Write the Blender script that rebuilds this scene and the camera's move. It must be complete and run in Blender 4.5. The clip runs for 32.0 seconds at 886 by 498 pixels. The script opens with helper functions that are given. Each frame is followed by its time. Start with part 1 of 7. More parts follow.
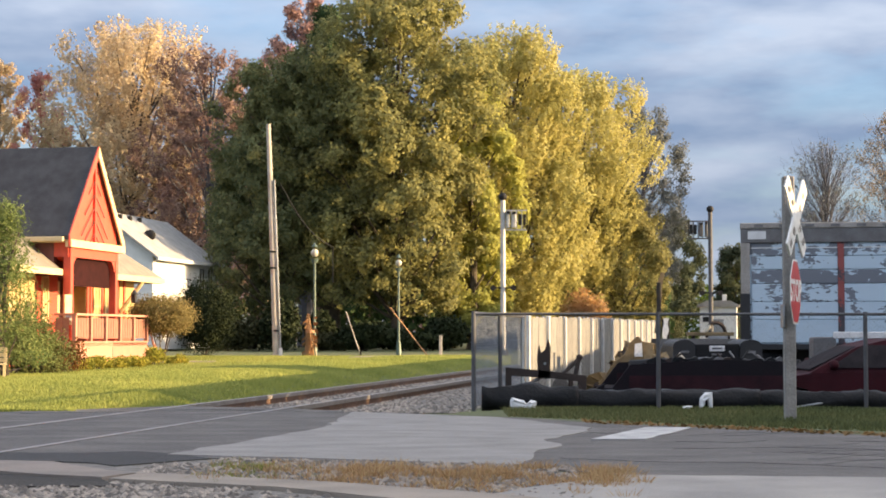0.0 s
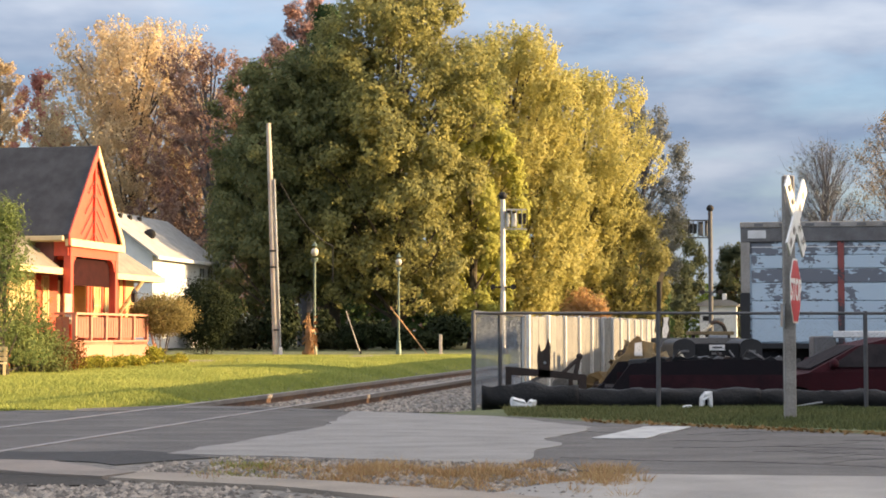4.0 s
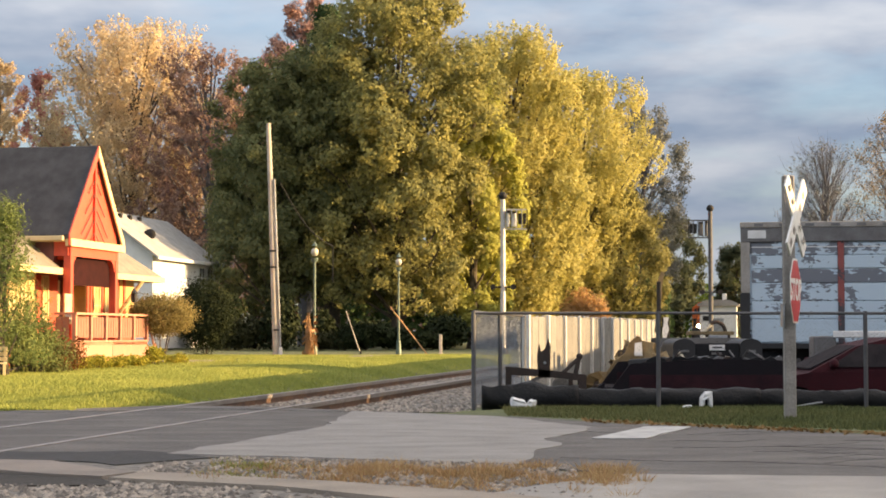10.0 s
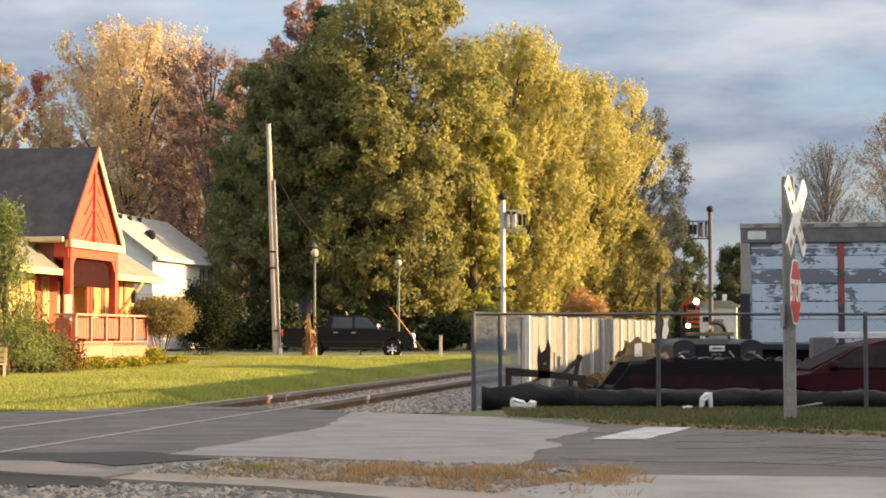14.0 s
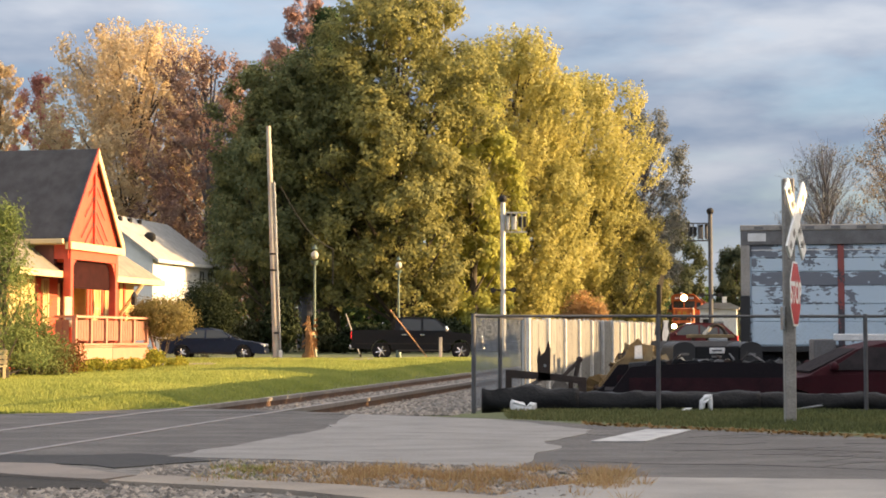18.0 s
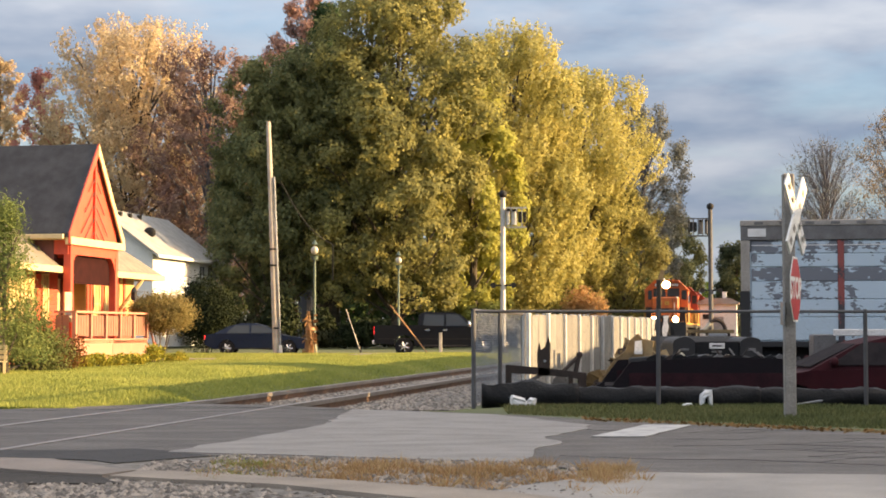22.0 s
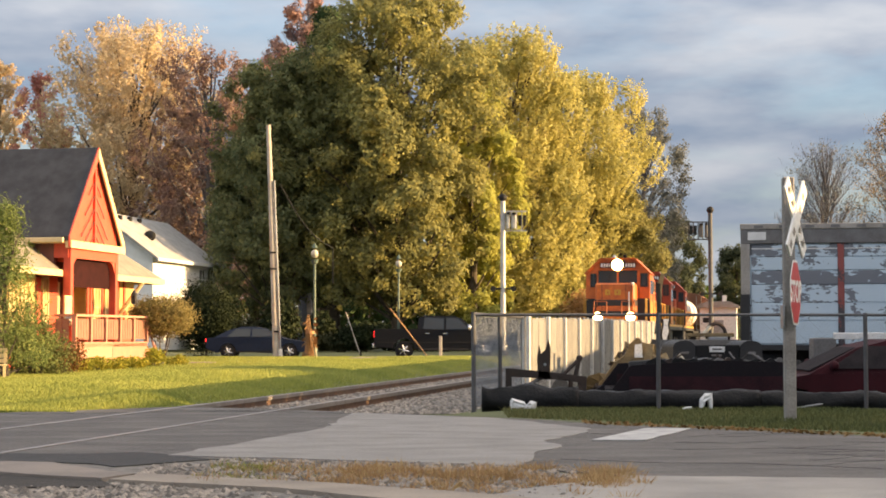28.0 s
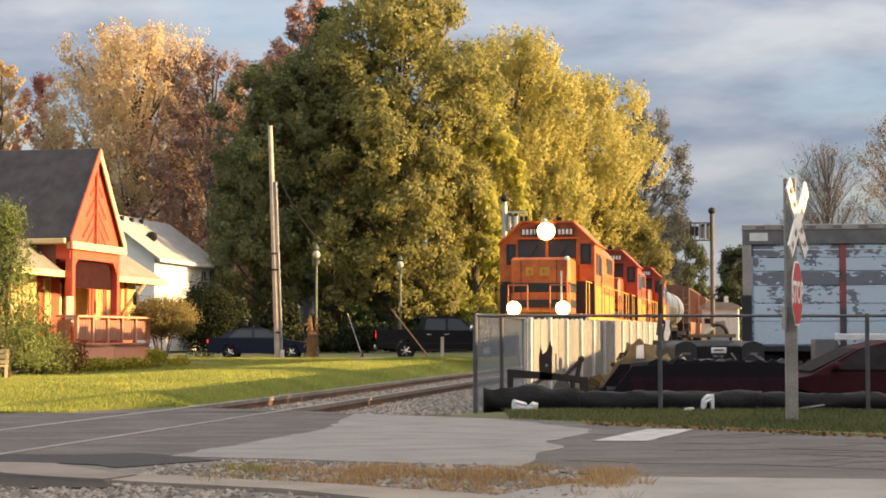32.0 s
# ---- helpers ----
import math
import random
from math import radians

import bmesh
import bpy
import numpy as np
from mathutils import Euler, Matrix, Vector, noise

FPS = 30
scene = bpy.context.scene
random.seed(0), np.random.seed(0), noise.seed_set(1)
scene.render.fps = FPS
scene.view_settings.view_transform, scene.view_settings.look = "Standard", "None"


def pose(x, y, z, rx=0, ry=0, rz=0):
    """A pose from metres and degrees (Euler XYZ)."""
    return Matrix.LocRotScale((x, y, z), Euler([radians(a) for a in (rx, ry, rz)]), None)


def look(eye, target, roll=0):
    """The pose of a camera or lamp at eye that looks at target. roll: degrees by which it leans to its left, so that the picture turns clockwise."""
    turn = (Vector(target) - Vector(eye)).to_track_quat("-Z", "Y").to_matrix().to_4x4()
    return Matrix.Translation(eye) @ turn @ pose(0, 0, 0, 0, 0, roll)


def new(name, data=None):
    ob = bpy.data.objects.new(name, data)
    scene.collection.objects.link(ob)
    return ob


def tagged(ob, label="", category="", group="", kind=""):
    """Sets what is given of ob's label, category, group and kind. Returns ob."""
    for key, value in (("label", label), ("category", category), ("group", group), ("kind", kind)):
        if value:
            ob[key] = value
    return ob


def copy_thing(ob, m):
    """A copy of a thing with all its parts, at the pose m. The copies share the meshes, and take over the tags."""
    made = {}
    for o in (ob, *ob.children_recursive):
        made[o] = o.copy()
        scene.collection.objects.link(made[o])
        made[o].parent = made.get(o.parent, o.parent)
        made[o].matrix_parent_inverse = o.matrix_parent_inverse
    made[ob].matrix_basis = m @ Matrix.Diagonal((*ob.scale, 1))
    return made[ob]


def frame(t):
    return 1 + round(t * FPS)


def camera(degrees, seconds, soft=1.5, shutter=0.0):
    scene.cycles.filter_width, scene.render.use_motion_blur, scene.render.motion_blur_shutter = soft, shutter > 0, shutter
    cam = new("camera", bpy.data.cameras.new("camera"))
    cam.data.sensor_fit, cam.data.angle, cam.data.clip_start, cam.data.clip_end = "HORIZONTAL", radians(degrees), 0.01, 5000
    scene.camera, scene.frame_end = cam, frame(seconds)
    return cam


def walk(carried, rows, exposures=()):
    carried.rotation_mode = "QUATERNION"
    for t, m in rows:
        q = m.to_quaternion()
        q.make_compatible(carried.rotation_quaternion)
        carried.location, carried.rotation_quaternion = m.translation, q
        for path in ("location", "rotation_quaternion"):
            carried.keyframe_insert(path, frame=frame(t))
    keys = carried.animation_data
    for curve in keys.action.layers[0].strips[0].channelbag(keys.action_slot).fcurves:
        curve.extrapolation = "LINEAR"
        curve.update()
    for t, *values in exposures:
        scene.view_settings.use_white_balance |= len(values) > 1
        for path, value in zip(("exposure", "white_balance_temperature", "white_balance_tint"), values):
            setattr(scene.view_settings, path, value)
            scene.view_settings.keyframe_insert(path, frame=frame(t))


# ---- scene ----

# The camera stands still in a parked spot beside the road; it only trembles a little.
D = Vector((0.186, 0.9825, 0.0))      # along the railway, away from the camera
N = Vector((0.9825, -0.186, 0.0))     # across the railway, to the right
TURN = -10.72                         # the town's grid against the y axis, degrees
EYE = 0.95

cam = camera(29.29, 32.0, soft=1.8)
SHAKE = ((0, 0, 1.5), (0.5, 0, 1.5), (1, 0, 0.9), (1.5, 0, 1), (2, 0, 0), (3.5, 0, 0), (5.5, 0, 0), (6.5, 0, 0), (7, 0, 1.2),
         (7.5, 0, 1.2), (8, 0, 0), (10.5, 0, 0), (11, 0, 1.5), (14.5, 0, 1.5), (15.5, 0, -1), (16.5, 0, -4.6), (17, 0, -1.5),
         (17.5, 0, 1.5), (18, 0, 5.3), (18.5, 0, 1.5), (19, 0, 1.5), (19.5, 0, 1.5), (20, 0, 3), (20.5, 0, 1.6), (21, 0, -3.8),
         (21.5, 0, -3), (22, 0, -3.1), (22.5, 0, -1.5), (23, 0, 0), (23.5, 0, -1.5), (24, 0, -1.5), (24.5, 0, 0), (25, 0, 1.2),
         (25.5, 0, 0), (27.5, 0, 0), (28, 0, 3), (28.5, 0, 1.5), (29, 0, 0), (29.5, 0, 3), (30, 0, 1.5), (30.5, 0, 3),
         (31, 0, 3), (31.5, 1.5, 0), (32, 3, 4.6))
walk(cam, [(t, pose(0, 0, EYE, 92.843 + 0.0191 * dy, 0, 0.0191 * dx)) for t, dx, dy in SHAKE],
     exposures=[(0, 1.61, 6600, 11), (3, 1.63, 6800, 11), (6, 1.62, 7250, 12), (9, 1.61, 7500, 12), (14, 1.61, 7600, 12), (19, 1.61, 7400, 12),
                (25, 1.61, 7450, 12), (28, 1.59, 7700, 12), (32, 1.57, 7900, 13)])

# ---- light: a very low evening sun from the right, under a broken blue-grey sky
SUN_EL = 10.8
sun = new("sun", bpy.data.lights.new("sun", "SUN"))
sun.data.energy, sun.data.angle, sun.data.color = 5.0, radians(0.5), (1.0, 0.72, 0.40)
sun.matrix_world = look((0, 0, 0), (-math.cos(radians(SUN_EL)), 0.07, -math.sin(radians(SUN_EL))))

world = bpy.data.worlds.new("evening_sky")
scene.world = world
world.use_nodes = True


def build_sky():
    nt = world.node_tree
    nt.nodes.clear()
    nd, ln = nt.nodes.new, nt.links.new
    out, bg = nd("ShaderNodeOutputWorld"), nd("ShaderNodeBackground")
    sky = nd("ShaderNodeTexSky")
    sky.sky_type, sky.sun_disc = "NISHITA", False
    sky.sun_elevation, sky.sun_rotation = radians(SUN_EL), radians(86)
    coord, mp = nd("ShaderNodeTexCoord"), nd("ShaderNodeMapping")
    mp.inputs["Scale"].default_value = (1.8, 1.0, 6.0)
    n1 = nd("ShaderNodeTexNoise")
    n1.inputs["Scale"].default_value, n1.inputs["Detail"].default_value, n1.inputs["Roughness"].default_value = 2.3, 6, 0.55
    ramp = nd("ShaderNodeValToRGB")
    ramp.color_ramp.elements[0].position, ramp.color_ramp.elements[1].position = 0.30, 0.56
    n2 = nd("ShaderNodeTexNoise")
    n2.inputs["Scale"].default_value, n2.inputs["Detail"].default_value = 4.0, 5
    shade = nd("ShaderNodeValToRGB")
    shade.color_ramp.elements[0].position, shade.color_ramp.elements[1].position = 0.40, 0.64
    shade.color_ramp.elements[0].color = (1.02, 1.41, 2.10, 1)
    shade.color_ramp.elements[1].color = (2.08, 2.42, 3.0, 1)
    gain = nd("ShaderNodeMix")
    gain.data_type, gain.blend_type = "RGBA", "MULTIPLY"
    gain.inputs[0].default_value, gain.inputs[7].default_value = 1.0, (0.64, 0.76, 1.0, 1)
    mix = nd("ShaderNodeMix")
    mix.data_type = "RGBA"
    ln(coord.outputs["Generated"], mp.inputs["Vector"])
    ln(mp.outputs["Vector"], n1.inputs["Vector"])
    ln(mp.outputs["Vector"], n2.inputs["Vector"])
    ln(n1.outputs["Fac"], ramp.inputs["Fac"])
    ln(n2.outputs["Fac"], shade.inputs["Fac"])
    ln(sky.outputs["Color"], gain.inputs[6])
    ln(ramp.outputs["Color"], mix.inputs[0])
    ln(gain.outputs[2], mix.inputs[6])
    ln(shade.outputs["Color"], mix.inputs[7])
    # the cloud cover thins and brightens towards the zenith
    split, lift, glow = nd("ShaderNodeSeparateXYZ"), nd("ShaderNodeMapRange"), nd("ShaderNodeVectorMath")
    lift.inputs[1].default_value, lift.inputs[2].default_value, lift.inputs[3].default_value, lift.inputs[4].default_value = 0.2, 0.7, 1.0, 2.85
    glow.operation = "SCALE"
    ln(coord.outputs["Generated"], split.inputs[0])
    ln(split.outputs["Z"], lift.inputs[0])
    ln(mix.outputs[2], glow.inputs[0])
    deep, both = nd("ShaderNodeMapRange"), nd("ShaderNodeMath")
    deep.inputs[1].default_value, deep.inputs[2].default_value, deep.inputs[3].default_value, deep.inputs[4].default_value = 0.05, 0.19, 0.76, 1.0
    both.operation = "MULTIPLY"
    ln(split.outputs["Z"], deep.inputs[0])
    ln(deep.outputs[0], both.inputs[0])
    ln(lift.outputs[0], both.inputs[1])
    ln(both.outputs[0], glow.inputs["Scale"])
    # warm evening light spreads from the sun's side
    side, warm, tint = nd("ShaderNodeMapRange"), nd("ShaderNodeMix"), nd("ShaderNodeMix")
    side.interpolation_type = "SMOOTHSTEP"
    side.inputs[1].default_value, side.inputs[2].default_value = 0.25, 1.0
    ln(split.outputs["X"], side.inputs[0])
    warm.data_type, tint.data_type, tint.blend_type = "RGBA", "RGBA", "MULTIPLY"
    warm.inputs[6].default_value, warm.inputs[7].default_value = (1, 1, 1, 1), (2.35, 1.95, 1.55, 1)
    ln(side.outputs[0], warm.inputs[0])
    tint.inputs[0].default_value = 1.0
    ln(glow.outputs[0], tint.inputs[6])
    ln(warm.outputs[2], tint.inputs[7])
    high, top = nd("ShaderNodeMapRange"), nd("ShaderNodeMix")
    high.inputs[1].default_value, high.inputs[2].default_value = 0.25, 0.7
    ln(split.outputs["Z"], high.inputs[0])
    top.data_type = "RGBA"
    top.inputs[6].default_value, top.inputs[7].default_value = (1, 1, 1, 1), (1.22, 1.0, 0.80, 1)
    ln(high.outputs[0], top.inputs[0])
    last = nd("ShaderNodeMix")
    last.data_type, last.blend_type = "RGBA", "MULTIPLY"
    last.inputs[0].default_value = 1.0
    ln(tint.outputs[2], last.inputs[6])
    ln(top.outputs[2], last.inputs[7])
    ln(last.outputs[2], bg.inputs["Color"])
    bg.inputs["Strength"].default_value = 0.10
    ln(bg.outputs["Background"], out.inputs["Surface"])


build_sky()

# ---- materials
MATS = {}


def mat(name, base, other=None, rough=0.7, metal=0.0, scale=8.0, fine=60.0, bump=0.1, per="", glow=0.0, gloss=0.5, coat=0.0):
    """A surface of two colours broken up at two scales, with fine relief. per: "object" or "island" adds a shift for each piece."""
    if name in MATS:
        return MATS[name]
    m = bpy.data.materials.new(name)
    m.use_nodes = True
    nt = m.node_tree
    nd, ln = nt.nodes.new, nt.links.new
    b = nt.nodes["Principled BSDF"]
    b.inputs["Roughness"].default_value, b.inputs["Metallic"].default_value = rough, metal
    b.inputs["Specular IOR Level"].default_value = gloss
    b.inputs["Coat Weight"].default_value = coat
    other = other or tuple(c * 0.72 for c in base)
    co = nd("ShaderNodeTexCoord")
    n1, n2 = nd("ShaderNodeTexNoise"), nd("ShaderNodeTexNoise")
    n1.inputs["Scale"].default_value, n1.inputs["Detail"].default_value = scale, 5
    n2.inputs["Scale"].default_value, n2.inputs["Detail"].default_value = fine, 3
    ln(co.outputs["Object"], n1.inputs["Vector"])
    ln(co.outputs["Object"], n2.inputs["Vector"])
    add = nd("ShaderNodeMath")
    add.operation = "MULTIPLY_ADD"
    ln(n2.outputs["Fac"], add.inputs[0])
    add.inputs[1].default_value = 0.45
    ln(n1.outputs["Fac"], add.inputs[2])
    fac = add.outputs[0]
    if per:
        src = nd("ShaderNodeObjectInfo" if per == "object" else "ShaderNodeNewGeometry")
        sh = nd("ShaderNodeMath")
        sh.operation = "MULTIPLY_ADD"
        ln(src.outputs["Random" if per == "object" else "Random Per Island"], sh.inputs[0])
        sh.inputs[1].default_value = 0.6
        sub = nd("ShaderNodeMath")
        sub.operation = "SUBTRACT"
        ln(fac, sub.inputs[0])
        sub.inputs[1].default_value = 0.3
        ln(sub.outputs[0], sh.inputs[2])
        fac = sh.outputs[0]
    ramp = nd("ShaderNodeValToRGB")
    ramp.color_ramp.elements[0].position, ramp.color_ramp.elements[1].position = 0.50, 0.90
    ramp.color_ramp.elements[0].color, ramp.color_ramp.elements[1].color = (*base, 1), (*other, 1)
    ln(fac, ramp.inputs["Fac"])
    ln(ramp.outputs["Color"], b.inputs["Base Color"])
    if bump:
        bp = nd("ShaderNodeBump")
        bp.inputs["Strength"].default_value, bp.inputs["Distance"].default_value = bump, 0.02
        ln(n2.outputs["Fac"], bp.inputs["Height"])
        ln(bp.outputs["Normal"], b.inputs["Normal"])
    if glow:
        b.inputs["Emission Color"].default_value = (*base, 1)
        b.inputs["Emission Strength"].default_value = glow
    MATS[name] = m
    return m


def streaky(m, squeeze, lo, hi):
    """Draws a surface's blotches out sideways, with crisp edges."""
    nt = m.node_tree
    mp = nt.nodes.new("ShaderNodeMapping")
    mp.inputs["Scale"].default_value = squeeze
    for n in nt.nodes:
        if n.type == "TEX_NOISE":
            src = n.inputs["Vector"].links[0].from_socket
            nt.links.new(mp.outputs["Vector"], n.inputs["Vector"])
        if n.type == "VALTORGB":
            n.color_ramp.elements[0].position, n.color_ramp.elements[1].position = lo, hi
    nt.links.new(src, mp.inputs["Vector"])


def leafy(name, colours, thin=0.38, rough=0.75):
    """Leaves: each its own colour out of the row, letting some light through."""
    m = bpy.data.materials.new(name)
    m.use_nodes = True
    nt = m.node_tree
    nt.nodes.clear()
    nd, ln = nt.nodes.new, nt.links.new
    out, geo, ramp = nd("ShaderNodeOutputMaterial"), nd("ShaderNodeNewGeometry"), nd("ShaderNodeValToRGB")
    co, n1, add = nd("ShaderNodeTexCoord"), nd("ShaderNodeTexNoise"), nd("ShaderNodeMath")
    n1.inputs["Scale"].default_value, n1.inputs["Detail"].default_value = 0.35, 3
    ln(co.outputs["Object"], n1.inputs["Vector"])
    add.operation = "MULTIPLY_ADD"
    ln(geo.outputs["Random Per Island"], add.inputs[0])
    add.inputs[1].default_value = 0.55
    sub = nd("ShaderNodeMath")
    sub.operation = "MULTIPLY_ADD"
    ln(n1.outputs["Fac"], sub.inputs[0])
    sub.inputs[1].default_value, sub.inputs[2].default_value = 1.5, -0.5
    ln(sub.outputs[0], add.inputs[2])
    els = ramp.color_ramp.elements
    while len(els) < len(colours):
        els.new(0.5)
    for i, c in enumerate(colours):
        els[i].position, els[i].color = i / (len(colours) - 1), (*c, 1)
    ln(add.outputs[0], ramp.inputs["Fac"])
    dif, tr, mx = nd("ShaderNodeBsdfPrincipled"), nd("ShaderNodeBsdfTranslucent"), nd("ShaderNodeMixShader")
    dif.inputs["Roughness"].default_value, dif.inputs["Specular IOR Level"].default_value = rough, 0.12
    mx.inputs["Fac"].default_value = thin
    ln(ramp.outputs["Color"], dif.inputs["Base Color"])
    ln(ramp.outputs["Color"], tr.inputs["Color"])
    ln(dif.outputs[0], mx.inputs[1])
    ln(tr.outputs[0], mx.inputs[2])
    ln(mx.outputs[0], out.inputs["Surface"])
    MATS[name] = m
    return m


def glass(name, tint=(0.03, 0.035, 0.04)):
    return mat(name, tint, tint, rough=0.08, bump=0, gloss=0.45)


ASPHALT = mat("asphalt", (0.137, 0.123, 0.112), (0.075, 0.067, 0.061), 0.85, scale=1.6, fine=55, bump=0.8)
PATCH = mat("pale_asphalt", (0.262, 0.246, 0.228), (0.175, 0.163, 0.152), 0.85, scale=2.0, fine=60, bump=0.6)
CONCRETE = mat("worn_concrete", (0.31, 0.285, 0.255), (0.19, 0.178, 0.165), 0.9, scale=1.5, fine=70, bump=0.4)
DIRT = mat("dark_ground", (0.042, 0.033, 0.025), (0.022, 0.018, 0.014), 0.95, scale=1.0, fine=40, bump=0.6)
TURF = mat("lawn_turf", (0.10, 0.11, 0.034), (0.065, 0.075, 0.024), 0.9, scale=0.7, fine=30, bump=0.8)
GRAVEL = mat("gravel", (0.22, 0.20, 0.175), (0.09, 0.082, 0.072), 0.9, scale=9, fine=45, bump=0.8)
STONE = mat("ballast_stone", (0.33, 0.285, 0.24), (0.10, 0.088, 0.078), 0.9, scale=6, fine=60, bump=0.5, per="island")
PAINT_WHITE = mat("road_paint", (0.46, 0.45, 0.43), (0.26, 0.255, 0.25), 0.8, scale=5, fine=50, bump=0.2)
STEEL = mat("galvanised_steel", (0.36, 0.37, 0.38), (0.24, 0.25, 0.26), 0.45, 0.7, scale=6, fine=60, bump=0.1)
RAIL = mat("rusty_rail", (0.16, 0.085, 0.05), (0.08, 0.045, 0.03), 0.7, 0.3, scale=5, fine=60, bump=0.3)
RAILTOP = mat("worn_rail_head", (0.30, 0.27, 0.25), (0.20, 0.175, 0.16), 0.5, 0.6, scale=5, fine=60, bump=0.05)
TIE = mat("weathered_tie", (0.20, 0.15, 0.11), (0.10, 0.075, 0.055), 0.9, scale=4, fine=40, bump=0.6, per="object")
WOODGREY = mat("grey_timber", (0.29, 0.27, 0.25), (0.17, 0.155, 0.14), 0.85, scale=3, fine=40, bump=0.5)
BARK = mat("bark", (0.10, 0.08, 0.06), (0.05, 0.04, 0.03), 0.95, scale=3, fine=18, bump=1.0)
RUST = mat("rusted_iron", (0.050, 0.032, 0.026), (0.024, 0.019, 0.0165), 0.9, 0.0, scale=6, fine=40, bump=0.5)
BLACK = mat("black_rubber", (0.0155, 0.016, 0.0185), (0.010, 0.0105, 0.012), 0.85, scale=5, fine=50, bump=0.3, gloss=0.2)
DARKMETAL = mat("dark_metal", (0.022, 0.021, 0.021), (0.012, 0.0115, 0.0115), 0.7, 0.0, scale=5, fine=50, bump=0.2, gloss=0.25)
GLASS = glass("dark_glass")
streaky(ASPHALT, (0.7, 1.6, 1.0), 0.48, 0.86)
streaky(PATCH, (0.7, 1.5, 1.0), 0.48, 0.9)


# ---- small mesh tools
def finish(bm, name, material, smooth=False):
    bmesh.ops.recalc_face_normals(bm, faces=bm.faces)
    me = bpy.data.meshes.new(name)
    bm.to_mesh(me)
    bm.free()
    me.materials.append(material)
    if smooth:
        for p in me.polygons:
            p.use_smooth = True
    return me


def part(name, bm, material, parent, label="", smooth=False, kind=""):
    ob = new(name, finish(bm, name, material, smooth))
    ob.parent = parent
    return tagged(ob, label, kind=kind)


def thing(name, m, label, category, group="", kind=""):
    ob = new(name)
    ob.empty_display_size = 0.2
    ob.matrix_world = m
    return tagged(ob, label, category, group, kind)


def solo(name, bm, material, m, label, category, group="", kind="", smooth=False):
    ob = new(name, finish(bm, name, material, smooth))
    ob.matrix_world = m
    return tagged(ob, label, category, group, kind)


def B():
    return bmesh.new()


def box(bm, x0, x1, y0, y1, z0, z1, bevel=0.0):
    vs = [bm.verts.new(p) for p in ((x0, y0, z0), (x1, y0, z0), (x1, y1, z0), (x0, y1, z0), (x0, y0, z1), (x1, y0, z1), (x1, y1, z1), (x0, y1, z1))]
    fs = [bm.faces.new([vs[i] for i in f]) for f in ((3, 2, 1, 0), (4, 5, 6, 7), (0, 1, 5, 4), (1, 2, 6, 5), (2, 3, 7, 6), (3, 0, 4, 7))]
    if bevel:
        es = list({e for f in fs for e in f.edges})
        bmesh.ops.bevel(bm, geom=es, offset=bevel, segments=1, affect="EDGES")
    return bm


def prism(bm, outline, axis, a, b):
    """An outline of 2D points drawn out from a to b along an axis (x: points are y, z; y: x, z; z: x, y)."""
    def at(p, h):
        return {"x": (h, p[0], p[1]), "y": (p[0], h, p[1]), "z": (p[0], p[1], h)}[axis]
    lo, hi = [bm.verts.new(at(p, a)) for p in outline], [bm.verts.new(at(p, b)) for p in outline]
    n = len(outline)
    bm.faces.new(lo)
    bm.faces.new(hi[::-1])
    for i in range(n):
        bm.faces.new((lo[i], hi[i], hi[(i + 1) % n], lo[(i + 1) % n]))
    return bm


def rod(bm, p, q, r, r2=None, seg=8):
    """A round bar from p to q."""
    p, q = Vector(p), Vector(q)
    r2 = r if r2 is None else r2
    turn = (q - p).to_track_quat("Z", "Y")
    a, b = [], []
    for i in range(seg):
        c, s = math.cos(2 * math.pi * i / seg), math.sin(2 * math.pi * i / seg)
        a.append(bm.verts.new(p + turn @ Vector((c * r, s * r, 0))))
        b.append(bm.verts.new(q + turn @ Vector((c * r2, s * r2, 0))))
    bm.faces.new(a)
    bm.faces.new(b[::-1])
    for i in range(seg):
        bm.faces.new((a[i], b[i], b[(i + 1) % seg], a[(i + 1) % seg]))
    return bm


def ball(bm, c, r, squash=(1, 1, 1), sub=2, rough=0.0, seed=0):
    made = bmesh.ops.create_icosphere(bm, subdivisions=sub, radius=1)["verts"]
    for v in made:
        k = 1 + rough * noise.noise(v.co * 2 + Vector((seed, 0, 0)))
        v.co = Vector((c[0] + v.co.x * r * squash[0] * k, c[1] + v.co.y * r * squash[1] * k, c[2] + v.co.z * r * squash[2] * k))
    return bm


def mesh_from(name, verts, faces, material):
    me = bpy.data.meshes.new(name)
    me.from_pydata(verts, [], faces)
    me.materials.append(material)
    return me


def spot(u, s, z=0.0):
    """A place by its distance across (u) and along (s) the railway."""
    return (u * N.x + s * D.x, u * N.y + s * D.y, z)


def across(x, y):
    return x * N.x + y * N.y


def step(a, b, v):
    k = min(1.0, max(0.0, (v - a) / (b - a)))
    return k * k * (3 - 2 * k)

# ---- the ground, road, railway
TRACK_U = -6.74
KERB = mat("brownish_kerb", (0.28, 0.235, 0.19), (0.19, 0.16, 0.13), 0.9, scale=2, fine=60, bump=0.4)
OLDPAVE = mat("old_brown_paving", (0.24, 0.20, 0.17), (0.16, 0.135, 0.115), 0.9, scale=2, fine=60, bump=0.4)
RAILEDGE = mat("worn_crossing_strip", (0.22, 0.20, 0.185), (0.13, 0.118, 0.11), 0.85, scale=2, fine=30, bump=0.4)
TAR = mat("dark_tar", (0.030, 0.026, 0.024), (0.018, 0.0165, 0.015), 0.85, scale=4, fine=60, bump=0.4)


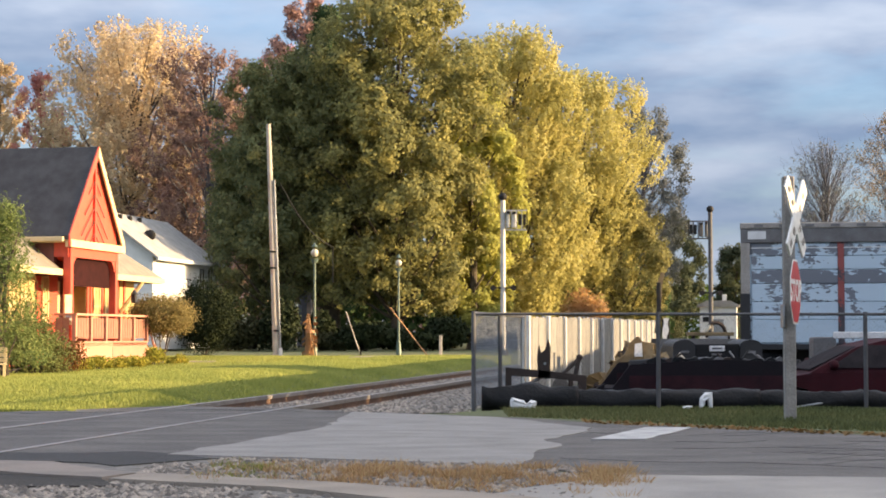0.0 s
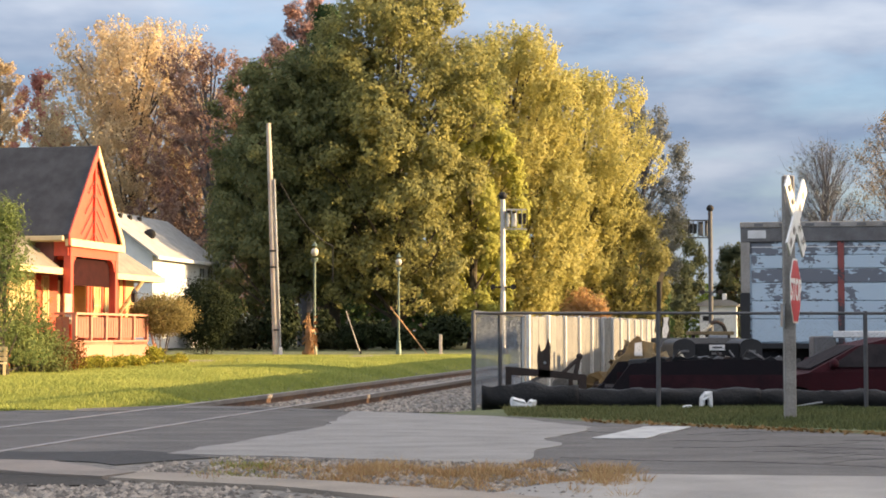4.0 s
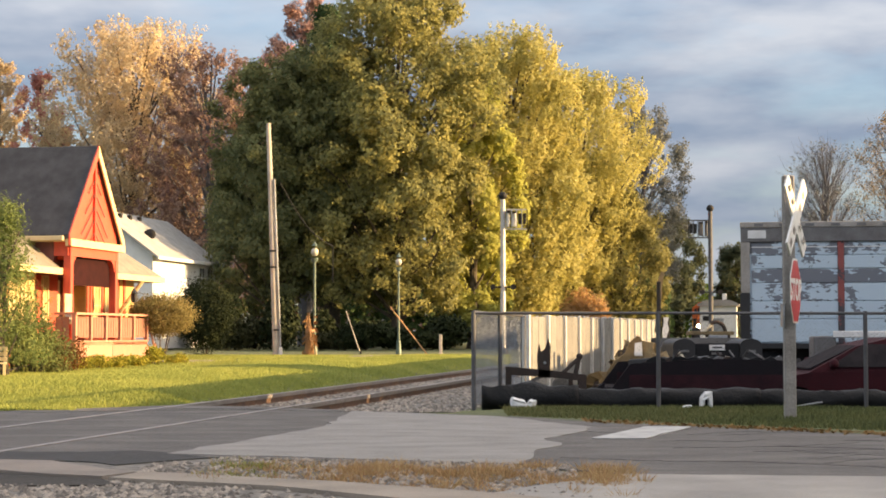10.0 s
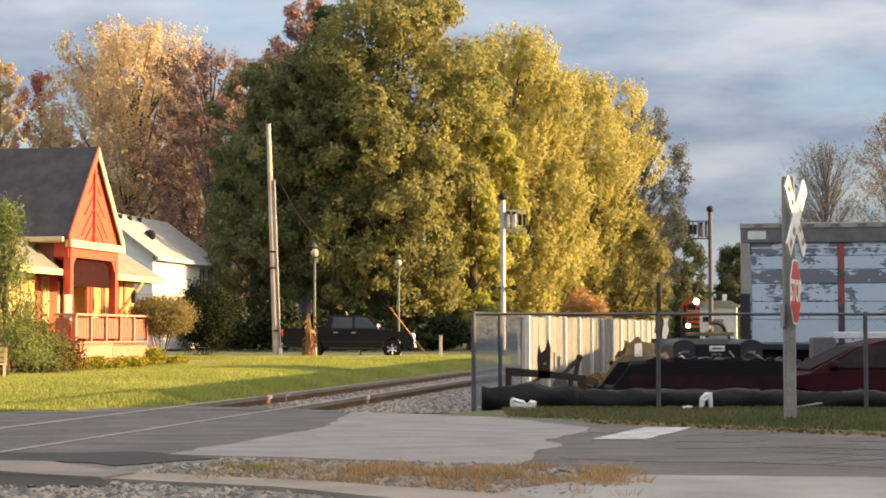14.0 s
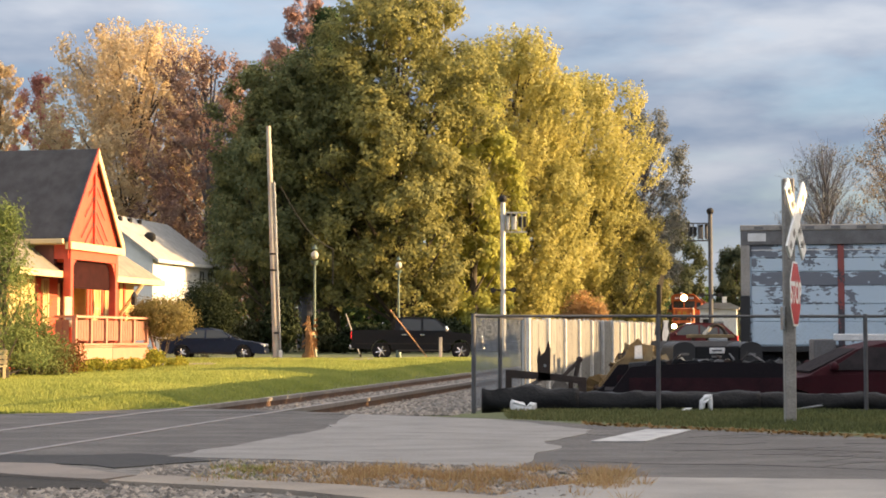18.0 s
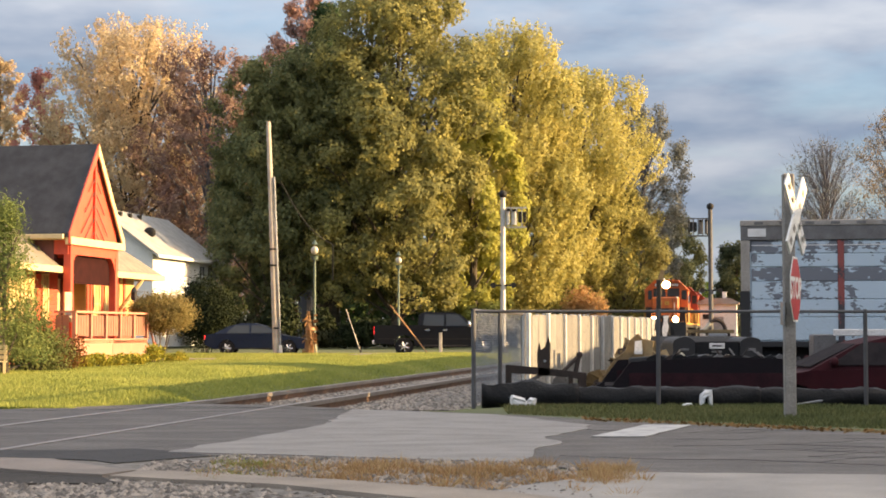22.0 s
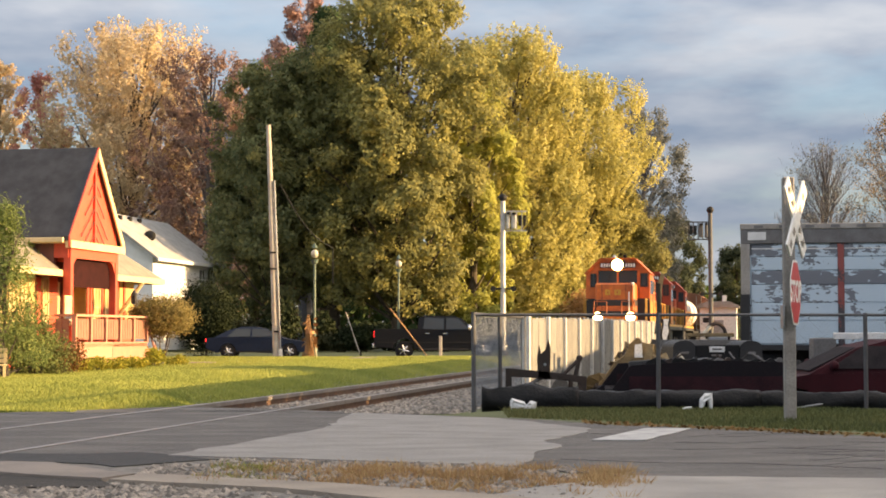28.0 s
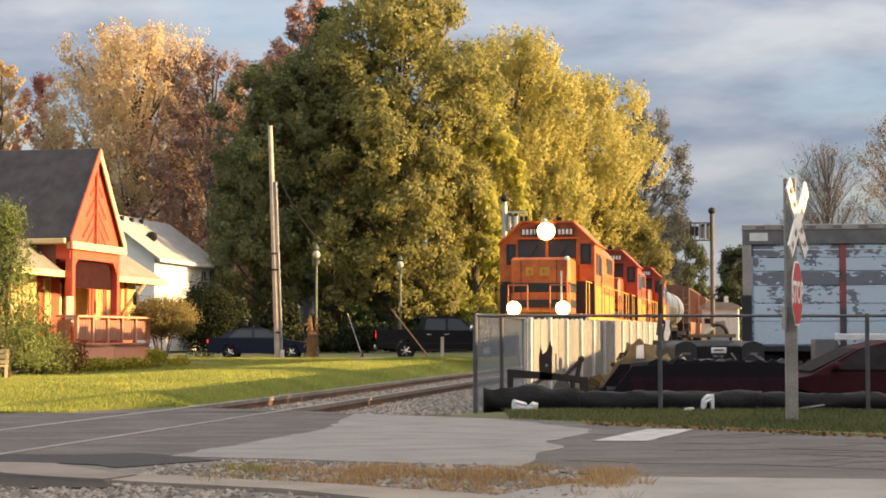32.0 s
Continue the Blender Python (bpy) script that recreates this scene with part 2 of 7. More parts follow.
def ground_z(x, y):
    u = across(x, y)
    z = 0.0
    if y > 20:
        z -= 0.30 * step(-12.5, -19.0, u) * step(21.5, 40, y) * (1 - step(56, 72, y))
        z += 0.16 * step(-8.6, -11.0, u) * (1 - step(-12.0, -16.0, u)) * step(22.5, 27, y) * (1 - step(60, 71, y))
        z -= 0.45 * step(22.2, 24.5, y) * (1 - step(60, 75, y)) * step(-3.55, -2.6, u)
        z -= 0.22 * step(-9.4, -8.2, u) * (1 - step(-3.7, -3.2, u)) * step(20.6, 22.5, y) * (1 - step(70, 73, y))
        z -= 0.22 * step(-9.2, -8.4, u) * (1 - step(-4.4, -3.7, u)) * step(83, 86, y)
        z -= 0.15 * step(72.6, 74.2, y) * (1 - step(82.6, 84, y)) + 0.12 * step(82.6, 84, y)
    if y < 13.5:
        z -= 0.05 * step(13.2, 12.4, y) * (1 - step(-2, 1, x))
    return z


def make_ground():
    xs = sorted({*np.arange(-40, 40, 0.8).round(2), *np.arange(-200, 200, 12.0), -3000, -1500, -800, -400, 400, 800, 1500, 3000})
    ys = sorted({*np.arange(4, 100, 0.6).round(2), *np.arange(100, 400, 12.0), -3000, -800, -200, -60, -20, 0, 600, 1000, 2000, 4000})
    verts = [(float(x), float(y), ground_z(x, y) - 0.004) for y in ys for x in xs]
    w = len(xs)
    faces = [(j * w + i, j * w + i + 1, (j + 1) * w + i + 1, (j + 1) * w + i) for j in range(len(ys) - 1) for i in range(w - 1)]
    tagged(new("ground", mesh_from("ground", verts, faces, TURF)), "mown grass and bare earth, flat to the horizon", "ground", kind="structure")


def sheet(name, outline, z, thick, material, label, category, kind="structure", ragged=0.0, seed=3):
    """A slab of paving, drawn by its outline."""
    rnd = random.Random(seed)
    pts = []
    for i, p in enumerate(outline):
        q = outline[(i + 1) % len(outline)]
        n = max(1, int(math.dist(p, q) / 0.25)) if ragged else 1
        for k in range(n):
            f = k / n
            j = ragged if k else 0
            pts.append((p[0] + (q[0] - p[0]) * f + rnd.uniform(-j, j), p[1] + (q[1] - p[1]) * f + rnd.uniform(-j, j)))
    return solo(name, prism(B(), pts, "z", z - thick, z), material, Matrix(), label, category, kind=kind)


def near_road():
    sheet("road", [(-60, 12.9), (-2.4, 13.25), (0.7, 12.0), (1.25, 11.4), (9, 10.5), (40, 5), (40, -8), (60, -8), (60, 0), (22, 8.5), (9.5, 13.2),
                   (4.1, 15.9), (2.9, 17.0), (1.7, 18.0), (0.9, 19.2), (-1.1, 20.9), (-2.6, 22.0), (-3.6, 22.3), (-5.3, 20.7), (-60, 21.5)],
          0.006, 0.2, ASPHALT, "grey patched asphalt road over the level crossing", "road", ragged=0.04)
    sheet("road_patch", [(-2.15, 13.3), (-1.2, 17.2), (-1.12, 20.6), (0.62, 19.2), (1.5, 17.1), (1.3, 16.2), (0.9, 15.2), (1.0, 14.3), (0.72, 13.5), (0.6, 12.25), (-1.0, 12.9)],
          0.013, 0.1, PATCH, "pale worn patch of newer road surface", "road", ragged=0.05)
    sheet("stop_line", [(1.32, 15.15), (1.80, 15.15), (2.48, 17.02), (2.02, 17.05)], 0.019, 0.01, PAINT_WHITE, "faded white stop line painted on the road", "road marking", ragged=0.012)
    sheet("concrete_apron", [(1.2, 11.35), (9, 10.4), (30, 5), (30, -6), (-1, -6), (-3, 8), (0.2, 9.9)], 0.016, 0.12, CONCRETE, "light worn concrete apron by the road", "pavement", ragged=0.03)
    sheet("kerb_strip", [(-2.14, 10.9), (-1.0, 10.3), (-0.45, 9.75), (0.0, 9.3), (0.75, 9.3), (0.40, 9.78), (-0.65, 10.62), (-2.0, 11.35)], 0.03, 0.12, KERB, "low worn concrete kerb between gravel and lot", "kerb", ragged=0.012)
    sheet("asphalt_tongue", [(-8, 12.3), (-3.2, 12.45), (-2.83, 12.35), (-2.3, 11.6), (-2.05, 11.35), (-2.2, 11.0), (-2.6, 11.2), (-3.0, 11.5), (-8, 11.6)], 0.03, 0.1, OLDPAVE, "broken end of an old pale brown path", "pavement", ragged=0.015)
    sheet("broken_edge", [(-8, 13.55), (-3.5, 13.6), (-2.9, 13.5), (-2.45, 13.7), (-2.1, 13.4), (-1.75, 12.9), (-2.35, 12.2), (-2.85, 12.6), (-8, 12.55)], 0.010, 0.1, TAR, "dark crumbling edge of the asphalt", "pavement", ragged=0.07)
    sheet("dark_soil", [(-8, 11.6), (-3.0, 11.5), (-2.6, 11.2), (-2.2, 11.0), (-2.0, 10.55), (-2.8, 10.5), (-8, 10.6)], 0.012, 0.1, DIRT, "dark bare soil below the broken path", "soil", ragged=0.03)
    rnd = random.Random(8)
    for pts, w in (([(-3.4, 21.4), (-2.4, 21.2), (-1.6, 20.6), (-1.0, 20.5)], 0.06), ([(-5.0, 20.2), (-3.4, 20.9), (-2.2, 21.0)], 0.035), ([(1.15, 16.6), (1.6, 16.2), (1.9, 16.25)], 0.012), ([(0.9, 12.95), (1.5, 12.6), (2.15, 12.55), (2.7, 12.25), (3.3, 11.9)], 0.02), ([(2.7, 12.25), (3.0, 12.65), (3.35, 12.85), (4.0, 12.95)], 0.015), ([(1.9, 14.0), (2.8, 14.2), (3.6, 13.9)], 0.02)):
        bm = B()
        line = []
        for a, b in zip(pts, pts[1:]):
            for k in range(8):
                f = k / 8
                line.append((a[0] + (b[0] - a[0]) * f + rnd.uniform(-0.03, 0.03), a[1] + (b[1] - a[1]) * f + rnd.uniform(-0.03, 0.03)))
        line.append(pts[-1])
        width = [w * rnd.uniform(0.08, 0.45) for _ in line]
        prism(bm, [(x, y - q) for (x, y), q in zip(line, width)] + [(x, y + q) for (x, y), q in reversed(list(zip(line, width)))], "z", 0.002, 0.0085)
        solo("road_crack", bm, TAR, Matrix(), "dark tar-filled crack in the road", "road crack", kind="structure")
    for k in range(14):
        x, y = rnd.uniform(1.4, 4.6), rnd.uniform(12.3, 16.2)
        if y > 18.6 - 0.75 * x or y < 12.2 - 0.1 * x:
            continue
        line, a = [], rnd.uniform(-0.5, 0.5)
        for j in range(12):
            line.append((x, y))
            a = max(-0.6, min(0.6, a + rnd.uniform(-0.6, 0.6)))
            x, y = x + 0.08 * math.cos(a), y + 0.14 * math.sin(a)
        width = [rnd.uniform(0.0015, 0.006) for _ in line]
        bm = prism(B(), [(x, y - q) for (x, y), q in zip(line, width)] + [(x, y + q) for (x, y), q in reversed(list(zip(line, width)))], "z", 0.002, 0.0082)
        solo("road_crack", bm, TAR, Matrix(), "fine dark crack in the asphalt", "road crack", kind="structure")
    sheet("gravel_verge", [(-20, 12.8), (-2.4, 13.2), (0.5, 12.1), (1.1, 11.4), (0.2, 9.9), (-3, 8), (-20, 8)], 0.002, 0.1, GRAVEL, "grey gravel verge with sparse weeds", "verge", ragged=0.06)
    sheet("concrete_path", [(-3.8, 68.4), (-2.0, 68.4), (-1.7, 72.4), (-3.5, 72.4)], 0.026, 0.15, KERB, "pale concrete slab of a path in the lawn", "path")
    sheet("concrete_path", [(-10.7, 64.0), (-8.7, 64.8), (-8.9, 67.4), (-10.9, 66.4)], -0.085, 0.3, KERB, "pale concrete path beside the station", "path")
    sheet("back_road", [(-260, 74.2), (260, 74.2), (260, 82.6), (-260, 82.6)], -0.13, 0.3, ASPHALT, "grey side street crossing the railway", "road")


def railway():
    # ballast bank from the crossing into the distance
    for s0, s1 in ((22.5, 74.5), (84.5, 420)):
        bm = B()
        prism(bm, [(-2.6, -0.5), (2.6, -0.5), (2.2, -0.22), (1.5, -0.13), (-1.5, -0.13), (-2.2, -0.22)], "y", 0, s1 - s0)
        solo("ballast_bed", bm, GRAVEL, pose(*spot(TRACK_U, s0), 0, 0, TURN), "bank of grey crushed stone under the track", "ballast", kind="structure")
    rails = thing("railway_track", pose(*spot(TRACK_U, 0), 0, 0, TURN), "rusty rails on weathered wooden ties running through the crossing", "railway track", kind="structure")
    for x in (-0.75, 0.75):
        bm = B()
        prism(bm, [(x - 0.07, -0.16), (x + 0.07, -0.16), (x + 0.07, -0.145), (x + 0.012, -0.12), (x + 0.012, -0.045), (x - 0.012, -0.045), (x - 0.012, -0.12), (x - 0.07, -0.145)], "y", -40, 420)
        rail = part("rail", bm, RAIL, rails)
        part("rail_head", box(B(), x - 0.037, x + 0.037, -40, 420, -0.045, 0.013), RAILTOP, rail, "bright worn running surface")
        if x > 0:
            continue
        part("flange_board", box(B(), x - 0.10, x - 0.05, 10, 22.4, -0.1, 0.010), RAILEDGE, rails, "pale worn strip beside the rail")
    bm = box(B(), -1.3, 1.3, -0.11, 0.11, -0.32, -0.15, 0.012)
    me = finish(bm, "tie", TIE)
    rnd = random.Random(5)
    s = 22.8
    while s < 150:
        if not 74 < s < 85:
            t = new("tie", me)
            t.parent = rails
            t.matrix_local = pose(rnd.uniform(-0.05, 0.05), s, rnd.uniform(-0.012, 0.012), 0, 0, rnd.uniform(-1.5, 1.5))
        s += 0.53


make_ground()
near_road()
railway()

# ---- trees and shrubs
# bluish tint offsets the warm sunlight on the grey twigs
GREYBARK = mat("grey_twigs", (0.130, 0.130, 0.148), (0.09, 0.09, 0.103), 0.95, scale=3, fine=18, bump=0.6)
MAPLE_GREEN = leafy("green_maple_leaves", [(0.093, 0.113, 0.062), (0.137, 0.156, 0.073), (0.195, 0.20, 0.087), (0.285, 0.27, 0.108)])
MAPLE_TURN = leafy("turning_maple_leaves", [(0.14, 0.145, 0.068), (0.215, 0.212, 0.086), (0.31, 0.293, 0.11), (0.46, 0.41, 0.145)], 0.45)
GOLD = leafy("golden_leaves", [(0.27, 0.255, 0.09), (0.39, 0.36, 0.125), (0.49, 0.445, 0.165), (0.56, 0.50, 0.22)], 0.5)
OLIVEGOLD = leafy("olive_gold_leaves", [(0.125, 0.125, 0.05), (0.19, 0.18, 0.068), (0.28, 0.25, 0.095)])
# brighter maple leaves: the sunlit right edge is put into the colour
MAPLE_LIT = leafy("sunlit_maple_leaves", [(0.28, 0.29, 0.085), (0.43, 0.425, 0.12), (0.56, 0.53, 0.16)], 0.55)
FARGREEN = leafy("far_dark_green_leaves", [(0.045, 0.058, 0.034), (0.07, 0.083, 0.046), (0.10, 0.106, 0.056)])
REDBROWN = leafy("reddish_brown_leaves", [(0.26, 0.15, 0.13), (0.39, 0.245, 0.21), (0.48, 0.33, 0.27)])
ORANGE = leafy("orange_leaves", [(0.35, 0.25, 0.16), (0.53, 0.41, 0.26), (0.63, 0.51, 0.32), (0.56, 0.41, 0.26)], 0.45)
MAROON = leafy("dull_red_leaves", [(0.145, 0.092, 0.083), (0.215, 0.138, 0.12), (0.29, 0.195, 0.155), (0.37, 0.265, 0.20)])
REDLEAF = leafy("red_leaves", [(0.38, 0.15, 0.13), (0.52, 0.23, 0.19), (0.58, 0.33, 0.26)])
NEEDLE = leafy("dark_needles", [(0.022, 0.043, 0.018), (0.045, 0.076, 0.029), (0.072, 0.108, 0.036)], 0.15)
# dark grey leaf colour carries the shade on the trees at right
GREYLEAF = leafy("shade_grey_leaves", [(0.10, 0.11, 0.105), (0.145, 0.155, 0.145), (0.20, 0.205, 0.19)])
PALE = leafy("thin_grey_leaves", [(0.17, 0.145, 0.11), (0.25, 0.20, 0.145), (0.31, 0.25, 0.18)])
SHRUB = leafy("shrub_leaves", [(0.039, 0.072, 0.016), (0.091, 0.130, 0.023), (0.169, 0.195, 0.039)])
TANBUSH = leafy("tan_shrub_leaves", [(0.14, 0.12, 0.045), (0.22, 0.18, 0.07), (0.29, 0.22, 0.095)])
FLOWER = leafy("yellow_flower_leaves", [(0.10, 0.12, 0.025), (0.28, 0.27, 0.04), (0.52, 0.43, 0.08)])
ORANGEBUSH = leafy("orange_bush_leaves", [(0.32, 0.18, 0.085), (0.46, 0.28, 0.13), (0.54, 0.37, 0.18)], 0.5)
RUSTBUSH = leafy("rusty_shrub_leaves", [(0.10, 0.05, 0.02), (0.18, 0.08, 0.03), (0.10, 0.10, 0.03)])
# both near black: in the undergrowth they hold the shade below the trees
DARKSHRUB = leafy("dark_evergreen_and_shade_leaves", [(0.010, 0.015, 0.007), (0.018, 0.026, 0.010), (0.031, 0.038, 0.014)], 0.10)
UNDERLEAF = leafy("shade_dark_undergrowth_leaves", [(0.022, 0.025, 0.011), (0.038, 0.039, 0.016), (0.062, 0.056, 0.022)], 0.15)
# darker than the lawn blades, with the verge's shade put into the colour
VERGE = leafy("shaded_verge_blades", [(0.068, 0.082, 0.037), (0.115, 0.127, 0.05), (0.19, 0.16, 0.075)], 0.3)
DRYGRASS = leafy("dry_grass_blades", [(0.34, 0.235, 0.115), (0.45, 0.32, 0.16), (0.34, 0.185, 0.09), (0.26, 0.215, 0.10)], 0.4)
STRAW = leafy("pale_straw", [(0.36, 0.27, 0.14), (0.46, 0.36, 0.20), (0.25, 0.14, 0.07), (0.33, 0.19, 0.10)], 0.3)
WEED = leafy("verge_weed_blades", [(0.12, 0.14, 0.04), (0.21, 0.22, 0.06), (0.30, 0.27, 0.09)], 0.35)
GRASS = leafy("lawn_blades", [(0.18, 0.215, 0.058), (0.27, 0.30, 0.078), (0.36, 0.365, 0.105)], 0.4)
LITTER = leafy("fallen_leaves", [(0.15, 0.08, 0.03), (0.22, 0.13, 0.05), (0.10, 0.06, 0.03)], 0.2)


def leaf_mesh(name, pts, out, size, rng, material, droop=0.3, narrow=0.62, loose=0.75):
    """Small bent leaves at pts, facing about along out."""
    n = len(pts)
    d = out + rng.normal(0, loose, (n, 3))
    d /= np.linalg.norm(d, axis=1)[:, None] + 1e-9
    h = rng.normal(0, 1, (n, 3))
    h[:, 2] -= droop * 2
    t = h - (h * d).sum(1)[:, None] * d
    t /= np.linalg.norm(t, axis=1)[:, None] + 1e-9
    w = np.cross(d, t)
    k = (size * rng.uniform(0.6, 1.35, n))[:, None]
    a, c = pts - t * k * 0.5, pts + t * k * 0.5
    b, e = pts + w * k * narrow * 0.5 + d * k * 0.1, pts - w * k * narrow * 0.5 + d * k * 0.1
    v = np.stack([a, b, c, e], 1).reshape(-1, 3)
    me = bpy.data.meshes.new(name)
    me.vertices.add(4 * n)
    me.vertices.foreach_set("co", v.astype(np.float32).ravel())
    me.loops.add(4 * n)
    me.loops.foreach_set("vertex_index", np.arange(4 * n, dtype=np.int32))
    me.polygons.add(n)
    me.polygons.foreach_set("loop_start", np.arange(0, 4 * n, 4, dtype=np.int32))
    me.polygons.foreach_set("loop_total", np.full(n, 4, dtype=np.int32))
    me.update(calc_edges=True)
    me.materials.append(material)
    return me


def crown_points(rng, lobes, count, shell=0.55):
    """Points in a cloud of lobes, thicker towards their skins. Each lobe: centre, radii."""
    vol = np.array([r[0] * r[1] * r[2] for _, r in lobes]) ** (2 / 3)
    pick = rng.choice(len(lobes), count, p=vol / vol.sum())
    c = np.array([l[0] for l in lobes])[pick]
    r = np.array([l[1] for l in lobes])[pick]
    d = rng.normal(0, 1, (count, 3))
    d /= np.linalg.norm(d, axis=1)[:, None]
    k = (shell + (1 - shell) * rng.random(count)) * (1 + 0.12 * rng.normal(0, 1, count))
    return c + d * r * k[:, None], d


def unit(v):
    return v / (np.linalg.norm(v, axis=1)[:, None] + 1e-9)


def clump_points(rng, lobes, count, clump, upward):
    """Leaves gathered in clumps on the lobes' skins; upward draws each clump out to a spray that reaches up and out."""
    c0, r0 = np.array([l[0] for l in lobes]), np.array([l[1] for l in lobes])
    many = np.maximum(6, (2.6 * (r0[:, 0] / clump) ** 2).astype(int))
    own = np.repeat(np.arange(len(lobes)), many)
    m = len(own)
    c, r = c0[own], r0[own]
    axis_out = unit(c * np.array((1, 1, 0.0)) + rng.normal(0, 0.05, (m, 3)))
    d = unit(rng.normal(0, 1, (m, 3)) + 0.7 * axis_out + np.array((0, 0, 0.25)))
    mid = c + d * r * rng.uniform(0.72, 1.08, m)[:, None]
    size = clump * rng.uniform(0.55, 1.35, m)
    lean = unit(0.55 * d + np.array((0, 0, 0.35 + 1.1 * upward)) + 0.55 * axis_out)
    pick = rng.choice(m, count, p=size ** 2 / (size ** 2).sum())
    f = rng.random(count)
    q = unit(rng.normal(0, 1, (count, 3))) * (rng.random(count) ** 0.45)[:, None]
    thin = (1 - 0.75 * f * min(1.0, upward))[:, None]
    along = (f - 0.35) * (0.8 + 2.6 * upward)
    flat = q - 0.35 * (q * d[pick]).sum(1)[:, None] * d[pick]
    pts = mid[pick] + size[pick][:, None] * (flat * thin + lean[pick] * along[:, None])
    return pts, unit(0.55 * q + 0.9 * d[pick] + np.array((0, 0, 0.3)))


def tree(name, x, y, height, wide, low, material, label, count=9000, size=0.36, seed=1, shape="round", base=0.0, lobes_n=46, bare=False, thick=None, upward=0.0, category="tree", clump=0.55, twigs=9):
    """A tree: tapered trunk, limbs reaching into each lobe, and a crown of many leaves in clumps."""
    rng = np.random.default_rng(seed)
    count, size = int(count * 1.45), size * 0.8
    top = thing(name, pose(x, y, base), label, category)
    rad = wide / 2
    lobes = []
    for i in range(lobes_n):
        f = (i + 0.5) / lobes_n
        z = low + (height - low) * f
        if shape == "round":
            prof = math.sqrt(max(0.05, 1 - ((f - 0.42) / 0.62) ** 2)) if f > 0.42 else 0.62 + 0.38 * math.sin(math.pi * f / 0.84)
        elif shape == "cone":
            prof = (1 - f) * 0.95 + 0.07
        elif shape == "vase":
            prof = 0.35 + 0.75 * math.sin(math.pi * min(1, 0.05 + 0.72 * f))
        else:
            prof = 0.9
        ang = i * 2.399 + rng.uniform(-0.5, 0.5)
        lr = rad * rng.uniform(0.13, 0.34) * (0.55 + 0.45 * prof)
        far = max(0.0, rad * prof * rng.uniform(0.45, 1.06) - lr * 0.7)
        lobes.append(((far * math.cos(ang), far * math.sin(ang), min(z, height - lr * (0.9 + 0.5 * upward))), (lr, lr, lr * rng.uniform(0.7, 1.1) * (1 + 0.3 * upward))))
    pts, out = clump_points(rng, lobes, count, clump, upward)
    pts[:, 2] *= height / np.quantile(pts[:, 2], 0.998)
    pts[:, 2] = np.maximum(pts[:, 2], 0.3 + 0.5 * rng.random(count))
    crown = new("crown", leaf_mesh("crown", pts, out, size, rng, material, narrow=0.62 if shape != "cone" else 0.35, loose=0.42))
    crown.parent = top
    tagged(crown, kind="stuff")
    thick = thick or height * 0.018 + 0.05
    bm = B()
    zs = [0, low * 0.5, low + (height - low) * 0.35, low + (height - low) * 0.8]
    bend = [(rng.uniform(-0.2, 0.2) * k, rng.uniform(-0.2, 0.2) * k) for k in range(4)]
    ra = [thick * 1.25, thick * 0.9, thick * 0.55, thick * 0.15]
    for k in range(3):
        rod(bm, (*bend[k], zs[k] - (0.3 if k == 0 else 0)), (*bend[k + 1], zs[k + 1]), ra[k], ra[k + 1], 9)
    part("trunk", bm, GREYBARK if bare else BARK, top)
    bm = B()
    for c, r in lobes[::1 if bare else 2]:
        z0 = max(low * 0.6, c[2] - rad * rng.uniform(0.6, 1.1))
        f = min(1, z0 / height)
        foot = Vector((bend[1][0] * (1 - f), bend[1][1] * (1 - f), z0))
        rod(bm, foot, c, thick * 0.30, thick * 0.06, 5)
        if bare:
            for q in range(twigs):
                m0 = Vector(c) + (foot - Vector(c)) * rng.uniform(0, 0.6)
                e = m0 + Vector(rng.normal(0, 1, 3)) * r[0] * 0.6 + Vector((m0.x * 0.18, m0.y * 0.18, r[0] * rng.uniform(0.6, 1.5)))
                rod(bm, m0, e, thick * 0.055, thick * 0.02, 3)
    tagged(part("branchwork", bm, GREYBARK if bare else BARK, top), kind="stuff")
    return top


def shrub(name, x, y, wide, deep, tall, material, label, count=2500, size=0.14, seed=1, base=0.0, lift=0.0, stems=5, category="shrub", n=16, clipped=False):
    rng = np.random.default_rng(seed)
    top = thing(name, pose(x, y, base), label, category)
    lobes = []
    for i in range(n):
        a, f = i * 2.399, math.sqrt((i + 0.5) / n)
        z = lift + (tall - lift) * (0.45 + 0.22 * rng.uniform(-1, 1) + 0.12 * (1 - f))
        r = 0.30 + 0.12 * rng.random()
        lobes.append(((math.cos(a) * f * wide * 0.36, math.sin(a) * f * deep * 0.36, z), (wide * r * 0.55, deep * r * 0.55, (tall - lift) * r)))
    if clipped:
        mid, half = (tall + lift) / 2, (tall - lift) / 2
        lobes = [((0, 0, mid), (wide * 0.47, deep * 0.47, half * 0.95))] * 3 + [((0.4 * wide * c[0][0] / (wide * 0.36), 0.4 * deep * c[0][1] / (deep * 0.36), mid + half * rng.uniform(-0.5, 0.5)), (wide * 0.14, deep * 0.14, half * 0.32)) for c in lobes[::2]]
    pts, out = crown_points(rng, lobes, count)
    pts[:, 2] = np.clip(pts[:, 2], max(0.02, lift * 0.8), tall * 1.04)
    f = new("foliage", leaf_mesh("foliage", pts, out, size, rng, material))
    f.parent = top
    tagged(f, kind="stuff")
    bm = B()
    for k in range(stems):
        a = 2.4 * k
        rod(bm, (0.06 * math.cos(a), 0.06 * math.sin(a), -0.25), (wide * 0.2 * math.cos(a), deep * 0.2 * math.sin(a), lift + (tall - lift) * 0.5), 0.03, 0.012, 6)
    part("stems", bm, BARK, top)
    return top


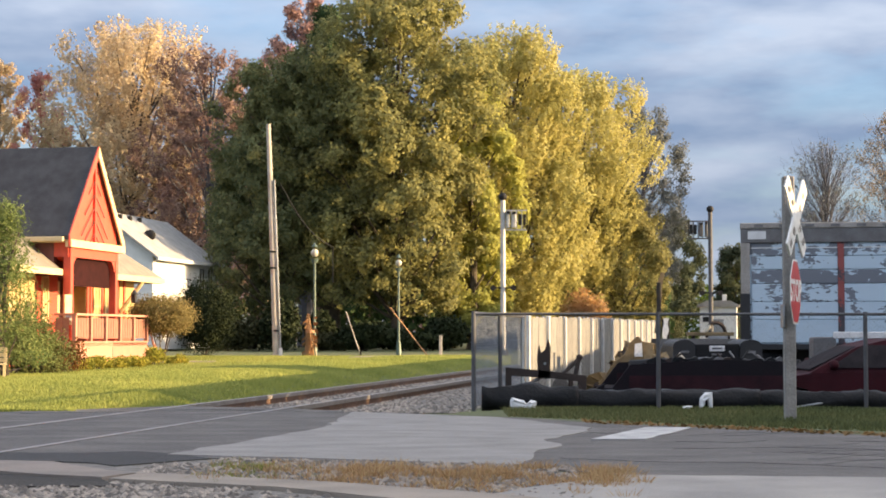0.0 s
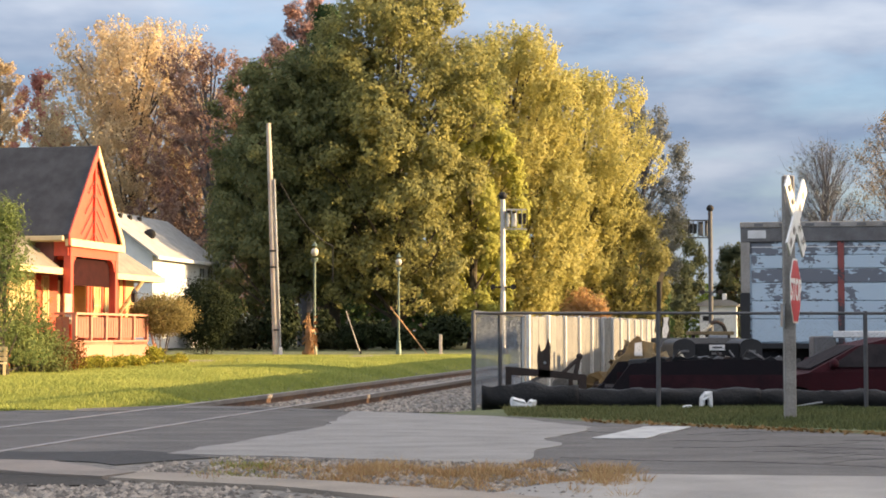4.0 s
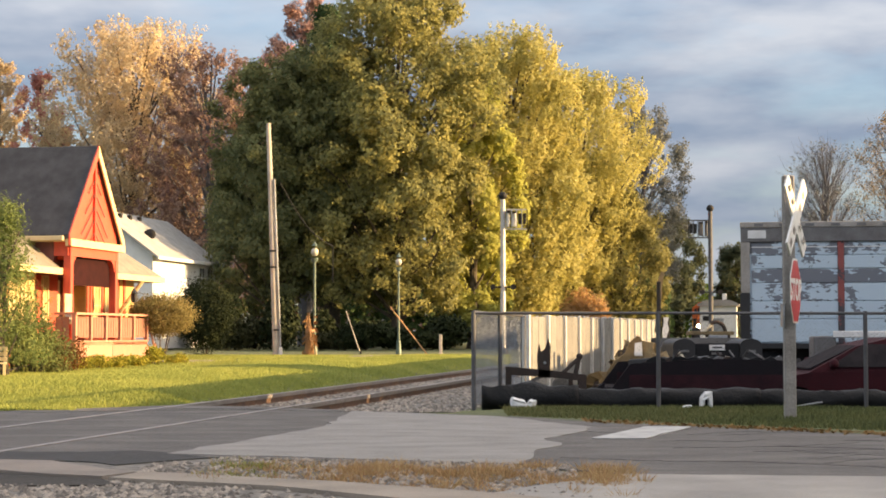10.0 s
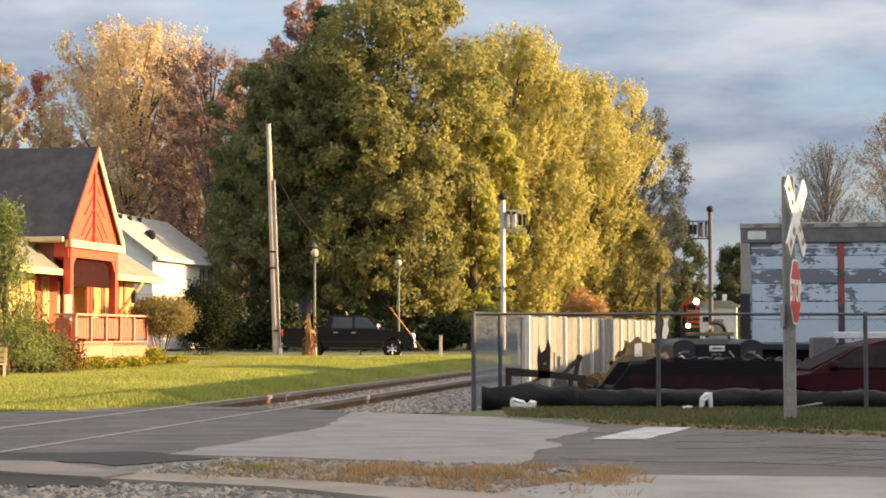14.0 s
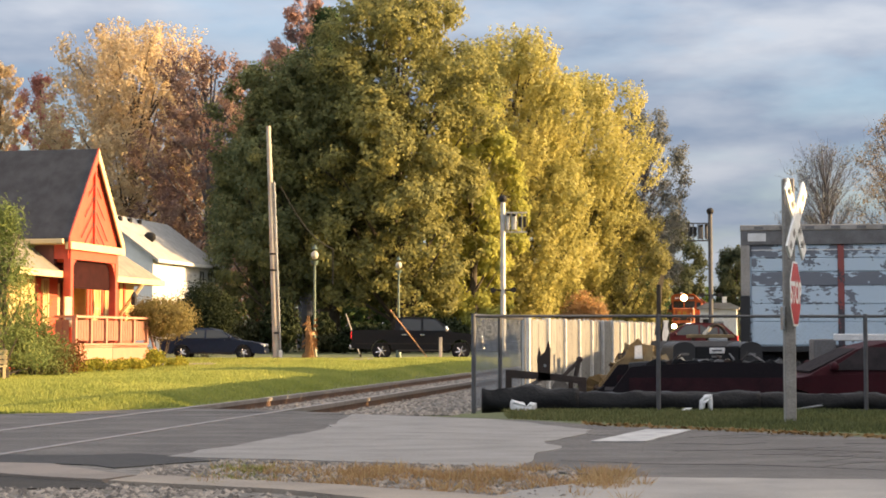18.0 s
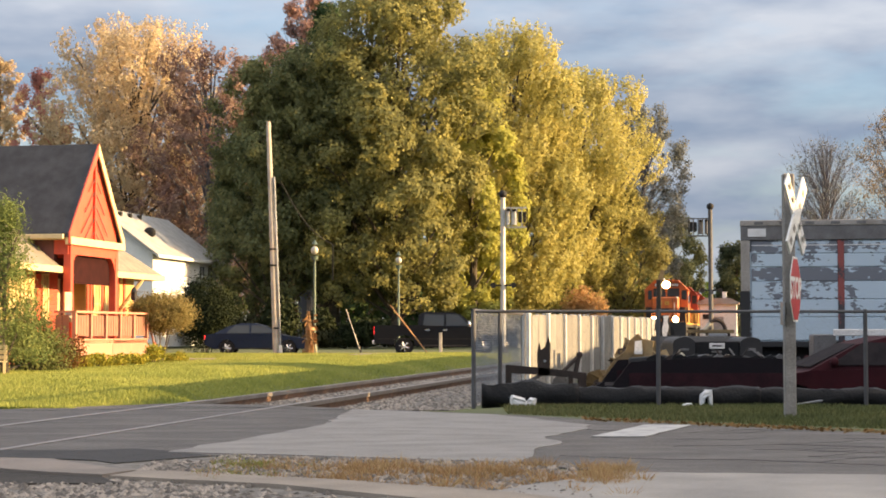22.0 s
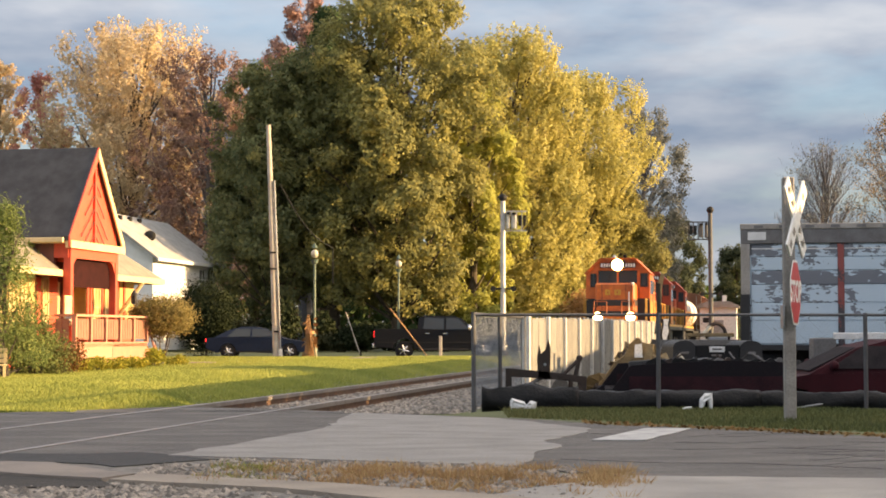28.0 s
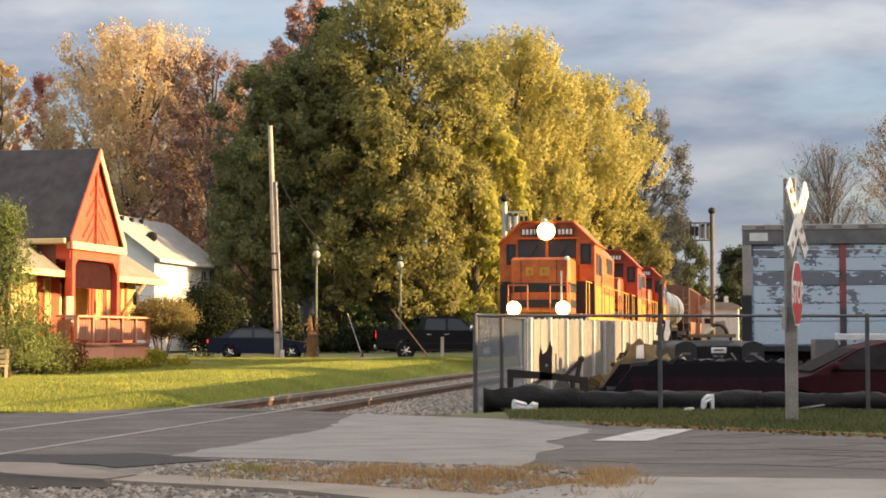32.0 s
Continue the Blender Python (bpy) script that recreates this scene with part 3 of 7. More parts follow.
def woods():
    tree("maple_tree", -3.1, 115.4, 24.8, 14.2, 3.0, MAPLE_TURN, "tall maple with green leaves turning yellow", 62000, 0.34, 11, lobes_n=120, upward=0.1, clump=0.62)
    tree("maple_tree", -7.4, 117.8, 20.8, 13.6, 4.2, MAPLE_GREEN, "tall maple still in dark green leaf", 40920, 0.32, 12, lobes_n=90, upward=0.1, clump=0.6)
    tree("maple_tree", -11.4, 116.6, 19.4, 10.6, 3.8, MAPLE_GREEN, "broad maple still in dark green leaf", 40920, 0.32, 13, lobes_n=90, upward=0.1, clump=0.6)
    tree("maple_tree", -14.5, 128.5, 15.0, 10.0, 2.6, MAPLE_GREEN, "shorter maple in dark green leaf", 20460, 0.30, 14, clump=0.6)
    tree("maple_tree", 5.0, 126.1, 23.4, 13.4, 1.8, GOLD, "broad tree in golden yellow autumn leaf", 76000, 0.30, 15, lobes_n=130, upward=0.85, clump=0.40)
    tree("maple_tree", 10.5, 134.5, 21.8, 13.6, 1.9, GOLD, "tree in golden autumn leaf beside the railway", 54000, 0.30, 16, lobes_n=110, upward=0.85, clump=0.40)
    tree("maple_tree", 2.0, 118.0, 18.6, 7.2, 0.8, MAPLE_LIT, "slender maple with sunlight put into its yellow-green leaves", 30000, 0.34, 17, lobes_n=70, clump=0.6)
    tree("maple_tree", 14.0, 134.0, 11.9, 10.2, 0.7, OLIVEGOLD, "low olive-gold tree beside the railway", 19000, 0.28, 18, upward=0.4, clump=0.42)
    tree("maple_tree", -28.4, 155.0, 29.4, 19.0, 3.4, ORANGE, "large maple in pale orange autumn leaf", 60000, 0.36, 19, lobes_n=120, upward=0.75, clump=0.5)
    tree("maple_tree", -20.1, 145.9, 25.4, 14.0, 2.3, MAROON, "thinning tree in dull reddish brown leaf", 30000, 0.34, 20, lobes_n=100, upward=0.35, clump=0.5, bare=True, twigs=5)
    tree("maple_tree", -15.0, 152.8, 27.0, 5.4, 4.6, REDLEAF, "thin tree in red autumn leaf", 8525, 0.30, 21, bare=True, upward=0.5)
    tree("maple_tree", -37.4, 157.3, 25.2, 6.0, 3.4, REDLEAF, "small tree in red autumn leaf", 11000, 0.32, 22, upward=0.4)
    tree("pine_tree", -8.8, 128.5, 25.8, 9.5, 7.1, NEEDLE, "tall dark evergreen above the maples", 34100, 0.42, 23, "cone", lobes_n=60)
    tree("maple_tree", -11.2, 138.0, 28.4, 6.4, 12.1, REDBROWN, "tree with reddish brown top behind the evergreen", 11000, 0.34, 33, bare=True, upward=0.5)
    tree("maple_tree", -42.6, 161.9, 27.2, 6.0, 6.8, ORANGE, "tree in orange autumn leaf", 13000, 0.36, 24, upward=0.6)
    tree("spruce_tree", -38.3, 139.1, 17.1, 9.1, 1.1, NEEDLE, "dark green spruce beyond the station", 17050, 0.38, 25, "cone")
    tree("maple_tree", 20.0, 168.0, 23.4, 9.4, 5.0, GREYLEAF, "thin tree losing its leaves, coloured grey as in shade", 15000, 0.32, 26, bare=True, lobes_n=100, upward=0.2, twigs=10, thick=0.3)
    tree("maple_tree", 31.0, 236.0, 17.6, 12.0, 1.0, FARGREEN, "dark green tree near the railway", 17050, 0.51, 27, clump=0.8)
    tree("maple_tree", 27.0, 215.0, 11.5, 10.0, 1.0, FARGREEN, "low dark green tree beside the railway", 13640, 0.46, 28, clump=0.8)
    tree("maple_tree", 43.3, 250.0, 14.0, 8.0, 1.0, FARGREEN, "dark green tree across the railway", 11935, 0.51, 29, clump=0.8)
    tree("bare_tree", 36.2, 160.0, 19.2, 9.0, 5.0, GREYLEAF, "nearly bare grey tree", 1500, 0.26, 30, bare=True, lobes_n=110, twigs=30, upward=0.3, thick=0.26)
    tree("bare_tree", 44.2, 165.0, 22.6, 8.6, 5.0, PALE, "half bare tree with some tan leaves", 6000, 0.28, 31, bare=True, lobes_n=80, twigs=22, upward=0.3, thick=0.28)
    tree("bare_tree", 37.6, 175.0, 13.8, 6.0, 4.0, GREYLEAF, "nearly bare grey tree", 1200, 0.26, 32, bare=True, lobes_n=70, twigs=24, thick=0.2)
    shrub("orange_shrub", 9.9, 120.0, 3.8, 3.0, 4.0, ORANGEBUSH, "rusty orange bush at the foot of the golden trees", 7000, 0.2, 91, n=22)
    # undergrowth behind the side street, its shade in the colour; far woods close the view
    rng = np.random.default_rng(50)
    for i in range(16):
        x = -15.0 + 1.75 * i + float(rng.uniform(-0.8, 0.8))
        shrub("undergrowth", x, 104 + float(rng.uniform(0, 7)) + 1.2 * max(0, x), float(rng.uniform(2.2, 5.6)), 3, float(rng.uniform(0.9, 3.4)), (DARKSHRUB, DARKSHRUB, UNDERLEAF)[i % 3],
              "dense undergrowth coloured near black for the shade below the trees", 3600, 0.26, 60 + i, stems=6, n=26)
    for name, x0, x1, y, tall, m, sd in (("far_woods", -80, 8, 172, 15, MAROON, 1), ("far_woods", -12, 20, 150, 10, NEEDLE, 2), ("far_woods", 28, 60, 330, 15, SHRUB, 3), ("far_woods", 48, 150, 260, 8, SHRUB, 4)):
        g = np.random.default_rng(sd)
        n = int((x1 - x0) * 170)
        xx = g.uniform(x0, x1, n)
        hh = tall * (0.65 + 0.25 * np.sin(xx * 0.7) * np.sin(xx * 0.23 + 1) + 0.12 * np.sin(xx * 2.1))
        pts = np.stack([xx, y + g.uniform(-3, 3, n), hh * g.random(n) ** 0.8], 1)
        tagged(new(name, leaf_mesh(name, pts, np.tile((0, -1.0, 0.2), (n, 1)), 0.7, g, m)), "distant belt of dark woods", "woods", kind="stuff")


def grass():
    """Lawn blades, verge weeds and dry tufts, as one sheet of blades each."""
    def blades(name, pts, tall, wide, material, rng, label, category, lean=0.0):
        n = len(pts)
        a = rng.uniform(0, math.pi, n)
        side = np.stack([np.cos(a), np.sin(a), np.zeros(n)], 1) * (wide * rng.uniform(0.6, 1.4, n))[:, None]
        tip = np.stack([rng.normal(0, 0.35, n), rng.normal(0, 0.35, n), np.ones(n)], 1) * (tall * rng.uniform(0.5, 1.3, n))[:, None]
        tip += lean
        v = np.stack([pts - side, pts + side, pts + tip], 1).reshape(-1, 3)
        me = bpy.data.meshes.new(name)
        me.vertices.add(3 * n)
        me.vertices.foreach_set("co", v.astype(np.float32).ravel())
        me.loops.add(3 * n)
        me.loops.foreach_set("vertex_index", np.arange(3 * n, dtype=np.int32))
        me.polygons.add(n)
        me.polygons.foreach_set("loop_start", np.arange(0, 3 * n, 3, dtype=np.int32))
        me.polygons.foreach_set("loop_total", np.full(n, 3, dtype=np.int32))
        me.update(calc_edges=True)
        me.materials.append(material)
        tagged(new(name, me), label, category, kind="stuff")
    rng = np.random.default_rng(9)
    n = 380000
    y = 20.9 + 52 * rng.random(n) ** 1.25
    x = rng.uniform(-0.285, 0.04, n) * y
    keep = (across(x, y) < -8.35) & ((y > 22.4) | (x < -3.9))
    p = np.stack([x, y, np.zeros(n)], 1)[keep]
    p[:, 2] = [ground_z(a, b) - 0.004 for a, b, _ in p]
    blades("lawn_grass", p, 0.055, 0.015, GRASS, rng, "sunlit short yellow-green lawn", "grass")
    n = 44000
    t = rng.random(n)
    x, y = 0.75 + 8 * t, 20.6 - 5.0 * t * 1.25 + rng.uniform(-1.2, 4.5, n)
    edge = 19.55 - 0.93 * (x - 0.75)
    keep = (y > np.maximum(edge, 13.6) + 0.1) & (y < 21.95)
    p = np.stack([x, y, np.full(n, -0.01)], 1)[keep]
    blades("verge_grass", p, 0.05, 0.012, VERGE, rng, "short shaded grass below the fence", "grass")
    def tufts(n, each, spread):
        x = rng.uniform(-1.65, 1.3, n)
        y = 11.35 - 0.28 * x + rng.normal(0, 0.55, n)
        clump = np.sin(x * 5.3 + 1.7 * y) * np.sin(y * 4.1 - x * 2.2) + 0.5 * np.sin(x * 13 + y * 9)
        keep = (rng.random(n) < np.clip(0.45 + 0.6 * clump, 0.12, 0.95)) & (y < 12.75 - 0.35 * (x + 1.2)) & (y > 10.7 - 0.72 * (x + 0.9) * (x > -0.9))
        x, y = np.repeat(x[keep], each), np.repeat(y[keep], each)
        off = rng.normal(0, spread, (len(x), 2))
        lean = np.concatenate([off * 1.3, -np.abs(off[:, :1]) * 0.5], 1)
        return np.stack([x + off[:, 0], y + off[:, 1], np.zeros(len(x))], 1), lean
    for name, n, each, spread, tall, wide, material, label, left in (
            ("dry_grass", 820, 26, 0.035, 0.075, 0.0035, DRYGRASS, "tufts of dry orange-brown grass in the gravel", False),
            ("straw_litter", 520, 10, 0.07, 0.022, 0.004, STRAW, "flattened straw and dead leaves between the tufts", False),
            ("weed_grass", 800, 22, 0.03, 0.04, 0.005, WEED, "low green weeds in the gravel", True)):
        p, lean = tufts(n, each, spread)
        green = p[:, 0] < -1.0 + 0.25 * np.sin(p[:, 1] * 9)
        use = green if left else (~green | (rng.random(len(p)) < 0.12))
        blades(name, p[use], tall, wide, material, rng, label, "grass", lean[use])
    n = 900
    x = rng.uniform(1.5, 6.5, n)
    y = np.where(x < 4.1, 18.1 - 0.92 * (x - 1.7), 15.9 - 0.5 * (x - 4.1)) + rng.normal(0.05, 0.16, n)
    p = np.stack([x, y, np.full(n, 0.012)], 1)
    tagged(new("leaf_litter", leaf_mesh("leaf_litter", p, np.tile((0, 0, 1.5), (n, 1)), 0.06, rng, LITTER, 0)), "fallen brown leaves along the road's edge", "leaves", kind="stuff")


def stones():
    def scatter(name, pts, size, rng, label):
        base = np.array([(1, 0, 0), (-1, 0, 0), (0, 1, 0), (0, -1, 0), (0, 0, 0.8), (0, 0, -0.8)], float)
        tri = np.array([(0, 2, 4), (2, 1, 4), (1, 3, 4), (3, 0, 4), (2, 0, 5), (1, 2, 5), (3, 1, 5), (0, 3, 5)])
        n = len(pts)
        k = size * rng.uniform(0.5, 1.4, n)
        a = rng.uniform(0, 6.28, n)
        v = base[None] * rng.uniform(0.6, 1.25, (n, 6, 1)) * k[:, None, None]
        x, y = v[..., 0] * np.cos(a)[:, None] - v[..., 1] * np.sin(a)[:, None], v[..., 0] * np.sin(a)[:, None] + v[..., 1] * np.cos(a)[:, None]
        v = np.stack([x, y, v[..., 2] * 0.7], 2) + pts[:, None]
        f = (tri[None] + 6 * np.arange(n)[:, None, None]).reshape(-1, 3)
        tagged(new(name, mesh_from(name, v.reshape(-1, 3).tolist(), f.tolist(), STONE)), label, "gravel", kind="stuff")
    rng = np.random.default_rng(4)
    n = 14000
    x, y = rng.uniform(-6, 0.9, n), rng.uniform(8.5, 13.1, n)
    keep = (y < 13.1 - 0.3 * np.maximum(0, x + 2)) & ((x < -1.2) | (y > 11) | (rng.random(n) < 0.3)) & ~((x < -2.1) & (y > 10.6) & (y < 12.5)) & ~((x < -1.7) & (y > 12.4))
    scatter("gravel_stones", np.stack([x, y, np.full(n, 0.004)], 1)[keep], 0.029, rng, "loose grey gravel stones")
    n = 16000
    u, s = rng.uniform(-2.35, 2.35, n), 22.5 + 36 * rng.random(n) ** 1.6
    z = np.where(np.abs(u) < 1.5, -0.13, -0.13 - 0.09 * (np.abs(u) - 1.5) / 0.7)
    uu = u + TRACK_U
    p = np.stack([uu * N.x + s * D.x, uu * N.y + s * D.y, z], 1)
    scatter("ballast_stones", p, 0.035, rng, "grey ballast stones between and beside the ties")
    n = 3500
    x, y = rng.uniform(-1.2, 0.9, n), rng.uniform(20.5, 24, n)
    keep = (across(x, y) > -6) & (across(x, y) < -3.7)
    z = np.array([ground_z(a, b) for a, b in zip(x, y)])
    scatter("pale_gravel", np.stack([x, y, z], 1)[keep], 0.04, rng, "pale crushed stone beside the fence")


woods()
grass()
stones()

# ---- the train
ORANGE_PAINT = mat("orange_train_paint", (0.62, 0.15, 0.022), (0.34, 0.075, 0.02), 0.5, scale=2, fine=14, bump=0.15)
GOLD_PAINT = mat("golden_train_paint", (0.66, 0.27, 0.035), (0.42, 0.16, 0.03), 0.5, scale=2, fine=14, bump=0.15)
# glowing ring that draws the warm halo round a burning lamp
LAMP_HALO = mat("warm_lamp_halo", (1.0, 0.62, 0.22), (1.0, 0.62, 0.22), bump=0, glow=3.5)
TANKWHITE = mat("white_tank_paint", (0.60, 0.60, 0.59), (0.40, 0.40, 0.39), 0.5, scale=1.5, fine=20, bump=0.1)
RED_PAINT = mat("red_train_paint", (0.42, 0.06, 0.02), (0.30, 0.045, 0.02), 0.45, scale=2, fine=30, bump=0.05)
BLACK_PAINT = mat("black_train_paint", (0.018, 0.018, 0.020), (0.011, 0.011, 0.0125), 0.6, scale=2, fine=30, bump=0.05)
YELLOW_PAINT = mat("yellow_paint", (0.60, 0.32, 0.03), (0.42, 0.22, 0.03), 0.5, scale=3, fine=40, bump=0.05)
HEADLAMP = mat("burning_headlamp", (1.0, 0.86, 0.62), (1.0, 0.86, 0.62), bump=0, glow=60)
HOPPER = mat("brown_hopper_paint", (0.20, 0.085, 0.05), (0.12, 0.055, 0.04), 0.7, scale=1.5, fine=20, bump=0.2)
GREYCAR = mat("grey_hopper_paint", (0.36, 0.34, 0.32), (0.22, 0.20, 0.18), 0.7, scale=1.5, fine=20, bump=0.2)
WHITE_MARK = mat("white_marking", (0.75, 0.74, 0.70), (0.6, 0.58, 0.55), 0.6, bump=0.05)


def wheelset(parent, y, r=0.5):
    ax = part("wheelset", rod(B(), (-0.95, y, r), (0.95, y, r), 0.09), DARKMETAL, parent)
    for x in (-0.75, 0.75):
        bm = B()
        rod(bm, (x - 0.06, y, r), (x + 0.06, y, r), r, r, 20)
        part("wheel", bm, RAIL, ax)


def bogie(parent, y, axles=(-1.37, 1.37)):
    bm = B()
    for x in (-1.12, 1.12):
        prism(bm, [(y - 1.9, 0.62), (y - 1.7, 0.78), (y - 0.6, 0.80), (y - 0.4, 0.42), (y + 0.4, 0.42), (y + 0.6, 0.80), (y + 1.7, 0.78), (y + 1.9, 0.62), (y + 1.6, 0.5), (y + 0.9, 0.45), (y + 0.5, 0.28), (y - 0.5, 0.28), (y - 0.9, 0.45), (y - 1.6, 0.5)], "x", x - 0.09, x + 0.09)
    box(bm, -1.1, 1.1, y - 0.3, y + 0.3, 0.45, 0.85)
    b = part("bogie", bm, DARKMETAL, parent)
    for a in axles:
        wheelset(b, y + a)


def locomotive(lead, paint):
    top = thing("locomotive", Matrix(), "orange and black diesel locomotive with lit lamps" if lead else "orange-red diesel locomotive coupled in the train", "locomotive", "locomotives of the train")
    L = 18.0
    fr = part("underframe", box(B(), -1.5, 1.5, 0.55, L - 0.55, 1.22, 1.58, 0.03), BLACK_PAINT, top)
    part("sill_stripe", box(B(), -1.512, 1.512, 0.7, L - 0.7, 1.44, 1.56), YELLOW_PAINT, fr, "yellow stripe along the frame")
    bm = B()
    prism(bm, [(-1.15, 0.55), (-0.9, 0.35), (0.9, 0.35), (1.15, 0.55), (1.15, 1.22), (-1.15, 1.22)], "y", 6.6, 11.2)
    part("fuel_tank", bm, BLACK_PAINT, top)
    bogie(top, 3.6)
    bogie(top, L - 3.6)
    for y0, y1 in ((0.35, 0.6), (L - 0.6, L - 0.35)):
        bm = box(B(), -1.5, 1.5, y0, y1, 0.32, 1.6, 0.02)
        pilot = part("pilot", bm, BLACK_PAINT, top)
        part("coupler", box(B(), -0.16, 0.16, y0 - 0.35 if y0 < 2 else y1, y0 if y0 < 2 else y1 + 0.35, 0.75, 1.05, 0.04), RUST, pilot)
    # steps at the corners
    for x in (-1.32, 1.32):
        for k in range(4):
            part("step", box(B(), x - 0.16, x + 0.16, 0.62, 0.9, 0.35 + 0.3 * k, 0.39 + 0.3 * k), DARKMETAL, top)
    # nose
    bm = B()
    box(bm, -0.93, 0.93, 0.95, 2.6, 1.58, 3.38, 0.08)
    nose = part("nose", bm, paint, top)
    for z0, z1 in ((2.26, 2.62), (1.78, 2.1)):
        part("nose_band", box(B(), -0.945, 0.945, 0.935, 2.59, z0, z1, 0.05), BLACK_PAINT, nose, "black band round the nose")
    for x0, x1 in ((-0.46, -0.22), (-0.02, 0.28)):
        em = part("emblem", box(B(), x0, x1, 0.93, 0.952, 2.80, 3.06, 0.008), YELLOW_PAINT, nose, "plain yellow emblem")
        part("emblem_mark", box(B(), x0 + 0.10, x0 + 0.15, 0.924, 0.931, 2.88, 2.98), RED_PAINT, em)
    for x in (-0.62, 0.5):
        part("nose_seam", box(B(), x, x + 0.025, 0.94, 0.952, 1.62, 3.3), BLACK_PAINT, nose)
    part("nose_door_sill", box(B(), -0.6, 0.5, 0.9, 0.96, 1.66, 1.74, 0.01), GOLD_PAINT, nose)
    part("door_handle", rod(B(), (0.3, 0.93, 2.0), (0.3, 0.93, 2.2), 0.015), STEEL, nose)
    for x in (-0.84, 0.82):
        part("grab_iron", rod(B(), (x, 0.91, 2.3), (x, 0.91, 3.2), 0.02, seg=6), paint, nose)
    if lead:
        mk = part("marker_post", rod(B(), (0.84, 0.86, 1.6), (0.84, 0.86, 3.3), 0.03, seg=8), paint, nose)
        part("marker_cap", ball(B(), (0.84, 0.86, 3.34), 0.075), WHITE_MARK, mk, "pale marker cap", smooth=True)
    # cab with chamfered roof
    bm = B()
    prism(bm, [(-1.53, 1.58), (1.53, 1.58), (1.53, 3.9), (0.82, 4.58), (-0.82, 4.58), (-1.53, 3.9)], "y", 2.6, 5.0)
    cab = part("cab", bm, paint, top)
    part("cab_front_band", box(B(), -1.525, 1.525, 2.588, 2.61, 1.6, 2.68), BLACK_PAINT, cab, "black lower front of the cab")
    part("cab_side_band", box(B(), -1.542, 1.542, 2.62, 5.01, 1.6, 2.55), GOLD_PAINT, cab, "golden band along the lower cab")
    for x in (-1.05, 1.0):
        part("cab_seam", box(B(), x, x + 0.03, 2.585, 2.602, 2.7, 3.2), BLACK_PAINT, cab)
    for x0, x1 in ((-0.93, -0.04), (0.04, 0.93)):
        w = part("windscreen", box(B(), x0, x1, 2.575, 2.61, 3.42, 4.02, 0.02), GLASS, cab)
        part("wiper", rod(B(), (x0 + 0.4, 2.56, 3.44), (x0 + 0.62, 2.56, 3.85), 0.014, seg=5), BLACK, w)
    part("visor", box(B(), -1.0, 1.0, 2.44, 2.6, 4.03, 4.07, 0.01), paint, cab)
    bm = B()
    prism(bm, [(-1.62, 3.86), (-0.84, 4.62), (0.84, 4.62), (1.62, 3.86), (1.56, 3.84), (0.8, 4.56), (-0.8, 4.56), (-1.56, 3.84)], "y", 2.45, 5.15)
    part("cab_roof", bm, paint, cab)
    for x0, x1 in ((-1.26, -1.06), (1.12, 1.38)):
        w = part("front_door_window", box(B(), x0, x1, 2.57, 2.62, 3.28, 3.84, 0.02), GLASS, cab)
        for a, b, c, d in ((x0 - 0.05, x1 + 0.05, 3.22, 3.28), (x0 - 0.05, x1 + 0.05, 3.84, 3.88), (x0 - 0.05, x0, 3.28, 3.84), (x1, x1 + 0.05, 3.28, 3.84)):
            part("frame", box(B(), a, b, 2.56, 2.61, c, d), BLACK_PAINT, w)
    for x in (-1.54, 1.5):
        for y0, y1 in ((2.95, 3.6), (3.75, 4.55)):
            part("side_window", box(B(), x, x + 0.04, y0, y1, 2.9, 3.6, 0.015), GLASS, cab)
        part("cab_door_panel", box(B(), x + (0.02 if x > 0 else -0.005), x + (0.045 if x > 0 else 0.02), 4.62, 4.95, 1.7, 3.5), BLACK_PAINT, cab)
    # lamps and number boards over the windscreen
    bm = B()
    box(bm, -0.36, 0.36, 2.38, 2.6, 4.08, 4.5, 0.05)
    hl = part("headlight", bm, BLACK_PAINT, cab)
    # oversized disc and glowing ring stand in for the headlamp's glare
    part("lamp", rod(B(), (0, 2.34, 4.28), (0, 2.39, 4.28), 0.235, 0.22, 22), HEADLAMP if lead else STEEL, hl, "burning headlamp" if lead else "")
    part("lamp_rim", rod(B(), (0, 2.36, 4.28), (0, 2.40, 4.28), 0.29, 0.29, 22), LAMP_HALO if lead else DARKMETAL, hl)
    for x0 in (-0.84, 0.32):
        nb = part("number_board", box(B(), x0, x0 + 0.54, 2.5, 2.6, 4.15, 4.38, 0.02), BLACK_PAINT, cab)
        for k in range(4):
            part("figure_bar", box(B(), x0 + 0.05 + 0.125 * k, x0 + 0.13 + 0.125 * k, 2.492, 2.502, 4.18, 4.35), WHITE_MARK, nb)
    for x in (-0.76, 0.76):
        d = part("ditch_light", box(B(), x - 0.15, x + 0.15, 0.42, 0.66, 1.62, 1.94, 0.03), BLACK_PAINT, top)
        # the ditch lamps get the same wide disc and glowing halo ring
        part("lamp", rod(B(), (x, 0.37, 1.78), (x, 0.43, 1.78), 0.175, 0.165, 18), HEADLAMP if lead else STEEL, d, "burning ditch lamp" if lead else "")
        part("lamp_rim", rod(B(), (x, 0.385, 1.78), (x, 0.44, 1.78), 0.225, 0.225, 18), LAMP_HALO if lead else DARKMETAL, d)
    # long hood with its doors, grilles, fans and stack
    bm = B()
    prism(bm, [(-0.9, 1.58), (0.9, 1.58), (0.9, 3.95), (0.62, 4.3), (-0.62, 4.3), (-0.9, 3.95)], "y", 5.0, L - 1.3)
    hood = part("long_hood", bm, paint, top)
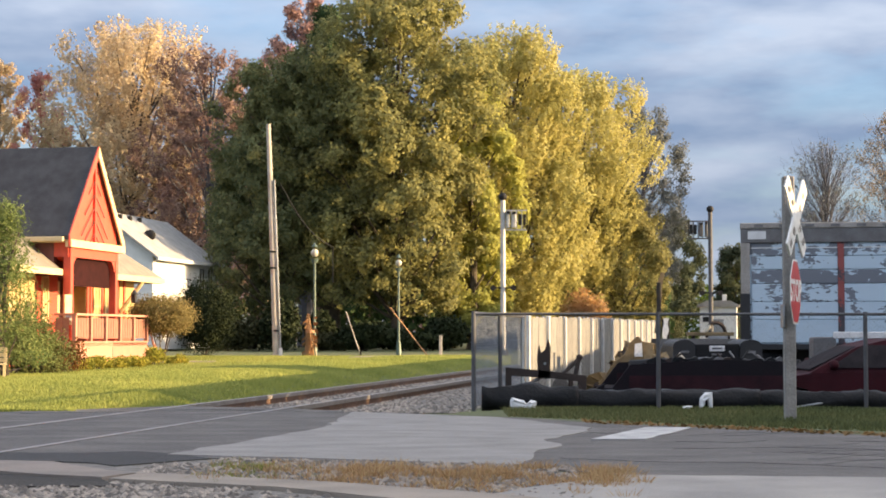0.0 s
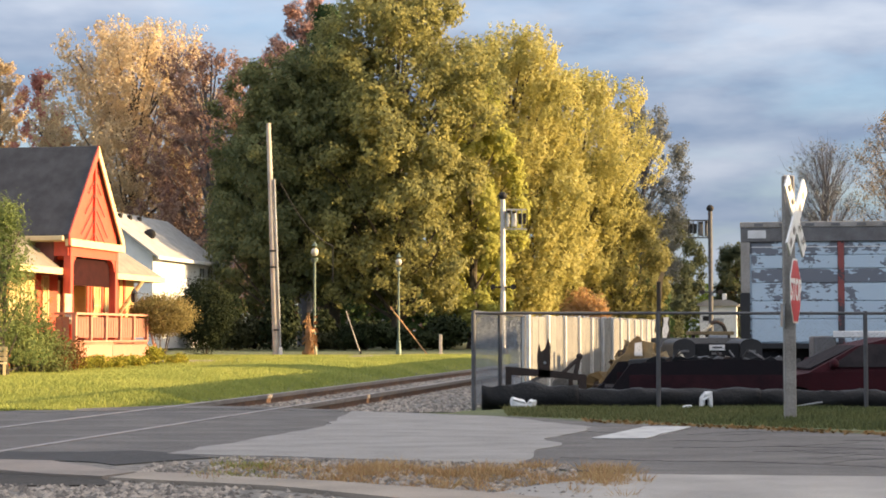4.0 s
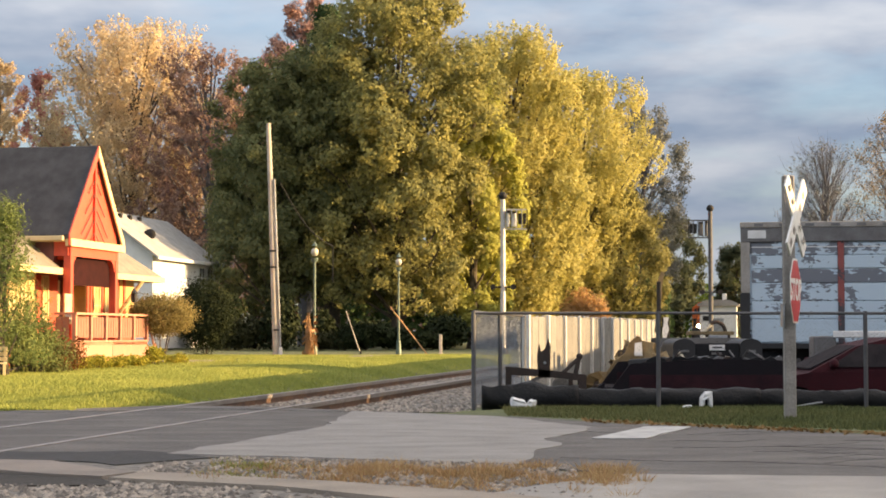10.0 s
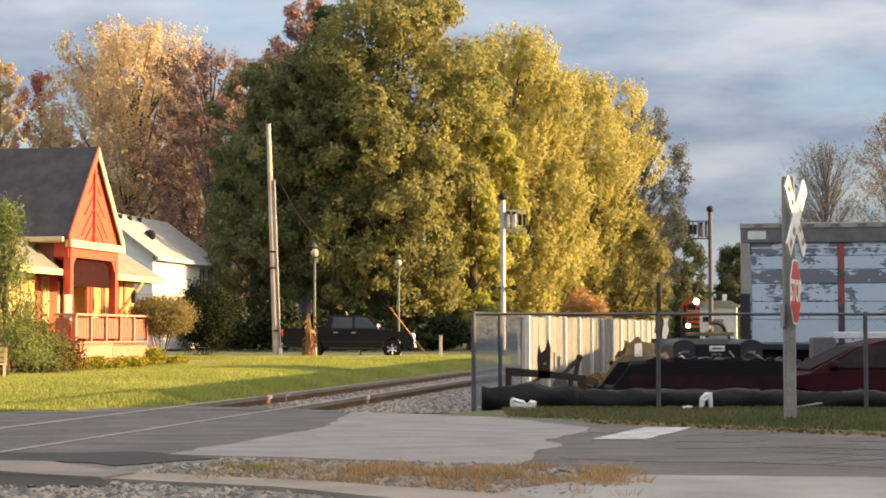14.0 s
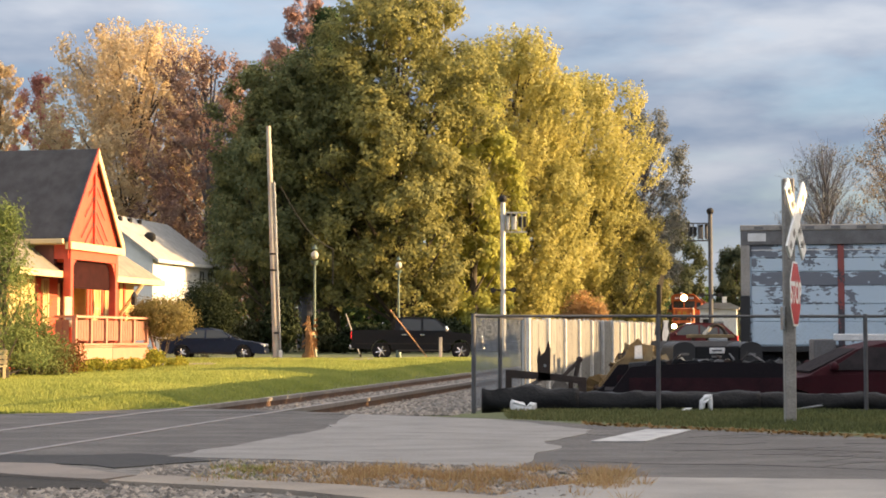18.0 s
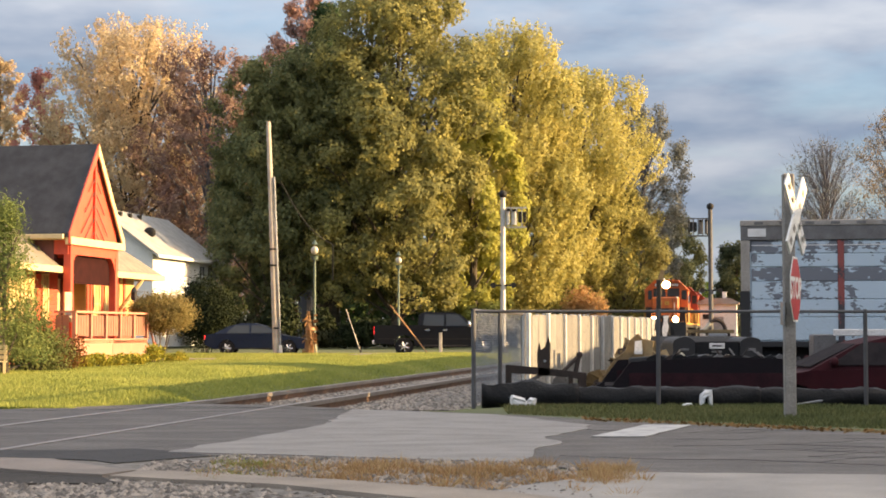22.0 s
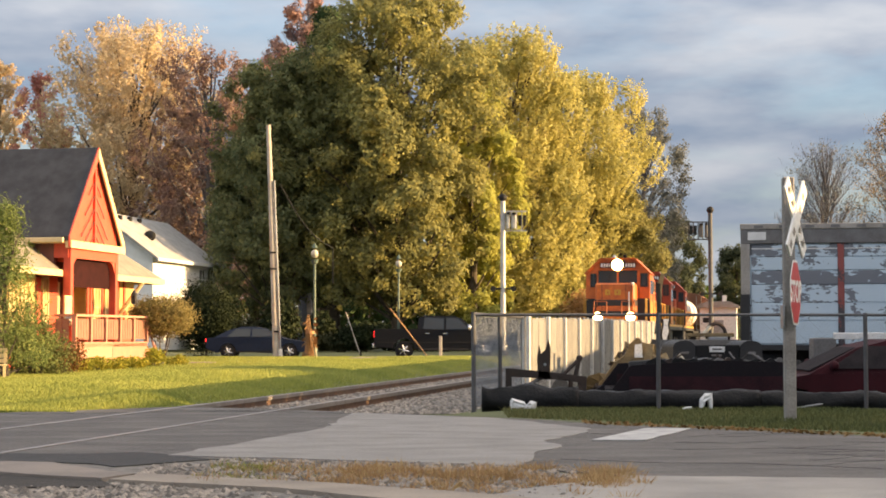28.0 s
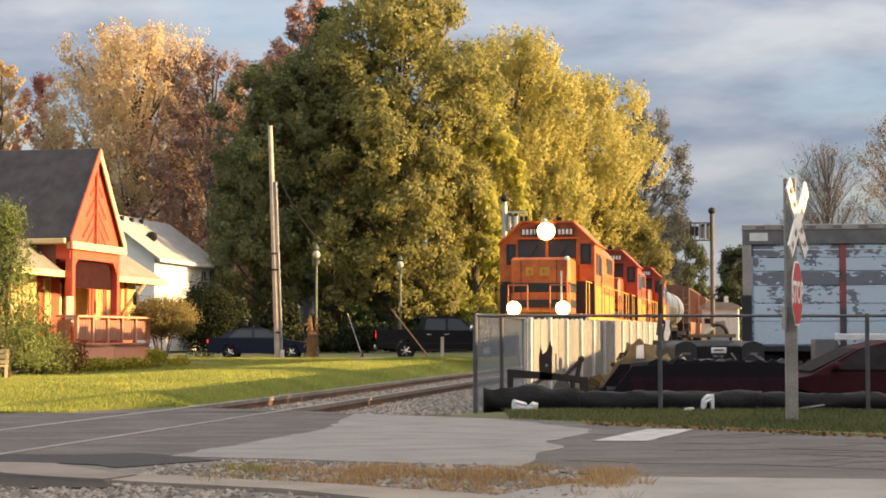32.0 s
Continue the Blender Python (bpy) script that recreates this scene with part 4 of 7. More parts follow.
    part("hood_band", box(B(), -0.91, 0.91, 5.0, L - 1.29, 1.6, 2.5), GOLD_PAINT, hood, "golden band along the hood")
    for x in (-0.92, 0.89):
        y = 5.3
        while y < L - 2.3:
            part("hood_door", box(B(), x, x + 0.03, y, y + 0.62, 2.56, 3.6, 0.008), paint, hood)
            part("lower_hood_door", box(B(), x, x + 0.03, y, y + 0.62, 1.72, 2.5, 0.008), GOLD_PAINT, hood)
            part("door_latch", box(B(), x - 0.012, x + 0.042, y + 0.52, y + 0.57, 2.9, 3.2), BLACK_PAINT, hood)
            y += 0.72
        part("grille", box(B(), x - 0.004, x + 0.034, L - 4.6, L - 2.0, 3.3, 3.9), DARKMETAL, hood)
    for y in (L - 2.4, L - 3.9, 11.5):
        part("roof_fan", rod(B(), (0, y, 4.28), (0, y, 4.5), 0.6, 0.6, 18), DARKMETAL, hood)
    part("exhaust_stack", box(B(), -0.3, 0.3, 8.4, 9.2, 4.28, 4.6, 0.03), DARKMETAL, hood)
    part("dynamic_brake_housing", box(B(), -0.85, 0.85, 9.6, 12.4, 3.9, 4.4, 0.08), paint, hood)
    part("horn", rod(B(), (0.25, 4.3, 4.72), (0.25, 3.8, 4.75), 0.03, 0.09, 10), DARKMETAL, cab)
    part("bell", ball(B(), (-0.3, 4.2, 4.72), 0.12), STEEL, cab)
    # handrails: posts and rails along the walkway, and across the front
    for x in (-1.44, 1.44):
        for y0, y1 in ((0.8, 2.5), (5.2, L - 0.8)):
            part("handrail", rod(B(), (x, y0, 2.62), (x, y1, 2.62), 0.02, seg=6), YELLOW_PAINT, top)
        for y in (0.8, 1.7, 5.2, 7.0, 8.8, 10.6, 12.4, 14.2, 16, L - 0.8):
            part("stanchion", rod(B(), (x, y, 1.5), (x, y, 2.62), 0.018, seg=6), YELLOW_PAINT, top)
    for x in (-0.95, -0.35, 0.35, 0.95):
        part("end_post", rod(B(), (x, 0.52, 1.3), (x, 0.52, 2.5), 0.022, seg=6), ORANGE_PAINT, top)
    for x in (-0.95, 0.35):
        part("end_rail", rod(B(), (x, 0.52, 2.5), (x + 0.6, 0.52, 2.5), 0.022, seg=6), ORANGE_PAINT, top)
    for x in (-0.55, -0.42, 0.42, 0.55):
        bm = B()
        for a in range(6):
            rod(bm, (x + 0.03 * a, 0.33 - 0.02 * math.sin(a), 1.25 - 0.14 * a), (x + 0.03 * a + 0.03, 0.33 - 0.02 * math.sin(a + 1), 1.25 - 0.14 * a - 0.14), 0.025, seg=6)
        part("brake_hose", bm, BLACK, top)
    part("walkway_plate", box(B(), -1.3, 1.3, 0.5, 1.0, 1.585, 1.62), GOLD_PAINT, top)
    if lead:
        part("white_pole", rod(B(), (0.66, 0.9, 1.58), (0.66, 0.9, 2.95), 0.03), WHITE_MARK, top)
    return top


def hopper(material, label):
    top = thing("hopper_car", Matrix(), label, "railway car", "freight cars of the train")
    L = 16.5
    bm = B()
    prism(bm, [(1.0, 1.9), (2.2, 1.9), (3.2, 0.7), (5.2, 0.7), (6.2, 1.6), (7.2, 0.7), (9.3, 0.7), (10.3, 1.6), (11.3, 0.7), (13.3, 0.7), (14.3, 1.9), (15.5, 1.9), (15.9, 4.4), (0.6, 4.4)], "x", -1.5, 1.5)
    body = part("body", bm, material, top)
    for k in range(13):
        y = 1.3 + k * 1.15
        for x in (-1.56, 1.5):
            part("side_rib", box(B(), x, x + 0.06, y, y + 0.1, 1.95, 4.3), material, body)
    part("roof", prism(B(), [(-1.5, 4.4), (1.5, 4.4), (0.7, 4.62), (-0.7, 4.62)], "y", 0.6, 15.9), material, top)
    part("sill", box(B(), -1.45, 1.45, 0.4, L - 0.4, 1.0, 1.25), DARKMETAL, top)
    part("coupler", box(B(), -0.15, 0.15, -0.3, L + 0.3, 0.75, 1.0), RUST, top)
    for y in (1.9, L - 1.9):
        bogie(top, y, (-0.9, 0.9))
    bm = B()
    for k in range(6):
        rod(bm, (1.05, 0.62, 1.4 + 0.45 * k), (1.45, 0.62, 1.4 + 0.45 * k), 0.02, seg=5)
    rod(bm, (1.05, 0.62, 1.2), (1.05, 0.62, 4.4), 0.02, seg=5)
    rod(bm, (1.45, 0.62, 1.2), (1.45, 0.62, 4.4), 0.02, seg=5)
    part("ladder", bm, STEEL, top)
    return top


def tank_car():
    top = thing("tank_car", Matrix(), "white tank car with round ends", "railway car", "freight cars of the train")
    L = 15.0
    bm = B()
    rod(bm, (0, 0.9, 2.75), (0, L - 0.9, 2.75), 1.2, 1.2, 28)
    tank = part("tank", bm, TANKWHITE, top, smooth=False)
    for y in (0.9, L - 0.9):
        part("tank_end", ball(B(), (0, y, 2.75), 1.2, (1, 0.3, 1)), TANKWHITE, tank, smooth=True)
    part("dark_band", rod(B(), (0, 7, 2.75), (0, 8.2, 2.75), 1.212, 1.212, 28), BLACK_PAINT, tank)
    part("dome", rod(B(), (0, L / 2, 3.85), (0, L / 2, 4.3), 0.5, 0.5, 16), BLACK_PAINT, top)
    part("sill", box(B(), -1.3, 1.3, 0.3, L - 0.3, 1.0, 1.25), DARKMETAL, top)
    part("coupler", box(B(), -0.15, 0.15, -0.3, L + 0.3, 0.75, 1.0), RUST, top)
    for y in (1.9, L - 1.9):
        bogie(top, y, (-0.9, 0.9))
    return top


def make_train():
    """The units and their distances behind the train's front."""
    lead = locomotive(True, ORANGE_PAINT)
    second = locomotive(False, RED_PAINT)
    third = copy_thing(second, Matrix())
    units = [(lead, 0), (second, 18.4), (third, 36.8), (tank_car(), 55.2)]
    brown = hopper(HOPPER, "brown covered hopper car")
    grey = hopper(GREYCAR, "weathered grey covered hopper car")
    at = 70.9
    units.append((brown, at))
    units.append((copy_thing(brown, Matrix()), at + 17.2))
    units.append((grey, at + 34.4))
    units.append((copy_thing(brown, Matrix()), at + 51.6))
    units.append((copy_thing(grey, Matrix()), at + 68.8))
    return units


TRAIN = make_train()

# ---- the old station and the house behind it
SHINGLE = mat("dark_roof_shingle", (0.055, 0.055, 0.06), (0.03, 0.03, 0.034), 0.9, scale=2, fine=25, bump=0.6)
TANSHINGLE = mat("tan_roof_shingle", (0.26, 0.22, 0.17), (0.17, 0.145, 0.115), 0.9, scale=2, fine=25, bump=0.6)
REDWOOD = mat("red_painted_wood", (0.62, 0.085, 0.045), (0.50, 0.07, 0.04), 0.6, scale=3, fine=40, bump=0.15)
SALMON = mat("salmon_painted_boards", (0.50, 0.225, 0.145), (0.41, 0.18, 0.12), 0.7, scale=3, fine=40, bump=0.2, per="object")
BROWNPANEL = mat("brown_rail_panel", (0.16, 0.05, 0.04), (0.11, 0.04, 0.032), 0.7, scale=3, fine=40, bump=0.2)
RAILPANEL = mat("faded_brown_rail_board", (0.30, 0.13, 0.085), (0.22, 0.095, 0.065), 0.7, scale=3, fine=40, bump=0.2)
DARKBOARD = mat("dark_maroon_boards", (0.034, 0.011, 0.011), (0.022, 0.008, 0.008), 0.9, scale=3, fine=40, bump=0.2, gloss=0.05)
CREAM = mat("cream_paint", (0.67, 0.53, 0.29), (0.56, 0.435, 0.235), 0.6, scale=3, fine=40, bump=0.1)
YELLOWWALL = mat("yellow_boards", (0.58, 0.39, 0.155), (0.48, 0.32, 0.125), 0.7, scale=3, fine=40, bump=0.15)
# window panes with the evening sun's reflection put into their colour
SUNPANE = mat("sun_reflecting_pane", (0.52, 0.36, 0.15), (0.38, 0.26, 0.11), 0.45, scale=3, fine=30, bump=0.05)
WHITEWALL = mat("white_siding", (0.72, 0.72, 0.70), (0.62, 0.62, 0.61), 0.7, scale=2, fine=30, bump=0.1)
PALEROOF = mat("pale_grey_shingle", (0.36, 0.35, 0.33), (0.26, 0.255, 0.24), 0.9, scale=2, fine=25, bump=0.5)
LANTERN = mat("lamp_globe", (0.50, 0.46, 0.36), (0.40, 0.37, 0.30), 0.4, bump=0)


def slab(bm, a, b, c, d, thick):
    """A flat board with corners a, b, c, d, thickened downwards."""
    up = [bm.verts.new(p) for p in (a, b, c, d)]
    lo = [bm.verts.new((p[0], p[1], p[2] - thick)) for p in (a, b, c, d)]
    bm.faces.new(up)
    bm.faces.new(lo[::-1])
    for i in range(4):
        bm.faces.new((up[i], lo[i], lo[(i + 1) % 4], up[(i + 1) % 4]))
    return bm


def window(parent, y0, y1, z0, z1, x, frame_mat, name="window", pane=None):
    """A window in a wall that faces x."""
    w = part(name, box(B(), x - 0.03, x + 0.02, y0, y1, z0, z1), pane or GLASS, parent)
    for (a, b, c, d) in ((y0 - 0.08, y0, z0 - 0.1, z1 + 0.1), (y1, y1 + 0.08, z0 - 0.1, z1 + 0.1)):
        part("jamb", box(B(), x - 0.02, x + 0.06, a, b, c, d), frame_mat, w)
    part("sill", box(B(), x - 0.02, x + 0.1, y0 - 0.12, y1 + 0.12, z0 - 0.1, z0), frame_mat, w)
    part("head", box(B(), x - 0.02, x + 0.07, y0, y1, z1, z1 + 0.1), frame_mat, w)
    part("mullion", box(B(), x, x + 0.045, (y0 + y1) / 2 - 0.025, (y0 + y1) / 2 + 0.025, z0, z1), frame_mat, w)
    part("crossbar", box(B(), x, x + 0.04, y0, y1, (z0 + z1) / 2 - 0.025, (z0 + z1) / 2 + 0.025), frame_mat, w)


def station():
    """Local x points to the railway, y along it, away from the road."""
    top = thing("station_house", pose(-13.68, 62.0, -0.22, 0, 0, TURN), "red and cream wooden railway station with a steep gabled porch", "building")
    # low main body with its hipped roof
    body = part("wall", box(B(), -9.0, -1.95, -4.0, 8.7, 0, 3.55), YELLOWWALL, top)
    for a, b in ((-4.0, 0.0), (4.7, 9.9)):
        part("wing_wall", box(B(), -1.95, -1.3, a, b, 0, 3.64), YELLOWWALL, top)
        part("wing_plinth", box(B(), -1.95, -1.25, a - 0.01, b + 0.01, 0, 1.15), REDWOOD, top)
    part("plinth", box(B(), -9.05, -1.93, -4.05, 8.75, 0, 1.15), REDWOOD, body, "red wainscot")
    for y0 in (-3.3, -2.3, -1.3, 5.4, 6.6):
        window(body, y0, y0 + 0.55, 1.35, 3.2, -1.28, CREAM, pane=SUNPANE)
    for y, wide in ((4.72, 0.2), (5.06, 0.16), (6.2, 0.18), (7.4, 0.2), (7.95, 0.16), (8.6, 0.2)):
        part("red_batten", box(B(), -1.297, -1.24, y, y + wide, 1.15, 3.45, 0.008), REDWOOD, top)
    side = part("porch_side_wall", box(B(), -1.95, -1.32, 0.02, 2.0, 0.9, 3.6), REDWOOD, top, "red boarded wall beside the porch")
    for k in range(17):
        part("board", box(B(), -1.32, -1.29, 0.03, 1.98, 0.94 + 0.155 * k, 1.075 + 0.155 * k, 0.006), REDWOOD, side)
    window(side, 0.55, 0.92, 1.6, 3.25, -1.27, CREAM, pane=SUNPANE)
    x1, x0, e = -0.3, -10.2, 3.52
    for y0, y1 in ((-4.9, 0.02), (10.8, 4.68)):
        mid = y0 + (2.1 if y1 > y0 else -2.1)
        bm = B()
        vs = [bm.verts.new(p) for p in ((x0, y0, e), (x1, y0, e), (x1, y1, e), (x0, y1, e), (x0, mid, 5.22), (x1 - 2.1, mid, 5.22), (x1 - 2.1, y1, 5.22), (x0, y1, 5.22))]
        for f in ((0, 1, 5, 4), (1, 2, 6, 5), (4, 5, 6, 7), (3, 7, 6, 2), (0, 3, 2, 1), (0, 4, 7, 3)):
            bm.faces.new([vs[i] for i in f])
        hip = part("hip_roof", bm, TANSHINGLE, top, "tan shingled hipped roof with deep eaves")
        lo, hi = min(y0, y1), max(y0, y1)
        part("fascia", box(B(), x1 - 0.02, x1 + 0.05, lo, hi, e - 0.2, e + 0.03), CREAM, hip, "cream fascia board")
        part("fascia", box(B(), x0, x1 + 0.05, y0 - 0.05, y0 + 0.02, e - 0.2, e + 0.03), CREAM, hip, "cream fascia board")
    # steep cross gable over the porch
    base, peak, w, beam = 5.12, 8.2, 4.7, 4.62
    bm = B()
    prism(bm, [(0.0, 4.0), (w, 4.0), (w, base), (w / 2, peak - 0.12), (0.0, base)], "x", -9.0, -0.05)
    bay = part("gable_wall", bm, REDWOOD, top, "red boarded gable")
    for sgn in (-1, 1):
        bm = B()
        yo = w / 2 + sgn * (w / 2 + 0.35)
        zo = base - 0.35 * (peak - base) / (w / 2)
        slab(bm, (-9.4, w / 2, peak + 0.1), (0.10, w / 2, peak + 0.1), (0.10, yo, zo + 0.1), (-9.4, yo, zo + 0.1), 0.16)
        roof = part("gable_roof", bm, SHINGLE, top, "steep dark shingled roof")
        bm = B()
        slab(bm, (0.10, w / 2, peak + 0.11), (0.16, w / 2, peak + 0.11), (0.16, yo, zo + 0.11), (0.10, yo, zo + 0.11), 0.42)
        part("barge_board", bm, CREAM if sgn > 0 else REDWOOD, roof, "cream barge board" if sgn > 0 else "")
    part("eave_board", box(B(), -0.03, 0.2, -0.3, w + 0.3, beam - 0.27, beam), CREAM, bay, "cream beam under the gable")
    part("gutter", box(B(), -9.0, -0.05, -0.5, -0.36, beam - 0.08, beam + 0.1, 0.02), CREAM, bay, "cream gutter")
    part("soffit", box(B(), -9.0, -0.05, -0.36, 0.0, beam - 0.1, beam - 0.06), CREAM, bay)
    pipe = [(-1.5, -0.43, beam - 0.05), (-1.5, -0.43, beam - 0.25), (-1.42, -0.3, beam - 0.45), (-1.4, -0.3, 4.05), (-0.7, -0.4, 3.78)]
    bm = B()
    for a, b in zip(pipe, pipe[1:]):
        rod(bm, a, b, 0.06, seg=8)
    part("downpipe", bm, CREAM, bay, "cream bent downpipe")
    part("bay_wall", box(B(), -9.0, -0.6, -0.02, 0.3, 3.3, beam - 0.1), BROWNPANEL, bay)
    # chevron battens on the gable
    for sg in (-1, 1):
        for k in range(7):
            z0 = beam + 0.35 + 0.5 * k
            room = (w / 2) * (1 - (z0 - beam) / (peak - beam)) - 0.25
            run_ = min(room, 1.5 + 0 * k)
            run_ = min(run_, (z0 - beam - 0.02) / 0.9 if z0 - beam > 0.3 else 0.3)
            if run_ > 0.12:
                a, b = (0.03, w / 2 + sg * 0.05, z0), (0.03, w / 2 + sg * (0.05 + run_), z0 - 0.9 * run_)
                part("batten", slab(B(), (0.0, a[1], a[2]), (0.03, a[1], a[2]), (0.03, b[1], b[2]), (0.0, b[1], b[2]), 0.045), BROWNPANEL, bay)
    part("gable_post", box(B(), -0.04, 0.05, w / 2 - 0.06, w / 2 + 0.06, beam, peak - 0.6), REDWOOD, bay)
    # porch posts, arch and deck
    for y in (0.05, w - 0.27):
        part("porch_post", box(B(), -0.25, 0.05, y, y + 0.24, 0, beam - 0.27, 0.02), REDWOOD, top)
    for y, sg in ((0.29, 1), (w - 0.27, -1)):
        part("arch_brace", prism(B(), [(y, beam - 0.6)] + [(y + sg * 0.6 * (1 - math.cos(a * math.pi / 12)), beam - 0.6 - 0.6 * (1 - math.sin(a * math.pi / 12))) for a in range(7)][::-1], "x", -0.2, 0.0), REDWOOD, top)
    part("lintel", box(B(), -0.24, 0.04, 0.29, w - 0.27, beam - 0.62, beam - 0.27), REDWOOD, top)
    part("porch_wall", box(B(), -1.9, -1.75, 0.3, w - 0.3, 0.9, beam), BROWNPANEL, top)
    # plain cream panes: the light on the porch glass is in the colour
    for y in (0.8, 1.7, 2.6, 3.5):
        part("lit_porch_pane", box(B(), -1.74, -1.70, y, y + 0.5, 1.9, 3.2), CREAM, top)
    # thin near-black sheet from the lintel down over the upper porch opening
    part("valance", box(B(), -0.235, -0.21, 0.29, w - 0.27, 2.95, beam - 0.6), DARKBOARD, top, "near-black sheet across the top of the porch opening")
    for y in (0.5, 1.45, 2.3, 3.2, 4.1):
        part("porch_mullion", box(B(), -1.69, -1.6, y, y + 0.14, 0.9, 3.3, 0.01), BROWNPANEL, top)
    deck = part("deck", box(B(), -0.15, 0.66, -0.95, 6.3, 0.72, 0.9), SALMON, top)
    part("porch_floor", box(B(), -1.7, -0.15, 0.0, 4.7, 0.72, 0.9), SALMON, top)
    for a, b in ((-0.95, 2.62), (2.65, 6.32)):
        part("skirt_panel", box(B(), 0.6, 0.66, a, b, 0, 0.9), SALMON, deck)
        part("skirt_cap", box(B(), 0.66, 0.69, a, b, 0.84, 0.9), SALMON, deck)
    for k in range(3):
        part("side_skirt_board", box(B(), -0.14 + 0.26 * k, 0.11 + 0.26 * k, -1.0, -0.955, 0, 0.9), SALMON, deck)
    rail = part("railing", box(B(), 0.5, 0.72, -0.98, 6.32, 1.84, 1.92), SALMON, top, "salmon railing with brown panels")
    for k in range(6):
        y = -0.95 + k * 1.44
        part("rail_post", box(B(), 0.54, 0.68, y, y + 0.13, 0.9, 1.84), SALMON, rail)
        if k < 5:
            for j in range(5):
                part("rail_board", box(B(), 0.57, 0.61, y + 0.17 + 0.245 * j, y + 0.39 + 0.245 * j, 1.0, 1.76), RAILPANEL, rail)
    for k in range(2):
        part("side_rail_board", box(B(), -0.1 + 0.27 * k, 0.14 + 0.27 * k, -0.95, -0.91, 1.0, 1.76), RAILPANEL, rail)
    part("side_rail", box(B(), -0.15, 0.5, -0.98, -0.86, 1.84, 1.92), SALMON, rail)
    stair = part("stair_rail", rod(B(), (0.62, 6.36, 1.8), (0.62, 7.25, 0.55), 0.045, seg=6), SALMON, top)
    part("stair_string", prism(B(), [(6.34, 0.75), (6.34, 0.45), (7.3, 0.0), (7.5, 0.0), (7.5, 0.1)], "x", 0.56, 0.64), SALMON, stair)
    part("stair_post", box(B(), 0.57, 0.67, 7.2, 7.3, 0.0, 0.75, 0.01), SALMON, stair)
    part("bracket", rod(B(), (-1.30, 8.2, 2.0), (-0.28, 8.2, 3.32), 0.085, seg=6), CREAM, top, "cream eave bracket")
    ln = part("porch_lantern", box(B(), 0.3, 0.5, 5.4, 5.6, 2.4, 2.75, 0.03), BLACK_PAINT, top, "black lantern under the eave")
    part("lantern_cap", rod(B(), (0.4, 5.5, 2.75), (0.4, 5.5, 2.95), 0.16, 0.02, 8), BLACK_PAINT, ln)
    sg = part("notice_box", box(B(), 0.1, 0.16, -0.7, -0.1, 1.5, 2.6, 0.01), CREAM, top, "cream notice board beside the porch")
    part("notice_face", box(B(), 0.162, 0.168, -0.62, -0.18, 1.6, 2.5), GREYCAR, sg)


def white_house():
    top = thing("white_house", pose(-18.0, 105.0, 0, 0, 0, TURN), "white two-storey house with a pale grey roof", "house")
    w, dp, e, pk = 7.2, 12.2, 6.0, 8.72
    bm = B()
    prism(bm, [(-w, 0), (0, 0), (0, e), (-w / 2, pk - 0.15), (-w, e)], "y", 0, dp)
    wall = part("wall", bm, WHITEWALL, top)
    for sgn in (0, 1):
        xo = 0.45 if sgn else -w - 0.45
        zo = e - 0.45 * (pk - e) / (w / 2)
        bm = slab(B(), (-w / 2, -0.4, pk), (xo, -0.4, zo + 0.08), (xo, dp + 0.4, zo + 0.08), (-w / 2, dp + 0.4, pk), 0.18)
        roof = part("roof", bm, PALEROOF, top)
        part("gutter", box(B(), min(xo, xo + (0.1 if sgn else -0.1)), max(xo, xo + (0.1 if sgn else -0.1)), -0.4, dp + 0.4, zo - 0.14, zo + 0.06), WHITEWALL, roof)
        if sgn:
            for y in (2.2, 3.9, 5.6):
                part("roof_vent", box(B(), -w / 2 + 0.4, -w / 2 + 0.62, y, y + 0.3, pk - 0.42, pk - 0.14), DARKMETAL, roof)
            dish = part("satellite_dish", ball(B(), (-1.4, 3.2, 7.28), 0.42, (1, 0.4, 0.85)), DARKMETAL, roof, "dark round satellite dish", smooth=True)
            part("dish_mast", rod(B(), (-1.4, 3.2, 6.75), (-1.4, 3.2, 7.2), 0.04), DARKMETAL, dish)
    for k in range(20):
        part("siding_board", box(B(), 0.0, 0.025, 0.02, dp - 0.02, 0.3 + 0.27 * k, 0.55 + 0.27 * k), WHITEWALL, wall)
    for y0, z0 in ((1.2, 0.9), (4.6, 0.9), (8.2, 0.9), (8.7, 4.0), (10.4, 4.0)):
        window(wall, y0, y0 + 1.0, z0, z0 + 1.3, 0.04, WHITEWALL)


station()
white_house()

# ---- poles, signals and lamps
CEDAR = mat("sunbleached_pole", (0.50, 0.45, 0.385), (0.33, 0.285, 0.24), 0.85, scale=2, fine=25, bump=0.5)
GREENPOST = mat("dark_green_post", (0.10, 0.14, 0.11), (0.06, 0.09, 0.07), 0.5, 0.2, scale=4, fine=40, bump=0.1)
STALK = mat("dried_corn_stalk", (0.36, 0.20, 0.08), (0.22, 0.12, 0.06), 0.9, scale=4, fine=30, bump=0.3, per="island")
ALUM = mat("white_aluminium", (0.46, 0.46, 0.44), (0.34, 0.34, 0.33), 0.5, 0.2, scale=4, fine=40, bump=0.05)
GUY = mat("faded_orange_guard", (0.48, 0.25, 0.11), (0.36, 0.19, 0.09), 0.7, bump=0.1)
SIGNRED = mat("sign_red", (0.46, 0.018, 0.022), (0.36, 0.018, 0.02), 0.5, bump=0.05)
SIGNWHITE = mat("sign_white", (0.72, 0.72, 0.70), (0.58, 0.58, 0.56), 0.5, scale=6, fine=40, bump=0.05)


